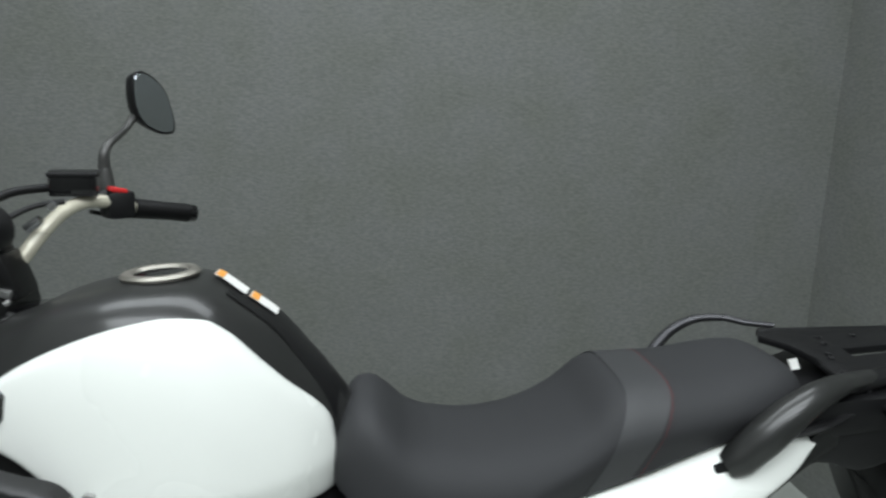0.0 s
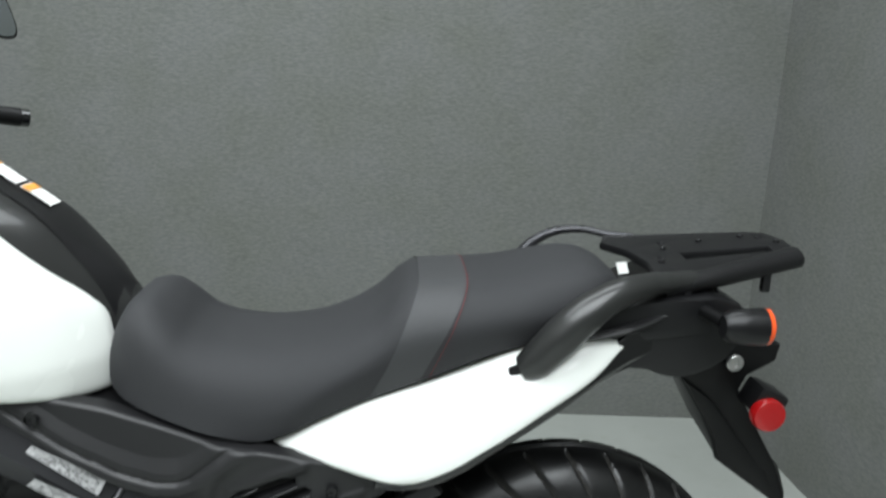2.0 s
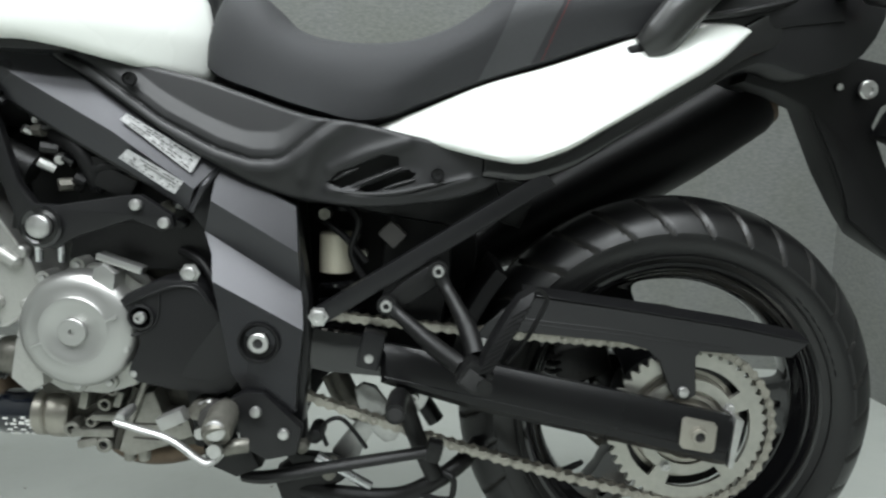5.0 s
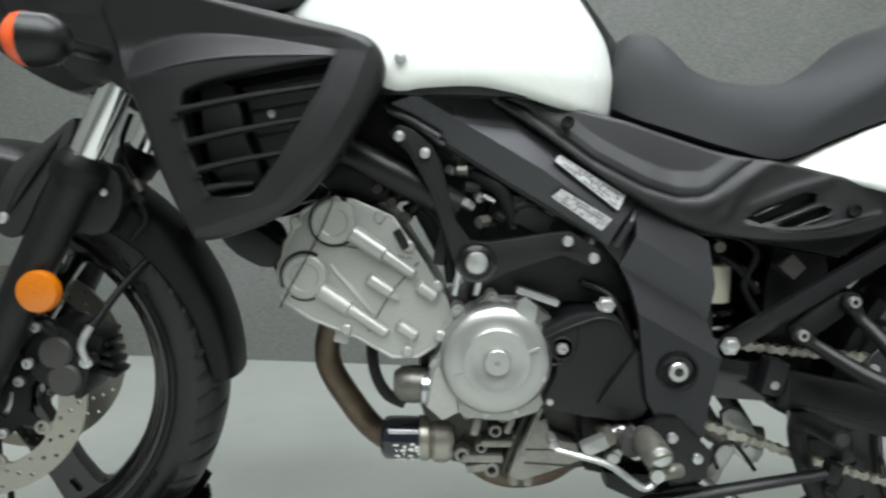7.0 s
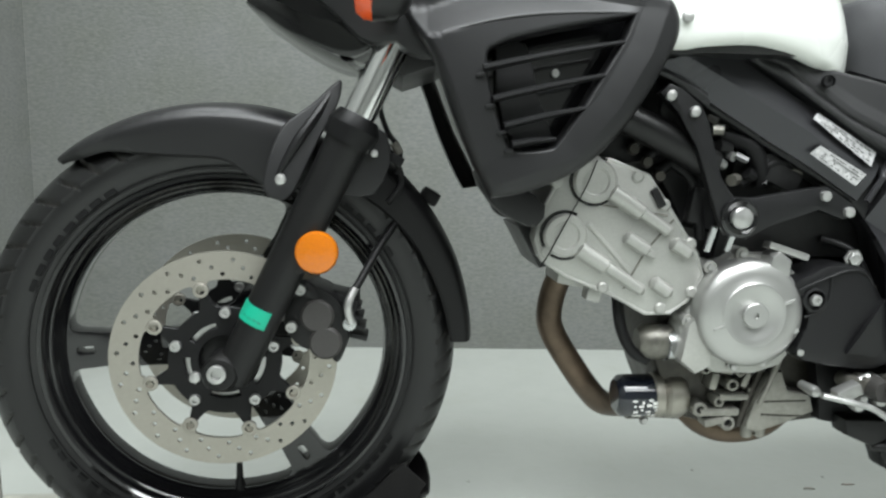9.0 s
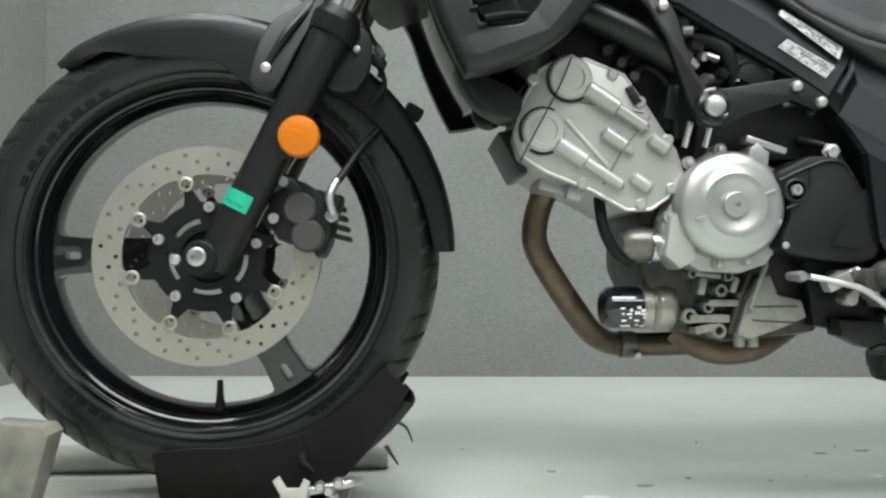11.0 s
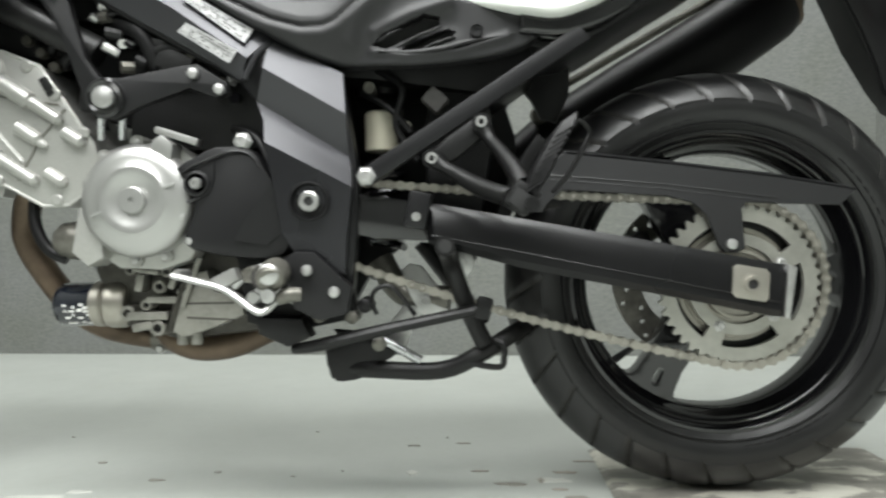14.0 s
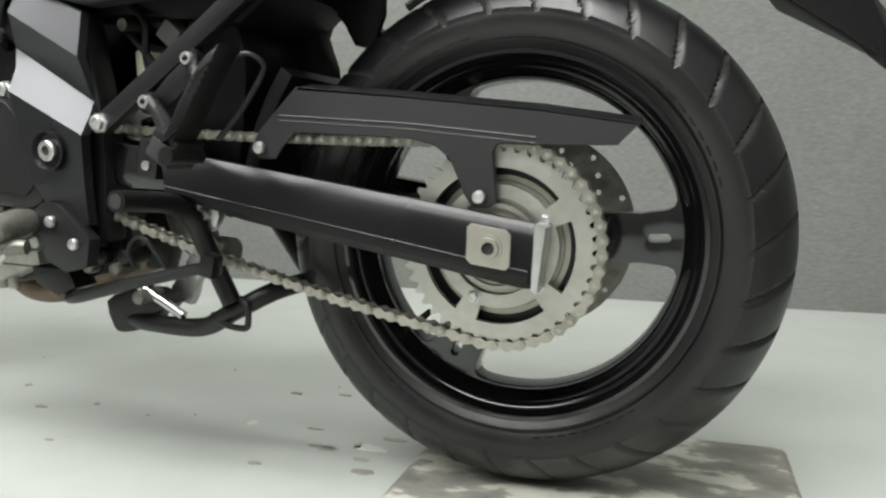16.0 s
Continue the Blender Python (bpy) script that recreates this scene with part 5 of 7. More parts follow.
def cover_strip(q):
    rings = []
    for f in range(7):
        ring = []
        for side in (0, 1):
            p = [Vector(COVER_ROWS[q + side][0]), Vector(COVER_ROWS[q + side][1])]
            ring.append(p[0] + (p[1] - p[0]) * f / 6)
        rings.append([ring[0], ring[1], ring[1] + Vector((0, 0.014, 0)), ring[0] + Vector((0, 0.014, 0))])
    return loft(rings)


# Upper strips use the lit copy, the two lowest the half-lit one.
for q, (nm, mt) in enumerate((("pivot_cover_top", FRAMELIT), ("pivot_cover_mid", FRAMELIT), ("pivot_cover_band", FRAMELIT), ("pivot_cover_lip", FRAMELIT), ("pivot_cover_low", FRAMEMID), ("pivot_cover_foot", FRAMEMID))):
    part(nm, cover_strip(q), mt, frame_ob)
pv = part("pivot_cup", lathe([(0.026, 0.006), (0.027, -0.002), (0.024, -0.0025), (0.0205, 0.004), (0.0, 0.004)], (-0.580, -0.146, 0.442), 28), RUBBERSIDE, frame_ob)
piece("pivot_nut", PIVOT, pv, pose(-0.580, -0.144, 0.442))
# Flat dark disc coloured as the shade down the pivot's hole.
part("axle_bore_shade", lathe([(0.0062, 0.0), (0.0062, -0.0006), (0, -0.0006)], (-0.580, -0.1468, 0.442), 16), RECESS, pv)
def label_on(quad, seed):
    """A worn sticker given by its four corners, with two rows of unreadable print."""
    rnd = random.Random(seed)
    bm = bmesh.new()
    bm.faces.new([bm.verts.new(q) for q in quad])
    lab = part("frame_label", bm, LABELGREY, frame_ob, "worn silver warning label")
    a, b, c, d = (Vector(q) for q in quad)
    bars = bmesh.new()
    for row in range(4):
        v = 0.16 + 0.21 * row
        u = 0.05
        while u < 0.92:
            w = rnd.uniform(0.02, 0.07)
            if rnd.random() < 0.72:
                corner = []
                for uu, vv in ((u, v), (u + w, v), (u + w, v + 0.10), (u, v + 0.10)):
                    p = (b + (c - b) * uu) * (1 - vv) + (a + (d - a) * uu) * vv
                    corner.append(bars.verts.new(p + Vector((0, -0.0006, 0.0004))))
                bars.faces.new(corner)
            u += w + 0.015
    part("print_bars", bars, INK, lab)


label_on([(-0.754, -0.1300, 0.7205), (-0.747, -0.1270, 0.7285), (-0.656, -0.1240, 0.676), (-0.667, -0.1310, 0.656)], 3)
label_on([(-0.757, -0.1325, 0.673), (-0.744, -0.1345, 0.684), (-0.675, -0.1345, 0.645), (-0.688, -0.1320, 0.629)], 5)
part("spar_joint", sweep([(-0.633, -0.108, 0.668), (-0.650, -0.1325, 0.640), (-0.668, -0.1295, 0.608)], 0.0045, 8, k=0), FRAMELIT, frame_ob)
part("spar_lip", sweep([(-0.974, -0.122, 0.784), (-0.94, -0.125, 0.768), (-0.905, -0.125, 0.748)], 0.006, 8, k=0), FRAME, frame_ob)
BR = [(-0.972, 0.752), (-0.958, 0.764), (-0.940, 0.757), (-0.915, 0.737), (-0.903, 0.715), (-0.882, 0.640), (-0.862, 0.613), (-0.835, 0.612), (-0.752, 0.626), (-0.730, 0.628), (-0.690, 0.603), (-0.688, 0.588), (-0.705, 0.582), (-0.740, 0.596), (-0.812, 0.572), (-0.840, 0.556), (-0.870, 0.560), (-0.884, 0.585), (-0.918, 0.680), (-0.945, 0.725)]
brk = part("engine_bracket", plate(BR, -0.137, -0.122, bevel=0.003), PLASTIC, bike, "black engine mounting bracket")
bolts(brk, DOME_M, [(-0.958, -0.137, 0.748), (-0.924, -0.137, 0.727), (-0.734, -0.137, 0.615), (-0.699, -0.137, 0.593)])
part("mount_ring", lathe([(0.026, 0.0), (0.027, -0.004), (0.023, -0.005), (0.019, -0.002), (0, -0.002)], (-0.854, -0.137, 0.585), 28), GLOSS, brk)
piece("mount_bolt", BOLT_L, brk, pose(-0.854, -0.140, 0.585))
part("down_tube", sweep([(-1.06, -0.10, 0.745), (-0.97, -0.11, 0.702), (-0.88, -0.10, 0.655)], 0.022, 14), CASTBLACK, bike, "black frame down tube")
part("spar_weld", sweep([(-0.978, -0.121, 0.79), (-0.945, -0.124, 0.768), (-0.90, -0.124, 0.738)], 0.005, 8), FRAME, frame_ob)

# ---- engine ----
engine = part("engine_block", plate([(-0.90, 0.50), (-0.80, 0.53), (-0.70, 0.53), (-0.60, 0.46), (-0.58, 0.36), (-0.66, 0.26), (-0.80, 0.245), (-0.895, 0.27), (-0.93, 0.36), (-0.93, 0.44)], -0.045, 0.15, bevel=0.015), OILYSHADE, bike, "grey engine crankcase")
HD = [(-1.127, 0.552), (-1.116, 0.598), (-1.090, 0.646), (-1.058, 0.664), (-1.022, 0.662), (-0.968, 0.640), (-0.930, 0.585), (-0.894, 0.530), (-0.884, 0.500), (-0.905, 0.462), (-0.930, 0.445), (-0.966, 0.444), (-1.016, 0.472), (-1.082, 0.498), (-1.118, 0.522)]
head = part("cylinder_head", plate(HD, -0.100, 0.10, bevel=0.007, k=0), CAST, engine, "silver cylinder head")
for cx, cz in ((-1.047, 0.633), (-1.087, 0.557)):
    g = part("cam_cap", lathe([(0.031, 0.0), (0.031, -0.007), (0.028, -0.010), (0.020, -0.010), (0.018, -0.008), (0, -0.008)], (cx, -0.100, cz), 30), CAST, head)
    part("seal_ring", lathe([(0.0312, 0.002), (0.0358, 0.002), (0.0352, -0.0025), (0.0312, -0.0025)], (cx, -0.100, cz), 30, a0=radians(60), a1=radians(325)), GLOSS, g)
DIRV = Vector((0.83, 0, -0.55))


def rib(x, z, length, r, name="rib"):
    a = Vector((x, -0.103, z))
    d = DIRV.normalized()
    part(name, sweep([tuple(a - d * 0.004), tuple(a), tuple(a + d * length), tuple(a + d * (length + 0.006))], (r * 0.4, r, r, r * 0.4), 12, k=0), CAST, head)


rib(-1.022, 0.618, 0.050, 0.013)
rib(-0.985, 0.594, 0.055, 0.009)
rib(-1.066, 0.538, 0.045, 0.013)
rib(-1.030, 0.515, 0.065, 0.009)
rib(-0.998, 0.555, 0.034, 0.010, "stud_boss")
rib(-0.975, 0.538, 0.016, 0.006, "stud")
rib(-0.930, 0.546, 0.026, 0.010, "stud_boss")
rib(-0.957, 0.490, 0.026, 0.010, "stud_boss")
part("casting_seam", sweep([(-1.062, -0.1005, 0.604), (-0.94, -0.1005, 0.585)], 0.0014, 8, k=0), DIRTYCAST, head)
part("casting_seam", sweep([(-0.931, -0.1005, 0.579), (-0.968, -0.1005, 0.537), (-1.0, -0.1005, 0.48)], 0.0014, 8, k=0), DIRTYCAST, head)
part("casting_rib", sweep([(-1.053, -0.099, 0.573), (-0.993, -0.099, 0.506)], 0.004, 8, k=0), CAST, head)
part("head_rim", sweep([(x, -0.097, z) for x, z in HD + HD[:1]], 0.0030, 8, k=0), CAST, head)
for x, z in ((-1.112, 0.535), (-1.100, 0.632), (-1.045, 0.660), (-0.985, 0.640), (-0.945, 0.600), (-0.905, 0.545), (-0.900, 0.475), (-0.945, 0.452), (-1.030, 0.482)):
    part("bolt_boss", lathe([(0.0085, 0.01), (0.0085, -0.004), (0.006, -0.006), (0.0, -0.006)], (x, -0.098, z), 14), CAST, head)
for x, z in ((-0.975, 0.694), (-0.955, 0.676), (-0.936, 0.656)):
    part("plug_cap", sweep([(x - 0.012, -0.075, z - 0.010), (x, -0.08, z), (x + 0.014, -0.078, z + 0.014)], (0.011, 0.0085, 0.007), 12, k=2), RUBBERSIDE, head)
    part("plug_clip", lathe([(0.007, -0.006), (0.009, 0.0), (0.007, 0.006)], (x - 0.014, -0.088, z - 0.016), 12), OILYSHADE, head)
part("cord", sweep([(-1.047, -0.113, 0.662), (-1.062, -0.114, 0.625), (-1.083, -0.110, 0.584), (-1.107, -0.113, 0.540), (-1.121, -0.106, 0.512)], 0.0010, 8), RUBBERSIDE, head, "thin cord over the cam caps")
part("exhaust_flange", block((-1.052, 0.0, 0.488), (0.060, 0.09, 0.030), (0, 12, 0), 0.006), CAST, head)
part("head_bolt_lug", block((-1.038, -0.075, 0.472), (0.022, 0.03, 0.026), (0, 12, 0), 0.005), CAST, head)
stc = (-0.822, 0, 0.448)
stator = part("alternator_cover", lathe([(0.078, -0.080), (0.078, -0.118), (0.075, -0.125), (0.069, -0.130), (0.058, -0.1335), (0.047, -0.1345), (0.045, -0.1362), (0.035, -0.1366), (0.032, -0.1345), (0.0, -0.1345)], stc, 64), COVER, engine, "smooth round silver engine cover")
part("cover_plug", lathe([(0.018, 0.0), (0.018, -0.004), (0.0168, -0.005), (0.0042, -0.005), (0.0036, -0.001), (0, -0.001)], (-0.822, -0.1345, 0.448), 28), COVER, stator)
for a in (20, 200):
    part("cover_lug", block((-0.822 + 0.052 * math.cos(radians(a)), -0.134, 0.448 + 0.052 * math.sin(radians(a))), (0.018, 0.005, 0.004), (0, -a, 0), 0.0015), COVER, stator)
part("cover_ear", plate([(-0.802, 0.508), (-0.797, 0.530), (-0.785, 0.537), (-0.768, 0.524), (-0.771, 0.500), (-0.790, 0.496)], -0.128, -0.09, bevel=0.005), COVER, stator)
part("cover_base", plate([(-0.915, 0.42), (-0.905, 0.445), (-0.88, 0.50), (-0.84, 0.53), (-0.78, 0.53), (-0.74, 0.50), (-0.735, 0.40), (-0.76, 0.365), (-0.80, 0.352), (-0.86, 0.355), (-0.905, 0.385)], -0.098, -0.05, bevel=0.006), CAST, stator)
part("cover_nose", plate([(-0.918, 0.378), (-0.908, 0.432), (-0.878, 0.458), (-0.872, 0.37), (-0.895, 0.358)], -0.118, -0.06, bevel=0.007), CAST, stator)
for a in (95, 130, 190, 228, 262, 292, 330):
    x, z = -0.822 + 0.083 * math.cos(radians(a)), 0.448 + 0.083 * math.sin(radians(a))
    part("bolt_boss", lathe([(0.0095, 0.03), (0.0095, -0.004), (0, -0.004)], (x, -0.100, z), 14), CAST, stator)
    piece("bolt", DOME_S, stator, pose(x, -0.104, z))
clutch = part("sprocket_cover", plate([(-0.765, 0.490), (-0.74, 0.505), (-0.710, 0.519), (-0.664, 0.515), (-0.645, 0.492), (-0.628, 0.460), (-0.610, 0.400), (-0.62, 0.372), (-0.66, 0.366), (-0.745, 0.380), (-0.755, 0.40), (-0.742, 0.43), (-0.745, 0.46)], -0.130, -0.06, bevel=0.008, k=2), PLASTIC, engine, "matte black sprocket cover")
part("cover_facet", loft([[Vector((-0.632, y0, 0.470)), Vector((-0.668, y0 - 0.006, 0.420)), Vector((-0.684, y0 - 0.002, 0.392)), Vector((-0.640, y0 + 0.001, 0.385)), Vector((-0.614, y0 + 0.003, 0.408)), Vector((-0.622, y0 + 0.003, 0.445))] for y0 in (-0.126, -0.134)]), PLASTIC, clutch)
part("cover_rim", sweep([(-0.757, -0.131, 0.483), (-0.738, -0.133, 0.493), (-0.716, -0.133, 0.502), (-0.690, -0.133, 0.511), (-0.665, -0.131, 0.508), (-0.648, -0.129, 0.488)], 0.0017, 8), PLASTIC, clutch)
part("cup_rim", sweep([(-0.712, -0.1305, 0.500), (-0.713, -0.1305, 0.475), (-0.722, -0.1305, 0.455), (-0.748, -0.131, 0.444)], 0.0018, 8), PLASTIC, clutch)
part("bolt_cup", lathe([(0.017, 0.0), (0.017, -0.005), (0.014, -0.006), (0.012, -0.001), (0, -0.001)], (-0.735, -0.129, 0.469), 24), PLASTIC, clutch)
bolts(clutch, BOLT_M, [(-0.735, -0.132, 0.469)])
bolts(clutch, DOME_S, [(-0.748, -0.126, 0.392), (-0.758, -0.126, 0.425)])
bolts(clutch, HEX_M, [(-0.675, -0.118, 0.526)])
# lower case details
low = part("oil_pump_cover", plate([(-0.796, 0.262), (-0.784, 0.302), (-0.762, 0.346), (-0.744, 0.350), (-0.733, 0.320), (-0.697, 0.312), (-0.690, 0.286), (-0.735, 0.268), (-0.778, 0.254)], -0.078, -0.03, bevel=0.005), LOWCAST, engine, "stained alloy pump cover under the crankcase")
for za, zb in ((0.303, 0.3035), (0.283, 0.279)):
    part("cover_line", sweep([(-0.773, -0.0785, za), (-0.705, -0.0785, zb)], 0.0013, 8, k=0), OILYSHADE, low)
for fx in (-0.786, -0.766):
    part("pump_foot", lathe([(0.006, -0.012), (0.0085, -0.010), (0.0085, 0.02)], (fx, -0.062, 0.254), 14, "z"), LOWCAST, low)
for x, z, r in ((-0.864, 0.289, 0.0115), (-0.820, 0.267, 0.0115), (-0.816, 0.327, 0.0100), (-0.836, 0.301, 0.0085), (-0.858, 0.352, 0.0085), (-0.805, 0.348, 0.0085), (-0.785, 0.318, 0.0060)):
    part("drain_boss", lathe([(r, 0.03), (r, -0.010), (r * 0.85, -0.012), (r * 0.55, -0.012), (r * 0.5, -0.004), (0, -0.004)], (x, -0.060, z), 20), LOWCAST, low)
    # Dark disc paints the shade inside the boss's hole.
    part("bore_shade", lathe([(r * 0.5, 0.0), (r * 0.5, -0.0006), (0, -0.0006)], (x, -0.0642, z), 12), RECESS, low)
for x, z, w, h, r in ((-0.813, 0.308, 0.046, 0.010, 0), (-0.834, 0.285, 0.060, 0.012, 0), (-0.842, 0.270, 0.030, 0.012, -12), (-0.845, 0.333, 0.012, 0.026, 12), (-0.836, 0.350, 0.040, 0.008, 8), (-0.796, 0.335, 0.010, 0.024, 20)):
    part("casting_rib", block((x, -0.058, z), (w, 0.03, h), (0, r, 0), 0.003), LOWCAST, low)
# Dark bead that paints the shaded crease between the two castings.
part("case_gap_shade", sweep([(-0.770, -0.068, 0.354), (-0.790, -0.068, 0.305), (-0.803, -0.066, 0.262)], 0.0055, 8), OILYSHADE, low)
part("stay_rod", sweep([(-0.752, -0.082, 0.368), (-0.770, -0.082, 0.322), (-0.778, -0.080, 0.300)], 0.0042, 8), LOWCAST, low)
pump = part("water_pump", lathe([(0.0, -0.03), (0.018, -0.03), (0.026, -0.020), (0.028, 0.0), (0.024, 0.03), (0.0, 0.03)], (-0.935, -0.065, 0.395), 24, "x"), DIRTYCAST, engine)
part("pump_clamp", lathe([(0.022, -0.008), (0.025, -0.006), (0.025, 0.006), (0.022, 0.008)], (-0.918, -0.07, 0.392), 24, "x"), STEEL, pump)
part("coolant_hose", sweep([(-0.995, -0.06, 0.475), (-0.997, -0.07, 0.450), (-0.992, -0.075, 0.415), (-0.975, -0.075, 0.383), (-0.950, -0.07, 0.368)], 0.0085, 12), RUBBERSIDE, engine)
fl = part("oil_filter", lathe([(0.0, -0.055), (0.024, -0.055), (0.031, -0.049), (0.0325, -0.042), (0.0325, 0.002), (0.030, 0.004), (0.0, 0.004)], (-0.930, -0.03, 0.300), 36, "x"), FILTER, engine, "glossy black oil filter")
part("filter_seat", lathe([(0.030, -0.004), (0.034, 0.0), (0.034, 0.012), (0.030, 0.016), (0.036, 0.022), (0.036, 0.040), (0.030, 0.050)], (-0.926, -0.03, 0.300), 36, "x"), DISC, fl, "tarnished metal filter seat")
rnd3 = random.Random(21)
for q in range(16):
    zz = (0.276, 0.284, 0.292, 0.300)[q % 4] + rnd3.uniform(-0.003, 0.003)
    xx = (-0.960, -0.950, -0.938, -0.929)[q // 4] + rnd3.uniform(-0.002, 0.002)
    part("print_bar", block((xx, -0.03 - math.sqrt(0.0327 ** 2 - (zz - 0.30) ** 2), zz), (rnd3.uniform(0.003, 0.008), 0.001, rnd3.uniform(0.002, 0.0045)), bevel=0), LABEL, fl)
header = part("exhaust_header", sweep([(-1.050, 0.015, 0.495), (-1.066, 0.028, 0.470), (-1.077, 0.032, 0.420), (-1.069, 0.033, 0.383), (-1.038, 0.036, 0.332), (-1.008, 0.045, 0.290), (-0.974, 0.075, 0.254), (-0.930, 0.120, 0.232), (-0.880, 0.125, 0.228), (-0.80, 0.10, 0.232), (-0.72, 0.08, 0.240), (-0.66, 0.06, 0.260), (-0.61, 0.06, 0.275)], 0.0205, 18), RUST, bike, "heat-browned exhaust header pipe")
part("second_header", sweep([(-0.850, 0.02, 0.262), (-0.825, 0.008, 0.240), (-0.785, 0.005, 0.228), (-0.735, 0.008, 0.232), (-0.695, 0.02, 0.248), (-0.640, 0.05, 0.272)], 0.021, 16), RUST, header)
part("clamp", sweep([(-0.912, 0.124, 0.229), (-0.888, 0.125, 0.228)], 0.0235, 16, k=0), DIRTYCAST, header)
part("clamp_bolt", lathe([(0.006, 0.0), (0.008, -0.006), (0.005, -0.012), (0, -0.012)], (-0.890, 0.100, 0.212), 12), DULLZINC, header)
# dark parts and added dark fillers behind the frame
part("rear_cylinder", plate([(-0.86, 0.52), (-0.82, 0.74), (-0.66, 0.72), (-0.62, 0.52)], -0.075, 0.12, bevel=0.012), CASTBLACK, engine, "black rear cylinder deep in the frame")
part("throttle_body", plate([(-1.02, 0.74), (-0.90, 0.76), (-0.66, 0.66), (-0.62, 0.52), (-0.72, 0.52), (-0.90, 0.57), (-0.95, 0.66)], -0.055, 0.12, bevel=0.012), RUBBERSIDE, engine, "dark throttle bodies behind the spar")
part("airbox", block((-0.78, 0.02, 0.735), (0.34, 0.20, 0.12), (0, 12, 0), 0.03), PLASTIC, bike, "black airbox under the tank")
# Dark filler added so the wall doesn't show under the tank.
part("tank_gap_fill", plate([(-1.08, 0.86), (-0.94, 0.83), (-0.92, 0.74), (-0.95, 0.66), (-1.03, 0.655), (-1.10, 0.70)], -0.07, 0.11, bevel=0.012), RUBBERSIDE, bike, "black filler added to close the gap under the tank")
# Dark filler added to close the view past the shock.
part("shock_gap_fill", plate([(-0.56, 0.64), (-0.36, 0.64), (-0.34, 0.42), (-0.54, 0.40)], 0.05, 0.11, bevel=0.01), RUBBERSIDE, bike, "dark filler added to close the gap behind the shock")
part("seat_base", plate([(-0.68, 0.84), (-0.62, 0.83), (-0.54, 0.765), (-0.40, 0.745), (-0.44, 0.71), (-0.62, 0.74), (-0.70, 0.76)], -0.045, 0.12, bevel=0.01), RUBBERSIDE, bike, "black seat base")
arc = [(0.346 * math.cos(radians(a)), RZ + 0.346 * math.sin(radians(a))) for a in range(142, 178, 6)]
arc += [(0.326 * math.cos(radians(a)), RZ + 0.326 * math.sin(radians(a))) for a in range(172, 136, -6)]
part("rear_inner_fender", plate(arc, -0.078, 0.10, bevel=0.004), RUBBERSIDE, bike, "black inner fender over the rear tyre")
part("tool_tray", plate([(-0.46, 0.66), (-0.28, 0.69), (-0.28, 0.640), (-0.36, 0.608), (-0.46, 0.605)], -0.06, 0.10, bevel=0.01), RUBBERSIDE, bike)
part("under_seat_box", plate([(-0.60, 0.76), (-0.30, 0.72), (-0.27, 0.63), (-0.33, 0.59), (-0.40, 0.60), (-0.50, 0.615), (-0.58, 0.62)], -0.075, 0.11, bevel=0.012), RUBBERSIDE, bike)
part("inner_fender", plate([(-0.42, 0.62), (-0.355, 0.61), (-0.335, 0.56), (-0.338, 0.50), (-0.350, 0.43), (-0.36, 0.36), (-0.40, 0.36), (-0.43, 0.46)], -0.06, 0.09, bevel=0.01, k=2), RUBBERSIDE, bike)
for q, (pts, r) in enumerate((([(-0.83, -0.09, 0.63), (-0.79, -0.10, 0.66), (-0.74, -0.09, 0.65), (-0.70, -0.09, 0.62)], 0.007), ([(-0.86, -0.085, 0.70), (-0.82, -0.10, 0.68), (-0.80, -0.09, 0.63)], 0.012),
                              ([(-0.79, -0.08, 0.69), (-0.76, -0.10, 0.67), (-0.71, -0.09, 0.66)], 0.009), ([(-0.93, -0.08, 0.66), (-0.90, -0.09, 0.63), (-0.885, -0.085, 0.55)], 0.008), ([(-0.70, -0.08, 0.55), (-0.66, -0.10, 0.53), (-0.63, -0.11, 0.46), (-0.62, -0.11, 0.38)], 0.006))):
    part("hose", sweep(pts, r, 10), RUBBERSIDE, engine)
for x, z, sx, sz, a in ((-0.80, 0.665, 0.03, 0.016, 10), (-0.775, 0.64, 0.05, 0.03, 25), (-0.76, 0.665, 0.014, 0.010, 0), (-0.735, 0.652, 0.016, 0.012, 20), (-0.90, 0.60, 0.016, 0.05, 10), (-0.955, 0.61, 0.03, 0.012, 60)):
    part("linkage", block((x, -0.095, z), (sx, 0.02, sz), (0, a, 0), 0.003), CASTBLACK if sx > 0.015 else STEEL, engine)
rnd2 = random.Random(8)
for q in range(26):
    x = rnd2.uniform(-0.90, -0.69)
    z = 0.665 - 0.42 * (x + 0.80) + rnd2.uniform(-0.045, 0.030)
    r = rnd2.uniform(0.004, 0.010)
    part("linkage_piece", sweep([(x, -0.085 - 0.012 * rnd2.random(), z), (x + rnd2.uniform(-0.02, 0.02), -0.10, z + rnd2.uniform(-0.012, 0.012))], r, 8, k=0), (CASTBLACK, GLOSS, RUBBERSIDE, DIRTYCAST, DULLZINC)[q % 5], engine)
for q in range(12):
    x, z = rnd2.uniform(-0.68, -0.605), rnd2.uniform(0.300, 0.352)
    part("shift_linkage_piece", lathe([(0.0, -0.010), (0.006, -0.010), (0.0085, -0.004), (0.0085, 0.02)], (x, -0.115 - 0.02 * rnd2.random(), z), 12), (DIRTYCAST, DULLZINC, CASTBLACK)[q % 3], engine)
# Dark sheet added behind the shift linkage to paint the shade there.
part("case_shade_plate", plate([(-0.70, 0.375), (-0.60, 0.38), (-0.535, 0.36), (-0.53, 0.28), (-0.62, 0.262), (-0.685, 0.275), (-0.69, 0.32)], -0.085, -0.06, bevel=0.004), RUBBERSIDE, engine)
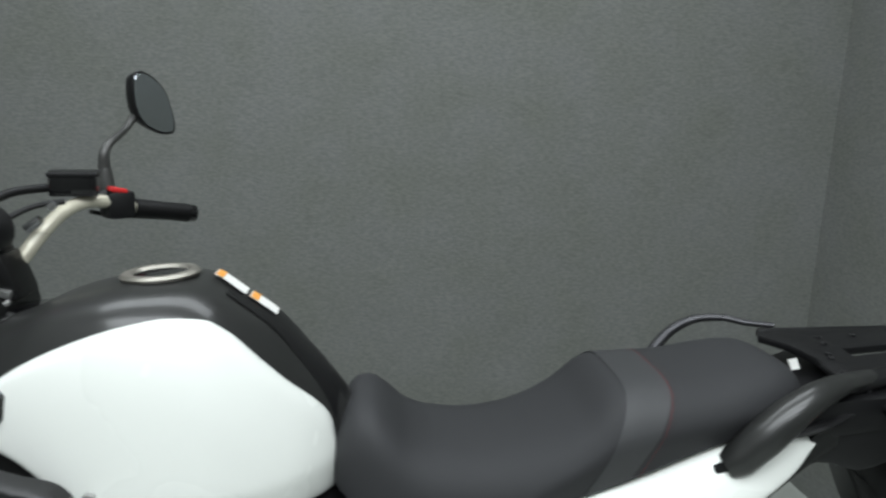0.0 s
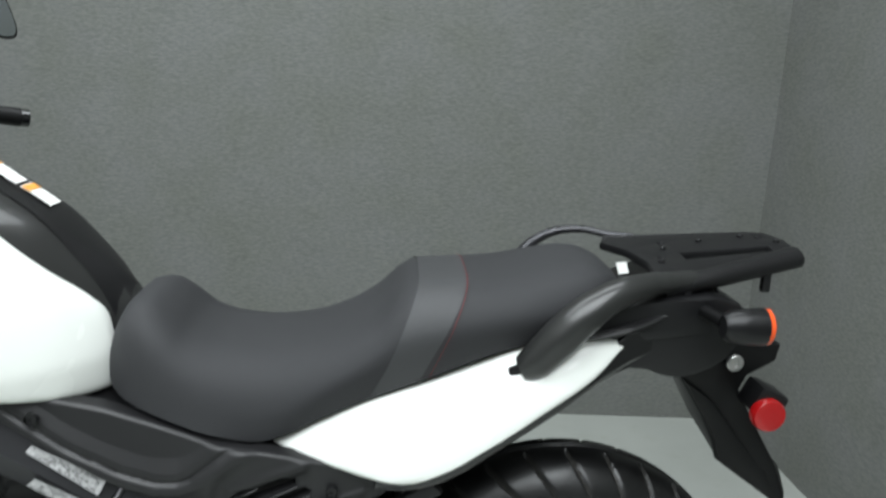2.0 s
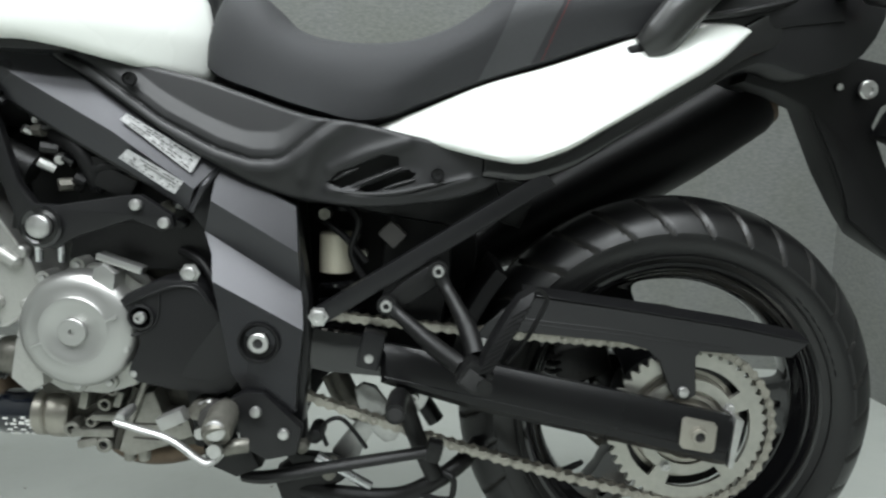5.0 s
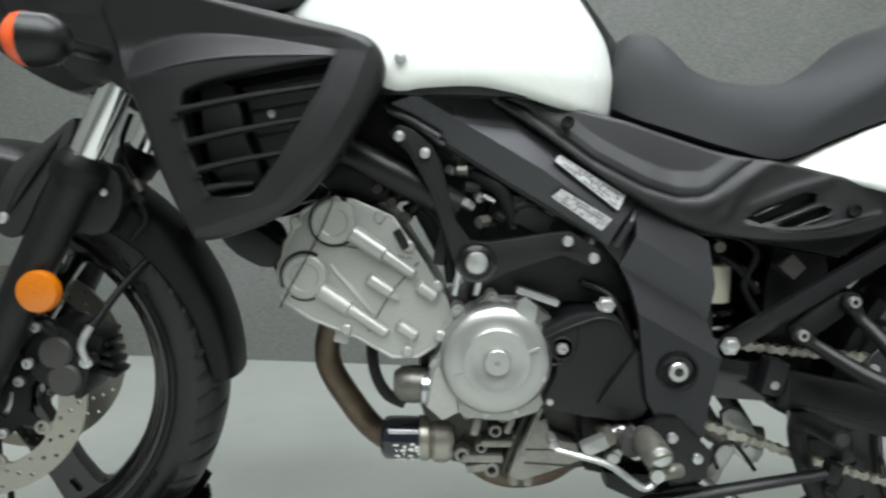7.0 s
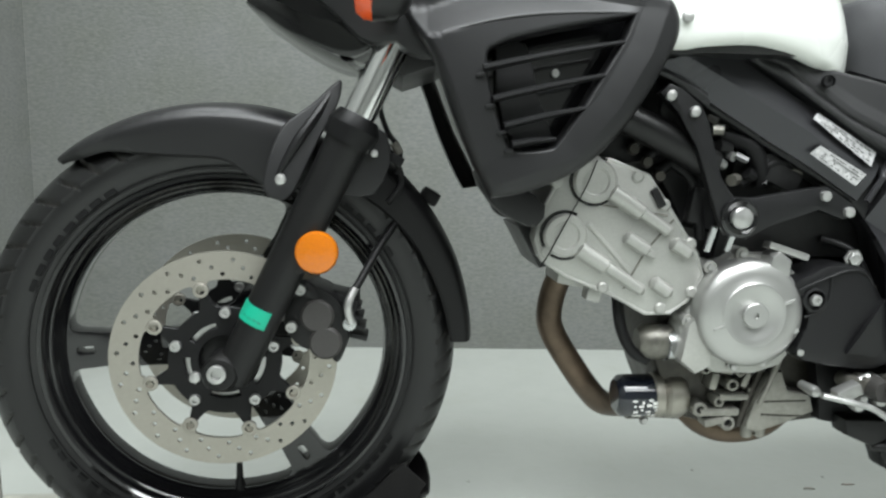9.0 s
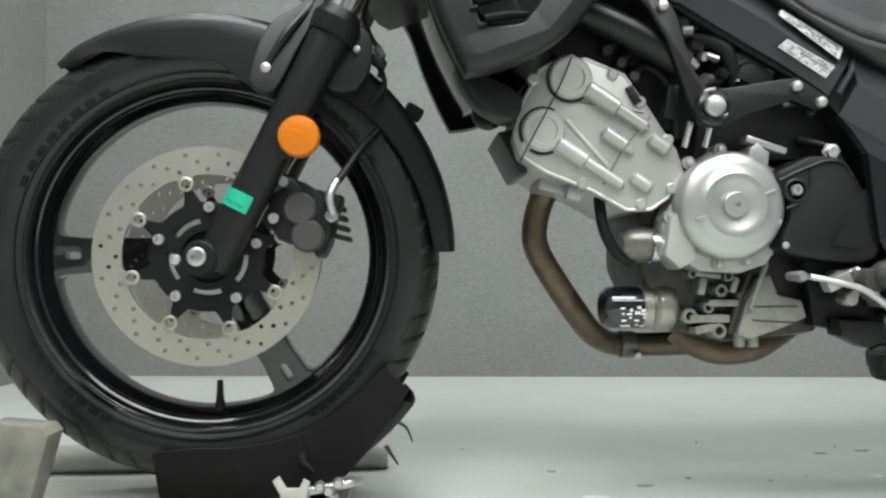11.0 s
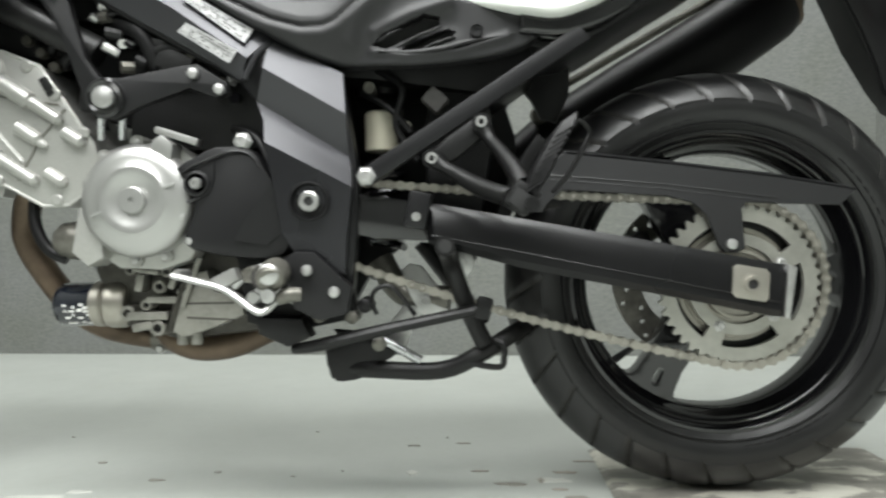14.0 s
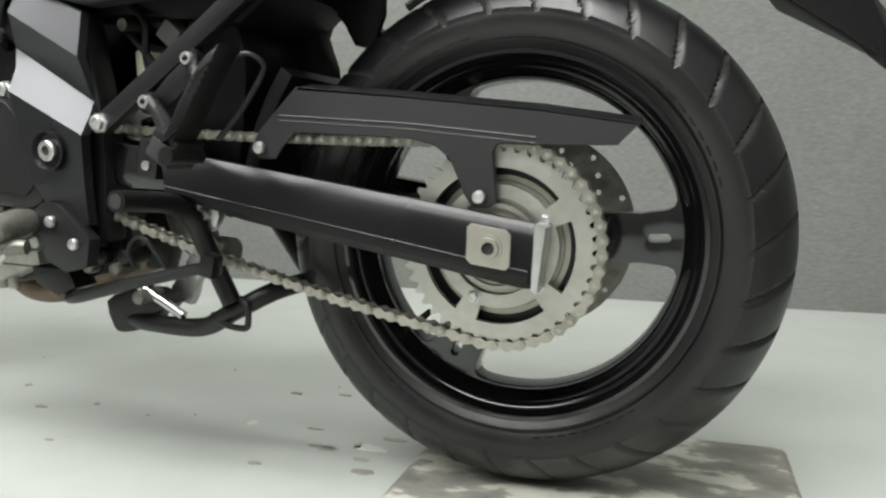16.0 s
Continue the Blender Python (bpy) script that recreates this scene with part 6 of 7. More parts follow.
part("starter_bracket", block((-0.768, -0.108, 0.536), (0.062, 0.022, 0.010), (0, 18, 0), 0.003), COVER, engine)
for x in (-0.875, -0.845):
    part("mount_stay", sweep([(x, -0.11, 0.570), (x - 0.006, -0.10, 0.535)], 0.005, 8, k=0), STEEL, engine)

# ---- shift linkage, footrests, stands ----
shift = part("shift_lever", sweep([(-0.748, -0.185, 0.348), (-0.715, -0.19, 0.341), (-0.678, -0.192, 0.330), (-0.640, -0.194, 0.304), (-0.626, -0.194, 0.303), (-0.612, -0.19, 0.316)], (0.0052, 0.0056, 0.0056, 0.0064, 0.0060, 0.0052), 10, flat=0.8), DULLZINC, bike, "bent silver shift lever")
part("lever_joint", lathe([(0.006, -0.008), (0.008, 0), (0.006, 0.03)], (-0.748, -0.165, 0.348), 14), DULLZINC, shift)
rest = part("footrest", sweep([(-0.622, -0.140, 0.352), (-0.622, -0.160, 0.350), (-0.618, -0.200, 0.344), (-0.617, -0.207, 0.342)], (0.014, 0.0195, 0.0190, 0.015), 18, k=2), DIRTYCAST, bike, "scuffed metal rider footrest stub")
part("cap", lathe([(0.013, 0.006), (0.013, -0.003), (0.010, -0.005), (0, -0.006)], (-0.618, -0.206, 0.349), 20), DULLZINC, rest)
part("end_bolt", lathe([(0.009, 0.004), (0.009, -0.004), (0, -0.005)], (-0.620, -0.203, 0.322), 14), DULLZINC, rest)
part("toe_piece", sweep([(-0.612, -0.19, 0.316), (-0.598, -0.19, 0.322), (-0.584, -0.185, 0.322)], (0.007, 0.010, 0.009), 12), DIRTYCAST, rest)
part("joint_block", block((-0.690, -0.15, 0.341), (0.036, 0.02, 0.018), (0, -25, 0), 0.003), COVER, rest)
plate_ft = part("footrest_plate", plate([(-0.618, 0.366), (-0.60, 0.376), (-0.575, 0.375), (-0.525, 0.328), (-0.533, 0.292), (-0.57, 0.284), (-0.602, 0.30), (-0.612, 0.335)], -0.145, -0.125, bevel=0.003), PLASTIC, bike, "black footrest plate")
bolts(plate_ft, DOME_M, [(-0.584, -0.146, 0.351), (-0.548, -0.146, 0.322)])
part("shift_shaft_boss", lathe([(0.015, -0.01), (0.017, 0.0), (0.017, 0.03), (0.014, 0.035)], (-0.640, -0.150, 0.342), 20), CALGREY, plate_ft)
part("neutral_switch", lathe([(0.010, -0.02), (0.012, 0), (0.012, 0.02)], (-0.665, -0.12, 0.345), 14), DIRTYCAST, plate_ft)
part("linkage_rod", sweep([(-0.690, -0.12, 0.330), (-0.665, -0.13, 0.348), (-0.645, -0.13, 0.356)], 0.006, 10), DULLZINC, plate_ft)
for px, pz in ((-0.645, 0.335), (-0.628, 0.322), (-0.66, 0.315)):
    part("rod_end", lathe([(0.008, -0.008), (0.010, 0), (0.008, 0.01)], (px, -0.13, pz), 14), DULLZINC, plate_ft)
stand = part("side_stand", sweep([(-0.612, -0.10, 0.240), (-0.571, -0.118, 0.249), (-0.48, -0.125, 0.270), (-0.36, -0.13, 0.295)], (0.010, 0.012, 0.011, 0.010), 12, flat=0.75), CASTBLACK, bike, "folded black side stand")
part("stand_foot", block((-0.352, -0.13, 0.297), (0.022, 0.022, 0.030), (0, 14, 0), 0.006), CASTBLACK, stand)
part("stand_pivot", plate([(-0.665, 0.286), (-0.60, 0.284), (-0.587, 0.258), (-0.62, 0.244), (-0.66, 0.262)], -0.115, -0.075, bevel=0.006), CASTBLACK, stand)
part("stand_wire", sweep([(-0.499, -0.10, 0.287), (-0.506, -0.10, 0.308), (-0.497, -0.10, 0.323), (-0.480, -0.10, 0.326), (-0.464, -0.10, 0.311), (-0.445, -0.10, 0.285)], 0.0032, 8), CASTBLACK, stand)
part("spring", sweep([(-0.516, -0.08, 0.262), (-0.440, -0.08, 0.219)], 0.0068, 10, k=0), STEEL, stand, "plated return spring")

cs = part("centre_stand", sweep([(-0.399, -0.224, 0.381), (-0.400, -0.190, 0.379), (-0.399, -0.135, 0.372), (-0.392, -0.104, 0.348), (-0.376, -0.097, 0.300), (-0.350, -0.095, 0.243)], 0.0125, 16), CASTBLACK, bike, "scuffed black centre stand")
# Dark disc in place of the shade inside the open tube.
part("tube_mouth_shade", lathe([(0.0085, 0.001), (0.0085, -0.0008), (0, -0.0008)], (-0.399, -0.2245, 0.381), 16), RECESS, cs)
part("stand_arm", sweep([(-0.548, -0.06, 0.207), (-0.50, -0.075, 0.206), (-0.41, -0.082, 0.206), (-0.352, -0.088, 0.232), (-0.30, -0.05, 0.258), (-0.26, 0.08, 0.262)], 0.0125, 14), CASTBLACK, cs)
part("stand_foot", block((-0.555, -0.055, 0.206), (0.036, 0.036, 0.026), (0, -10, 0), 0.008), CASTBLACK, cs)
part("stand_web", plate([(-0.565, 0.262), (-0.515, 0.258), (-0.49, 0.225), (-0.515, 0.215), (-0.545, 0.232)], -0.07, -0.05, bevel=0.003), CASTBLACK, cs)
part("stand_tang", sweep([(-0.385, -0.09, 0.226), (-0.362, -0.10, 0.217), (-0.330, -0.10, 0.213), (-0.324, -0.10, 0.226), (-0.325, -0.10, 0.243), (-0.338, -0.095, 0.250)], 0.0038, 8, flat=1.2), CASTBLACK, cs)
part("foot_bracket", plate([(-0.577, 0.233), (-0.544, 0.247), (-0.500, 0.250), (-0.470, 0.232), (-0.500, 0.212), (-0.516, 0.196), (-0.553, 0.188), (-0.568, 0.196)], -0.075, -0.035, bevel=0.005, k=2), CASTBLACK, cs)
part("far_leg", sweep([(-0.45, 0.11, 0.385), (-0.40, 0.11, 0.32), (-0.35, 0.11, 0.245)], 0.015, 12), CASTBLACK, cs)

# ---- shock, linkage, subframe ----
shock = part("shock", lathe([(0.020, -0.035), (0.0245, -0.033), (0.0245, 0.020), (0.020, 0.024)], (-0.496, -0.035, 0.553), 28, "z"), BARWHITE, bike, "metal shock absorber body")
part("shock_top", lathe([(0.016, -0.05), (0.020, 0.0), (0.016, 0.06)], (-0.492, -0.02, 0.655), 20, "z"), CASTBLACK, shock)
coil = [(-0.492 + 0.026 * math.cos(a), -0.03 + 0.026 * math.sin(a), 0.378 + 0.130 * a / (2 * math.pi * 6)) for a in (2 * math.pi * q / 14 for q in range(14 * 6))]
part("spring", sweep(coil, 0.0055, 8, k=0), GLOSS, shock)
part("linkage_arm", sweep([(-0.505, 0.0, 0.36), (-0.47, -0.01, 0.31), (-0.40, -0.02, 0.30)], 0.02, 12), DIRTYCAST, shock)
part("dogbone", plate([(-0.47, 0.345), (-0.44, 0.35), (-0.40, 0.285), (-0.425, 0.265), (-0.455, 0.30)], -0.035, -0.02, bevel=0.004, k=2), DULLZINC, shock)
part("dogbone", plate([(-0.395, 0.372), (-0.372, 0.376), (-0.362, 0.355), (-0.376, 0.335), (-0.392, 0.345)], -0.095, -0.08, bevel=0.003, k=2), DULLZINC, shock)
part("link_plate", plate([(-0.424, 0.326), (-0.441, 0.330), (-0.470, 0.290), (-0.492, 0.262), (-0.506, 0.238), (-0.472, 0.222), (-0.458, 0.252), (-0.436, 0.292)], -0.028, -0.012, bevel=0.004, k=2), DULLZINC, shock, "plated suspension link")
# Dark sheet added to keep the gap behind the link dark.
part("link_gap_fill", plate([(-0.60, 0.43), (-0.49, 0.42), (-0.472, 0.380), (-0.520, 0.345), (-0.545, 0.300), (-0.560, 0.262), (-0.60, 0.262)], 0.03, 0.06, bevel=0.006), RUBBERSIDE, shock, "dark sheet added to fill the gap behind the suspension link")
for bx, bz, br in ((-0.516, 0.299, 0.011), (-0.534, 0.282, 0.009), (-0.497, 0.245, 0.010), (-0.556, 0.300, 0.012), (-0.580, 0.285, 0.010)):
    part("pivot_boss", lathe([(br * 0.5, -0.012), (br * 0.9, -0.010), (br, -0.004), (br, 0.03)], (bx, -0.09, bz), 16), CASTBLACK if br > 0.0105 else DIRTYCAST, shock)
bolts(shock, BOLT_M, [(-0.382, -0.096, 0.357), (-0.435, -0.040, 0.30)])
strut = part("subframe_strut", plate([(-0.519, 0.470), (-0.506, 0.461), (-0.493, 0.468), (-0.205, 0.652), (-0.222, 0.670), (-0.511, 0.486)], -0.130, -0.112, bevel=0.004), FRAME, bike, "dark grey subframe strut")
piece("strut_bolt", HEX_M, strut, pose(-0.506, -0.130, 0.475))
elec = part("relay_box", block((-0.414, -0.090, 0.581), (0.030, 0.030, 0.026), (0, 42, 0), 0.004), CALGREY, bike, "small grey relay box")
for x, z, r in ((-0.507, 0.604, 0.008), (-0.466, 0.572, 0.005), (-0.455, 0.550, 0.006)):
    part("connector", lathe([(r, -0.01), (r, 0.02), (r * 0.6, 0.024)], (x, -0.07, z), 14), DIRTYCAST, elec)
for pts in ([(-0.52, -0.06, 0.60), (-0.48, -0.08, 0.575), (-0.45, -0.08, 0.54)], [(-0.50, -0.07, 0.63), (-0.46, -0.09, 0.60), (-0.47, -0.08, 0.55), (-0.44, -0.08, 0.50)]):
    part("wiring", sweep(pts, 0.005, 8), RUBBERSIDE, elec)
# passenger footrest
peg = part("footrest_hanger", sweep([(-0.352, -0.138, 0.541), (-0.342, -0.146, 0.520), (-0.330, -0.162, 0.503), (-0.314, -0.190, 0.476), (-0.305, -0.220, 0.452)], (0.0125, 0.0085, 0.0095, 0.0120, 0.012), 12), CASTBLACK, bike, "black cast passenger footrest hanger")
part("lower_arm", sweep([(-0.417, -0.140, 0.495), (-0.402, -0.146, 0.484), (-0.384, -0.158, 0.472), (-0.352, -0.186, 0.452), (-0.320, -0.220, 0.438)], (0.0125, 0.0085, 0.0100, 0.0120, 0.012), 12), CASTBLACK, peg)
part("hanger_web", plate([(-0.425, 0.500), (-0.36, 0.550), (-0.345, 0.535), (-0.36, 0.515), (-0.405, 0.485)], -0.135, -0.112, bevel=0.006, k=2), CASTBLACK, peg)
part("hinge", join(block((-0.308, -0.232, 0.436), (0.034, 0.044, 0.034), (0, 35, 0), 0.006), lathe([(0.009, -0.028), (0.009, 0.024)], (-0.297, -0.232, 0.428), 14)), CASTBLACK, peg)
# Thin dark block coloured as the shade in the hinge's socket.
part("hinge_socket_shade", block((-0.311, -0.2545, 0.4345), (0.020, 0.004, 0.020), (0, 35, 0), 0.001), RECESS, peg)
for x, z in ((-0.352, 0.541), (-0.417, 0.495)):
    part("washer", lathe([(0.0125, 0.0), (0.0125, -0.010), (0.0, -0.010)], (x, -0.136, z), 20), CASTBLACK, peg)
bolts(peg, BOLT_M, [(-0.352, -0.146, 0.541), (-0.417, -0.146, 0.495)])
fp = part("folding_peg", loft([[Vector((x + a * 0.9, y + b, z + a * 0.55)) for a, b in ((-w, 0.012), (-w * 0.95, -0.010), (-w * 0.7, -0.016), (w * 0.7, -0.016), (w * 0.95, -0.010), (w, 0.012), (w * 0.8, 0.018), (-w * 0.8, 0.018))] for x, y, z, w in ((-0.300, -0.238, 0.436, 0.012), (-0.293, -0.238, 0.450, 0.0185), (-0.274, -0.232, 0.488, 0.0200), (-0.256, -0.226, 0.520, 0.0185), (-0.250, -0.222, 0.531, 0.012))]), RUBBERSIDE, peg, "folded rubber footrest")
for q in range(10):
    f = q / 9
    part("tread_rib", block((-0.295 + 0.038 * f, -0.2545 + 0.011 * f, 0.447 + 0.066 * f), (0.026, 0.003, 0.0026), (0, -32, 0), 0.0008), RUBBERSIDE, fp)
part("peg_wire", sweep([(-0.252, -0.208, 0.527), (-0.234, -0.202, 0.531), (-0.222, -0.194, 0.522), (-0.224, -0.194, 0.508), (-0.246, -0.205, 0.470), (-0.268, -0.214, 0.444)], 0.0028, 8), CASTBLACK, peg)
# ---- swingarm, chain, guard ----
SW = [(-0.428, 0.440), (-0.374, 0.430), (-0.285, 0.413), (-0.10, 0.378), (0.048, 0.349), (0.058, 0.345), (0.046, 0.280), (0.030, 0.281), (-0.303, 0.350), (-0.425, 0.384)]
ARM = material("satin_black_arm_paint", (0.0045, 0.0045, 0.0050), 0.31, grain=200, vary=0.15, bump=0.02, spec=0.36)
arm = plate(SW, -0.126, -0.098, bevel=0.009, seg=1)
for v in arm.verts:
    if v.co.y < -0.1255 and v.co.z > 0.352 - 0.20 * (v.co.x + 0.10):
        v.co.z -= 0.003
swing = part("swingarm", arm, ARM, bike, "satin black box-section swingarm")
part("pressed_line", sweep([(-0.42, -0.1262, 0.395), (0.04, -0.1262, 0.300)], 0.0011, 6, k=0), ARM, swing)
part("far_arm", plate(SW, 0.100, 0.130, bevel=0.009), GLOSS, swing)
part("front_yoke", plate([(-0.60, 0.47), (-0.50, 0.452), (-0.425, 0.442), (-0.42, 0.385), (-0.50, 0.39), (-0.59, 0.41)], -0.105, 0.11, bevel=0.012), GLOSS, swing)
part("slider", block((-0.438, -0.112, 0.429), (0.030, 0.032, 0.050), (0, 12, 0), 0.004), FRAME, swing)
part("slider_bolt", lathe([(0.006, 0.0), (0.006, -0.003), (0, -0.004)], (-0.440, -0.128, 0.420), 12), DULLZINC, swing)
part("cross_tube", sweep([(-0.36, -0.11, 0.40), (-0.36, 0.11, 0.40)], 0.025, 14, k=0), GLOSS, swing)
part("axle_plate", plate([(-0.024, 0.347), (-0.019, 0.351), (0.019, 0.344), (0.024, 0.338), (0.022, 0.305), (0.017, 0.301), (-0.021, 0.307), (-0.026, 0.313)], -0.1305, -0.126, bevel=0.002, k=0), DISC, swing, "square plated axle plate")
part("axle_nut", lathe([(0.0145, 0.0), (0.0145, -0.0015), (0.0115, -0.002), (0.0110, -0.005), (0.0070, -0.005), (0.0065, 0.003), (0, 0.003)], (0.0, -0.1305, 0.3245), 20), DISC, swing)
# The axle's hollow is a flat disc coloured as its shade.
part("axle_bore_shade", lathe([(0.0066, 0.0), (0.0066, -0.0008), (0, -0.0008)], (0.0, -0.1312, 0.3245), 16), RECESS, swing)
part("end_cap", plate([(0.048, 0.350), (0.060, 0.346), (0.050, 0.278), (0.043, 0.280)], -0.128, -0.094, bevel=0.002), DULLZINC, swing, "bright swingarm end cap")

CY = -0.088
FSX, FSZ, FSR, RSR, PITCH = -0.610, 0.432, 0.047, 0.1125, 0.015875


def toothed(cx, cz, r, teeth, y0, y1, holes):
    out = []
    for i in range(teeth * 4):
        a = 2 * math.pi * i / (teeth * 4)
        out.append((cx + (r + (-0.0005, -0.0015, -0.0085, -0.0085)[i % 4]) * math.cos(a), cz + (r + (-0.0005, -0.0015, -0.0085, -0.0085)[i % 4]) * math.sin(a)))
    return plate(out, y0, y1, holes, bevel=0.0)


SY = CY - REAR_Y
spr_holes = [circle(RX, RZ, 0.054, 40)] + [slot(RX, RZ, 0.069, 0.087, -35 + 72 * i, 19 + 72 * i) for i in range(5)]
sprocket = part("rear_sprocket", toothed(RX, RZ, RSR, 45, SY - 0.0035, SY + 0.0035, spr_holes), SPROCKET, rear, "worn steel rear sprocket")
part("cush_hub", lathe([(0.092, SY + 0.016), (0.092, SY + 0.03), (0.06, SY + 0.05)], (RX, 0, RZ), 40), CASTBLACK, rear)
part("cush_ring", lathe([(0.050, SY + 0.008), (0.066, SY + 0.008), (0.067, SY + 0.011), (0.072, SY + 0.011), (0.073, SY + 0.014), (0.079, SY + 0.014), (0.080, SY + 0.018)], (RX, 0, RZ), 48), DISC, rear, "turned steel hub rings behind the sprocket")
part("sprocket_carrier", lathe([(0.026, SY - 0.012), (0.034, SY - 0.012), (0.035, SY - 0.004), (0.042, SY - 0.004), (0.043, SY - 0.008), (0.048, SY - 0.008), (0.049, SY + 0.003), (0.053, SY + 0.003), (0.053, SY + 0.02)], (RX, 0, RZ), 40), DISC, rear)
for i in range(5):
    a = radians(28 + 72 * i)
    piece("bolt", NUT, sprocket, pose(RX + 0.0625 * math.cos(a), SY - 0.003, RZ + 0.0625 * math.sin(a)))
def chain_path():
    """Points one pitch apart along the chain's loop round both sprockets."""
    dx, dz = RX - FSX, RZ - FSZ
    d = math.hypot(dx, dz)
    base = math.atan2(dz, dx)
    off = math.acos((FSR - RSR) / d)
    segs = []
    t_up, t_dn = base + off, base - off
    pf_u = (FSX + FSR * math.cos(t_up), FSZ + FSR * math.sin(t_up))
    pr_u = (RX + RSR * math.cos(t_up), RZ + RSR * math.sin(t_up))
    pf_d = (FSX + FSR * math.cos(t_dn), FSZ + FSR * math.sin(t_dn))
    pr_d = (RX + RSR * math.cos(t_dn), RZ + RSR * math.sin(t_dn))
    L = math.hypot(pr_u[0] - pf_u[0], pr_u[1] - pf_u[1])
    arc_r, arc_f = RSR * (t_up - t_dn), FSR * (2 * math.pi - (t_up - t_dn))
    total = 2 * L + arc_r + arc_f
    n = int(round(total / PITCH / 2)) * 2
    pts = []
    for i in range(n):
        s = total * i / n
        if s < L:
            f = s / L
            p = (pf_u[0] + (pr_u[0] - pf_u[0]) * f, pf_u[1] + (pr_u[1] - pf_u[1]) * f - 0.006 * math.sin(math.pi * f))
        elif s < L + arc_r:
            a = t_up - (s - L) / RSR
            p = (RX + RSR * math.cos(a), RZ + RSR * math.sin(a))
        elif s < 2 * L + arc_r:
            f = (s - L - arc_r) / L
            p = (pr_d[0] + (pf_d[0] - pr_d[0]) * f, pr_d[1] + (pf_d[1] - pr_d[1]) * f - 0.012 * math.sin(math.pi * f))
        else:
            a = t_dn - (s - 2 * L - arc_r) / FSR
            p = (FSX + FSR * math.cos(a), FSZ + FSR * math.sin(a))
        pts.append(p)
    return pts


def link_mesh(y):
    """One chain link along x: two waisted side plates and its pins."""
    h = PITCH / 2
    out = [(q.x, q.y) for q in curve_loop([(-h - 0.0062, 0, 0), (-h, 0.0064, 0), (0, 0.0036, 0), (h, 0.0066, 0), (h + 0.0062, 0, 0), (h, -0.0066, 0), (0, -0.0036, 0), (-h, -0.0064, 0)], 2)]
    bm = join(plate(out, -y - 0.0018, -y), plate(out, y, y + 0.0018),
              lathe([(0.0028, -y - 0.0030), (0.0028, y + 0.0030)], (-h, 0, 0), 9), lathe([(0.0028, -y - 0.0030), (0.0028, y + 0.0030)], (h, 0, 0), 9),
              lathe([(0.005, -y), (0.005, y)], (-h, 0, 0), 9))
    ob = part("link", bm, CHAIN)
    me = ob.data
    me.materials.append(DISC)
    for f in me.polygons:
        if abs(f.center.y) > y + 0.0021:
            f.material_index = 1
    bpy.data.objects.remove(ob)
    return me


LINK_OUT, LINK_IN = link_mesh(0.0075), link_mesh(0.0050)
chain = part("chain", toothed(FSX, FSZ, FSR, 15, CY - 0.003, CY + 0.003, [circle(FSX, FSZ, 0.016, 16)]), SPROCKET, bike, "oily drive chain over both sprockets")
cpts = chain_path()
for i, (x, z) in enumerate(cpts):
    x2, z2 = cpts[(i + 1) % len(cpts)]
    piece("link", LINK_OUT if i % 2 else LINK_IN, chain, pose((x + x2) / 2, CY, (z + z2) / 2, 0, -math.degrees(math.atan2(z2 - z, x2 - x)), 0))

GD = [(-0.306, 0.434), (-0.292, 0.458), (-0.238, 0.507), (-0.10, 0.489), (0.05, 0.468), (0.150, 0.449), (0.128, 0.428), (0.06, 0.430), (0.004, 0.433), (-0.002, 0.425), (0.002, 0.372), (-0.008, 0.365), (-0.026, 0.366), (-0.034, 0.378), (-0.050, 0.418), (-0.068, 0.434), (-0.10, 0.443), (-0.242, 0.454), (-0.262, 0.436), (-0.270, 0.424), (-0.290, 0.424)]
guard = part("chain_guard", plate(GD, -0.103, -0.0995, bevel=0.001, seg=1), SATIN, bike, "matte black chain guard")
part("top_flange", loft([[Vector((x, -0.103, z)), Vector((x, -0.103, z + 0.003)), Vector((x, -0.068, z + 0.010)), Vector((x, -0.068, z + 0.007))] for x, z in ((-0.236, 0.503), (-0.10, 0.4865), (0.05, 0.4655), (0.150, 0.447))]), PLASTIC, guard)
for dz, r in ((0.030, 0.0011), (0.036, 0.0007)):
    part("pressed_line", sweep([(-0.262, -0.103, 0.497 - dz + 0.008), (-0.10, -0.103, 0.489 - dz), (0.045, -0.103, 0.4687 - dz)], r, 6, k=0), PLASTIC, guard)
bolts(guard, DOME_M, [(-0.017, -0.104, 0.377), (-0.290, -0.104, 0.438)])

# ---- muffler on the far side ----
muf = part("muffler", sweep([(-0.36, 0.15, 0.47), (-0.29, 0.175, 0.52), (-0.20, 0.19, 0.568), (-0.072, 0.195, 0.641), (0.055, 0.20, 0.717), (0.165, 0.205, 0.790), (0.178, 0.205, 0.799)], (0.024, 0.036, 0.060, 0.065, 0.065, 0.062, 0.050), 28, k=3), MUFFLER, bike, "black muffler on the far side")
part("muffler_trim", sweep([(-0.213, 0.19, 0.650), (-0.05, 0.195, 0.742), (0.08, 0.20, 0.815)], 0.007, 8), BRACKET, muf)
part("end_ring", sweep([(0.168, 0.205, 0.792), (0.186, 0.205, 0.804)], 0.056, 28, k=0), RUST, muf, "heat-browned end ring")
part("muffler_hanger", lathe([(0.014, -0.01), (0.018, 0.0), (0.014, 0.02)], (-0.245, 0.15, 0.600), 16), DIRTYCAST, muf)
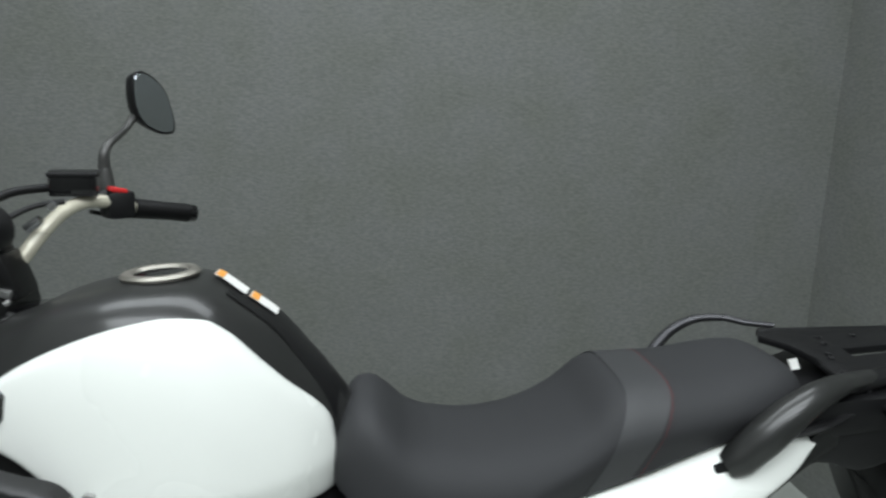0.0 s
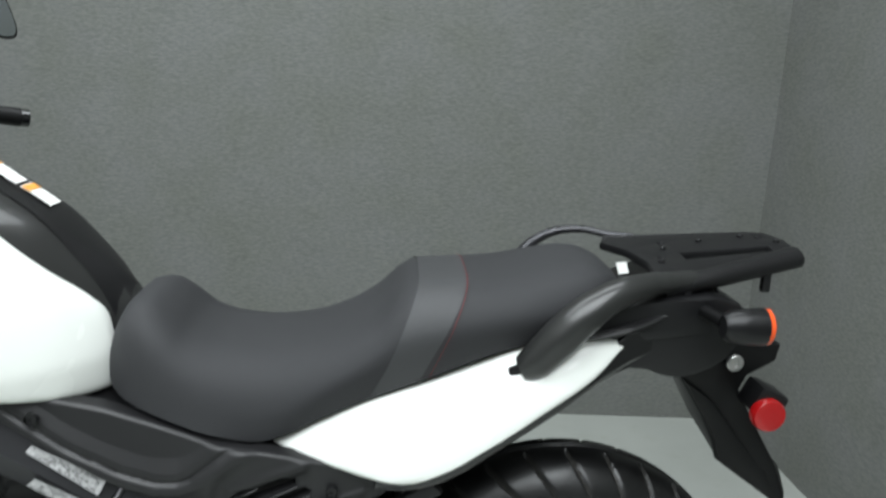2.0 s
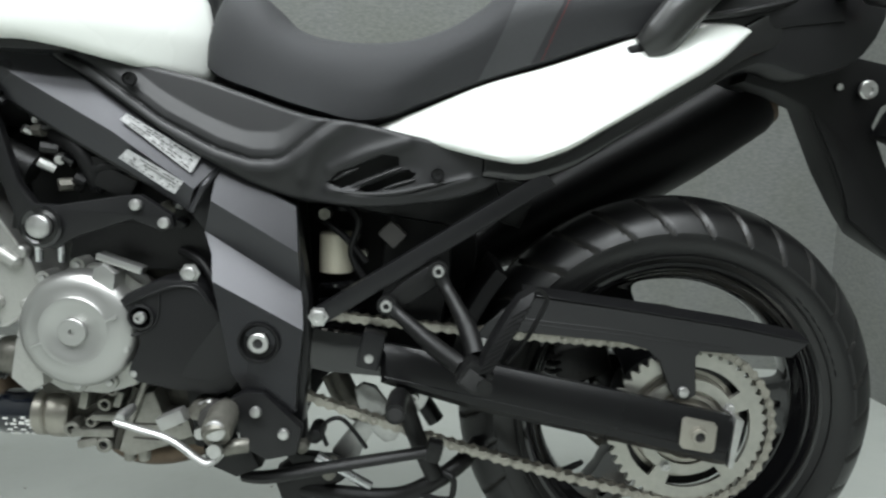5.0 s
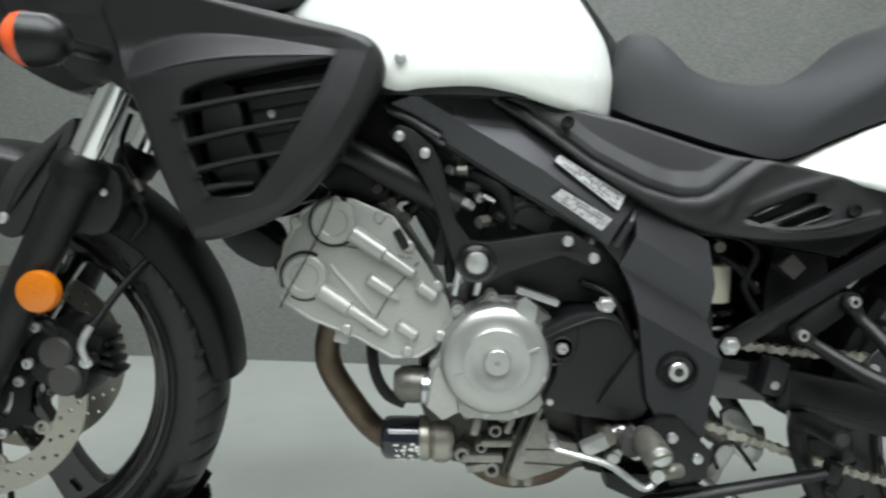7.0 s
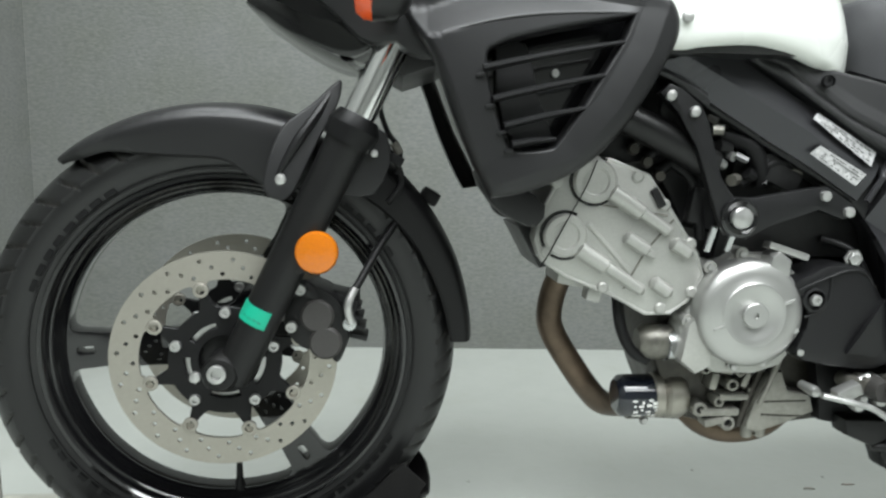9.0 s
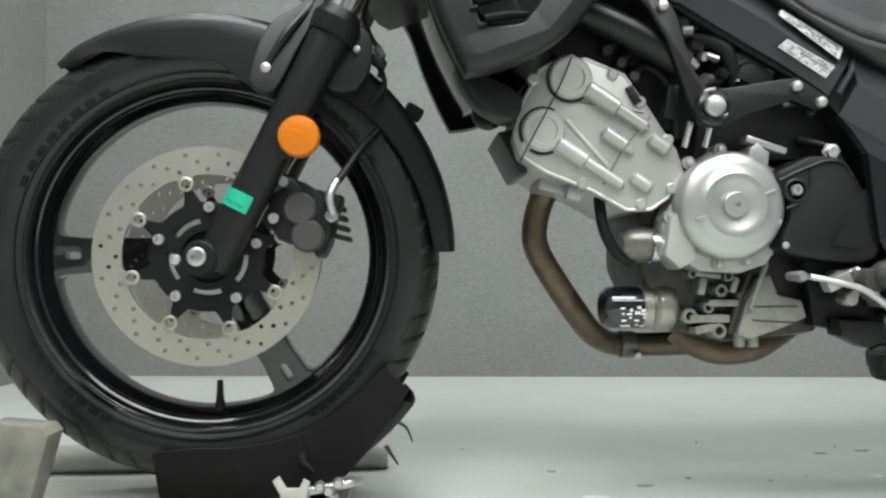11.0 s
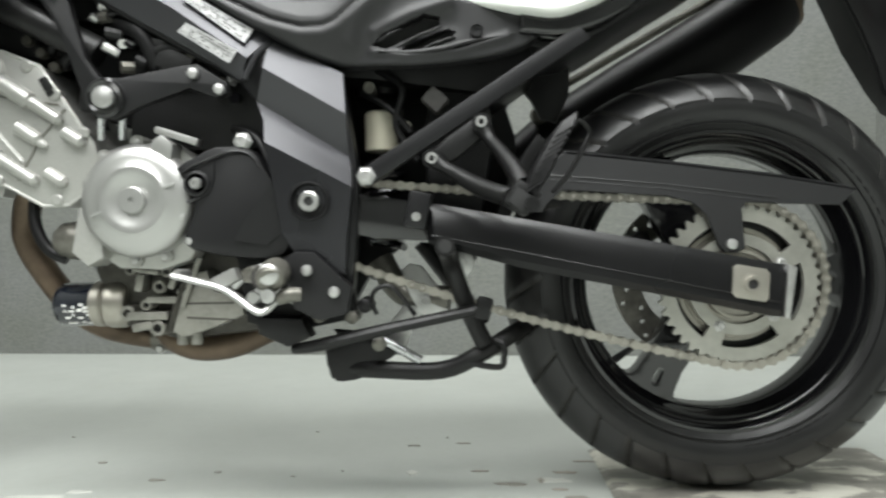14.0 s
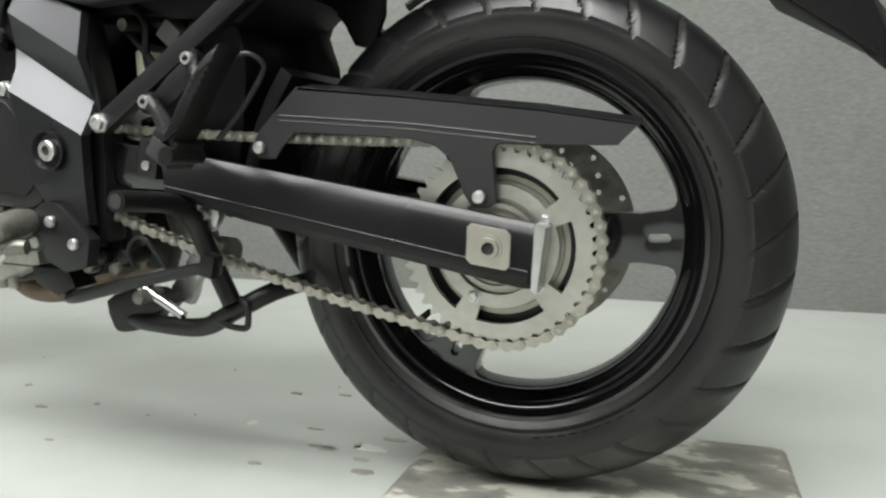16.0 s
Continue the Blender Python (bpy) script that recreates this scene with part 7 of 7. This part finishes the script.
# Two dark sheets added to darken the open gap between tail and tyre.
part("tyre_gap_fill", plate([(-0.50, 0.64), (-0.47, 0.50), (-0.38, 0.42), (-0.322, 0.43), (-0.296, 0.50), (-0.292, 0.555), (-0.306, 0.60), (-0.290, 0.622), (-0.262, 0.634), (-0.20, 0.665), (-0.25, 0.70), (-0.45, 0.70)], 0.085, 0.12, bevel=0.008, k=2), RUBBERSIDE, bike, "dark sheet added to fill the gap above the rear tyre")
part("tail_gap_fill", plate([(-0.330, 0.700), (-0.322, 0.638), (-0.280, 0.628), (-0.266, 0.610), (-0.252, 0.582), (-0.226, 0.575), (-0.205, 0.620), (-0.203, 0.664), (-0.160, 0.690), (-0.172, 0.735)], 0.082, 0.096, bevel=0.004), RUBBERSIDE, bike, "dark sheet added to fill the gap under the tail")
part("rear_caliper", block((-0.115, 0.10, 0.36), (0.09, 0.05, 0.06), (0, -15, 0), 0.012), CASTBLACK, bike, "black rear brake caliper")
for q in range(3):
    part("brake_line", sweep([(-0.13, 0.09, 0.38 - 0.012 * q), (-0.17, 0.07, 0.37 - 0.012 * q), (-0.20, 0.07, 0.38)], 0.004, 8), RUBBERSIDE, bike)

# ---- handlebar ----
bar = part("handlebar", sweep([(-1.165, 0.115, 1.050), (-1.152, 0.130, 1.075), (-1.118, 0.175, 1.130), (-1.091, 0.215, 1.149), (-1.062, 0.25, 1.146), (-1.030, 0.29, 1.130), (-0.985, 0.335, 1.119)], 0.0115, 16), BARWHITE, bike, "cream coated handlebar")
part("grip", sweep([(-1.036, 0.288, 1.130), (-0.99, 0.33, 1.120), (-0.962, 0.358, 1.113)], (0.018, 0.0165, 0.0175), 18), RUBBERSIDE, bar, "ribbed black rubber grip")
part("bar_end", sweep([(-0.963, 0.357, 1.1132), (-0.952, 0.368, 1.111)], 0.0165, 18, k=0), GLOSS, bar)
part("switch_box", block((-1.055, 0.268, 1.140), (0.05, 0.045, 0.05), (0, 0, 42), 0.012), PLASTIC, bar)
part("kill_switch", block((-1.050, 0.255, 1.166), (0.032, 0.014, 0.009), (0, 12, 38), 0.004), REDPLASTIC, bar, "red kill switch")
part("brake_lever", sweep([(-1.10, 0.27, 1.125), (-1.065, 0.31, 1.112), (-1.00, 0.36, 1.110)], 0.007, 10, flat=0.6), CASTBLACK, bar)
part("lever_perch", sweep([(-1.142, 0.128, 1.118), (-1.122, 0.128, 1.134)], (0.009, 0.007), 12, k=0), STEEL, bar, "bright cable joint on the handlebar")
part("perch_bolt", sweep([(-1.110, 0.135, 1.150), (-1.102, 0.135, 1.158)], 0.006, 10, k=0), STEEL, bar)
part("control_cable", sweep([(-1.098, 0.16, 1.158), (-1.140, 0.13, 1.150), (-1.180, 0.09, 1.120), (-1.200, 0.05, 1.085)], 0.0045, 8), RUBBERSIDE, bar)
res = part("fluid_reservoir", block((-1.103, 0.215, 1.178), (0.072, 0.05, 0.034), (0, 0, 15), 0.005), GLOSS, bike, "black brake fluid reservoir")
part("reservoir_lid", block((-1.103, 0.215, 1.197), (0.076, 0.054, 0.008), (0, 0, 15), 0.003), PLASTIC, res)
part("master_cylinder", sweep([(-1.09, 0.24, 1.155), (-1.06, 0.26, 1.153)], 0.013, 12, k=0), CASTBLACK, res)
part("clutch_cable", sweep([(-1.135, 0.19, 1.175), (-1.175, 0.15, 1.170), (-1.205, 0.09, 1.145), (-1.215, 0.02, 1.115)], 0.007, 10), RUBBERSIDE, bike)
clamp = part("bar_clamp", join(block((-1.165, 0.10, 1.050), (0.05, 0.07, 0.075), (0, -20, 0), 0.012), block((-1.200, 0.09, 0.995), (0.11, 0.16, 0.06), (0, -10, 0), 0.012), block((-1.205, 0.09, 1.100), (0.055, 0.12, 0.085), (0, -28, 0), 0.018)), CASTBLACK, bike, "black handlebar clamp and dash back")
part("dash_pod", lathe([(0.0, -0.02), (0.034, -0.02), (0.040, -0.008), (0.040, 0.012), (0.030, 0.024), (0.0, 0.026)], (-1.180, 0.075, 1.125), 24), PLASTIC, clamp)
piece("bolt", BOLT_M, clamp, pose(-1.150, 0.062, 1.020, -50))
piece("bolt", BOLT_M, clamp, pose(-1.168, 0.055, 1.010, -50))
part("clamp_spacer", block((-1.158, 0.062, 1.035), (0.035, 0.012, 0.012), (0, 10, 0), 0.003), DULLZINC, clamp)
part("ignition_switch", block((-1.170, 0.06, 1.162), (0.02, 0.02, 0.014), (0, 0, 0), 0.004), REDPLASTIC, clamp, "red switch button")
part("stem_top", block((-1.120, 0.04, 0.995), (0.13, 0.14, 0.04), (0, -8, 0), 0.015), GLOSS, clamp)
MIRROR = [(-1.0, 0.52), (-0.65, 0.84), (-0.04, 0.83), (0.58, 0.55), (0.93, -0.07), (1.03, -0.46), (0.88, -0.75), (0.32, -0.90), (-0.39, -0.86), (-0.82, -0.61), (-1.0, -0.19)]


def mirror_ring(dx, w):
    """The mirror's rounded outline, drawn in by w and set back by dx."""
    return [Vector((-1.046 + dx + w * q.x * 0.48, 0.455 - dx * 0.4 + w * q.x * 0.54, 1.312 + w * 1.02 * q.y - 0.25 * w * q.x)) for q in curve_loop([(a, b, 0) for a, b in MIRROR], 4)]


mir = part("mirror", loft([mirror_ring(dx, w) for dx, w in ((-0.030, 0.018), (-0.024, 0.038), (-0.012, 0.053), (0.003, 0.0595), (0.007, 0.0585))]), PLASTIC, bike, "black rounded rear-view mirror")
part("mirror_glass", loft([mirror_ring(0.0068, 0.0545), mirror_ring(0.0078, 0.0540)]), MIRRORGLASS, mir, "dark tinted mirror glass")
part("mirror_arm", sweep([(-1.093, 0.33, 1.150), (-1.096, 0.33, 1.193), (-1.092, 0.335, 1.232), (-1.080, 0.40, 1.262), (-1.074, 0.44, 1.287)], (0.011, 0.011, 0.008, 0.0065, 0.008), 12), ARMGREY, mir)
part("stem_sleeve", sweep([(-1.093, 0.33, 1.146), (-1.0945, 0.33, 1.172), (-1.0955, 0.33, 1.196)], (0.015, 0.014, 0.011), 14), ARMGREY, mir)

# ---- wheel chock under the front wheel ----
chock = tagged(new("wheel_chock"), "welded wheel chock of chipped white pipe with a black cradle", "wheel chock")


def pipe(y, z, x0, x1, r=0.024):
    return part("pipe", lathe([(r - 0.004, x0 + 0.002), (r - 0.004, x0), (r, x0), (r, x1), (r - 0.004, x1), (r - 0.004, x1 - 0.01), (0, x1 - 0.01)], (0, y, z), 24, "x"), PIPE, chock, "chipped white steel pipe")


pipe(0.20, 0.024, -2.15, -1.318)
pipe(-0.140, 0.026, -2.15, -1.318)
def cradle_part(outline, name, label):
    """Half of the cradle: a cheek on each side of the tyre."""
    for y in (-0.084, 0.080):
        part(name, plate(outline, y, y + 0.004, bevel=0.001, seg=1), CRADLE, chock, label)
CRADLE = material("scuffed_black_rubber_sheet", (0.0042, 0.0038, 0.0038), 0.55, grain=90, vary=0.5, bump=0.35, blotch=14, spec=0.2)
cradle_part([(-1.639, 0.103), (-1.590, 0.108), (-1.534, 0.108), (-1.480, 0.114), (-1.431, 0.127), (-1.420, 0.090), (-1.388, 0.062), (-1.398, 0.040), (-1.470, 0.036), (-1.560, 0.033), (-1.628, 0.038)], "cradle_cheek", "scuffed black cheek of the wheel cradle")
cradle_part([(-1.431, 0.128), (-1.395, 0.148), (-1.358, 0.177), (-1.326, 0.209), (-1.312, 0.220), (-1.300, 0.206), (-1.279, 0.187), (-1.300, 0.152), (-1.325, 0.119), (-1.345, 0.092), (-1.369, 0.066), (-1.388, 0.061), (-1.419, 0.089)], "rear_cheek", "scuffed black rear cheek of the cradle")
floor_rings = []
for i in range(25):
    a = radians(-103 + 66 * i / 24)
    floor_rings.append([Vector((FX + 0.010 + r * math.cos(a), y, FZ - 0.006 + r * math.sin(a))) for y, r in ((-0.081, 0.330), (-0.055, 0.344), (0.0, 0.348), (0.055, 0.344), (0.081, 0.330), (0.081, 0.334), (0.055, 0.348), (0.0, 0.352), (-0.055, 0.348), (-0.081, 0.334))])
part("cradle_floor", loft(floor_rings), CRADLE, chock)
for tx, tz, ta in ((-1.292, 0.140, 35), (-1.312, 0.108, 55), (-1.430, 0.100, 80)):
    part("torn_strip", sweep([(tx, -0.083, tz), (tx + 0.012 * math.cos(radians(ta)), -0.087, tz - 0.012 * math.sin(radians(ta))), (tx + 0.018, -0.088, tz - 0.026)], (0.006, 0.004, 0.0015), 8, flat=0.35), CASTBLACK, chock)
part("cross_bar", block((-1.42, 0.030, 0.018), (0.05, 0.34, 0.012), bevel=0.003), CASTBLACK, chock)
cl = part("clamp", join(plate([(-1.446, 0.030), (-1.446, 0.066), (-1.456, 0.084), (-1.448, 0.090), (-1.438, 0.074), (-1.422, 0.074), (-1.416, 0.086), (-1.408, 0.082), (-1.412, 0.064), (-1.412, 0.030)], -0.166, -0.158, bevel=0.002),
                        plate([(-1.446, 0.030), (-1.446, 0.064), (-1.412, 0.064), (-1.412, 0.030)], -0.140, -0.132, bevel=0.002)), PIPE, chock, "white clamp with plated bolts")
for x, z in ((-1.396, 0.074), (-1.384, 0.068), (-1.372, 0.078), (-1.378, 0.058)):
    part("clamp_bolt", lathe([(0.0065, 0.0), (0.0075, -0.006), (0.005, -0.012), (0, -0.012)], (x, -0.150, z), 12), DULLZINC, cl)
part("clamp_rod", sweep([(-1.41, -0.148, 0.066), (-1.36, -0.145, 0.074), (-1.345, -0.120, 0.070)], 0.006, 10), DULLZINC, cl)
part("end_bracket", plate([(-1.79, 0.055), (-1.79, 0.172), (-1.728, 0.166), (-1.720, 0.156), (-1.726, 0.134), (-1.735, 0.100), (-1.748, 0.055)], -0.205, -0.165, bevel=0.004), BRACKET, chock, "grime-stained steel end bracket")
part("base_board", block((-1.62, -0.01, 0.010), (0.50, 0.20, 0.016), bevel=0.003), PIPE, chock)
part("tow_arm", sweep([(-1.90, -0.06, 0.03), (-1.915, -0.04, 0.14), (-1.93, -0.02, 0.30)], 0.010, 14), PIPE, chock)
part("front_stop", plate([(-1.905, 0.42), (-1.885, 0.42), (-1.875, 0.36), (-1.880, 0.31), (-1.905, 0.31)], -0.06, 0.06, bevel=0.004), RUBBERSIDE, chock)

# ---- floor plate under the rear wheel ----
bm = bmesh.new()
lo = [bm.verts.new(q) for q in ((-0.16, -0.34, 0.002), (0.338, -0.34, 0.002), (0.330, 0.215, 0.002), (-0.16, 0.215, 0.002))]
hi = [bm.verts.new(q) for q in ((-0.15, -0.34, 0.0072), (0.332, -0.34, 0.0072), (0.322, 0.208, 0.0072), (-0.15, 0.208, 0.0072))]
bm.faces.new(lo)
bm.faces.new(hi)
for i in range(4):
    bm.faces.new((lo[i], lo[(i + 1) % 4], hi[(i + 1) % 4], hi[i]))
tagged(part("floor_plate", bm, PLATE, smooth=False), "worn steel plate with flaking paint under the rear wheel", "floor plate")


# ---- chips and oil spots on the floor ----
def spots(name, places, mat, label, seed):
    """Thin uneven patches that lie on the floor, as one scatter."""
    rnd = random.Random(seed)
    bm = bmesh.new()
    for x, y, rx, ry in places:
        n = 14
        top, foot = [], []
        for q in range(n):
            a = 2 * math.pi * q / n
            k2 = 1 + rnd.uniform(-0.3, 0.3)
            top.append(bm.verts.new((x + rx * k2 * math.cos(a) * 0.9, y + ry * k2 * math.sin(a) * 0.9, 0.0016)))
            foot.append(bm.verts.new((x + rx * k2 * math.cos(a), y + ry * k2 * math.sin(a), 0.0002)))
        bm.faces.new(top)
        for q in range(n):
            bm.faces.new((foot[q], foot[(q + 1) % n], top[(q + 1) % n], top[q]))
    return tagged(part(name, bm, mat), label, "floor marks", kind="stuff")


rnd = random.Random(11)
SPOT = material("dried_oil_spot", (0.24, 0.23, 0.20), 0.35, grain=80, vary=0.4, bump=0.1)
CHIP = material("bare_paint_chip", (0.53, 0.54, 0.50), 0.5, grain=60, vary=0.1, bump=0.1)
dark = [(-0.212, -0.016, 0.018, 0.010), (-0.300, 0.041, 0.014, 0.005), (-0.80, 0.105, 0.006, 0.005), (-1.027, 0.157, 0.008, 0.006), (-0.478, 0.253, 0.012, 0.005), (-0.309, 0.046, 0.022, 0.006), (-0.74, -0.05, 0.008, 0.003), (-0.891, 0.065, 0.016, 0.006)]
dark += [(rnd.uniform(-1.3, 0.1), rnd.uniform(-0.45, 0.5), rnd.uniform(0.0015, 0.0035), rnd.uniform(0.001, 0.0025)) for _ in range(8)]
spots("oil_spots", dark, SPOT, "small dark oil spots and grit on the floor", 4)
STAIN = material("faint_brown_floor_stain", (0.30, 0.275, 0.235), 0.42, grain=60, vary=0.25, bump=0.05)
stain = [(-0.216, 0.099, 0.020, 0.006), (-0.235, 0.02, 0.012, 0.005), (-0.355, 0.106, 0.014, 0.003), (-0.18, 0.156, 0.02, 0.004), (-0.386, 0.267, 0.012, 0.004), (-0.376, -0.032, 0.010, 0.005), (-0.26, 0.06, 0.006, 0.012)]
spots("floor_stains", stain, STAIN, "faint brown stains on the painted floor", 9)
pale = [(-1.159, -0.007, 0.032, 0.010), (-0.986, 0.011, 0.020, 0.008), (-1.04, -0.01, 0.05, 0.006), (-0.47, 0.10, 0.010, 0.012), (-0.24, 0.06, 0.025, 0.012)]
spots("paint_chips", pale, CHIP, "pale patches of bare chipped floor paint", 5)
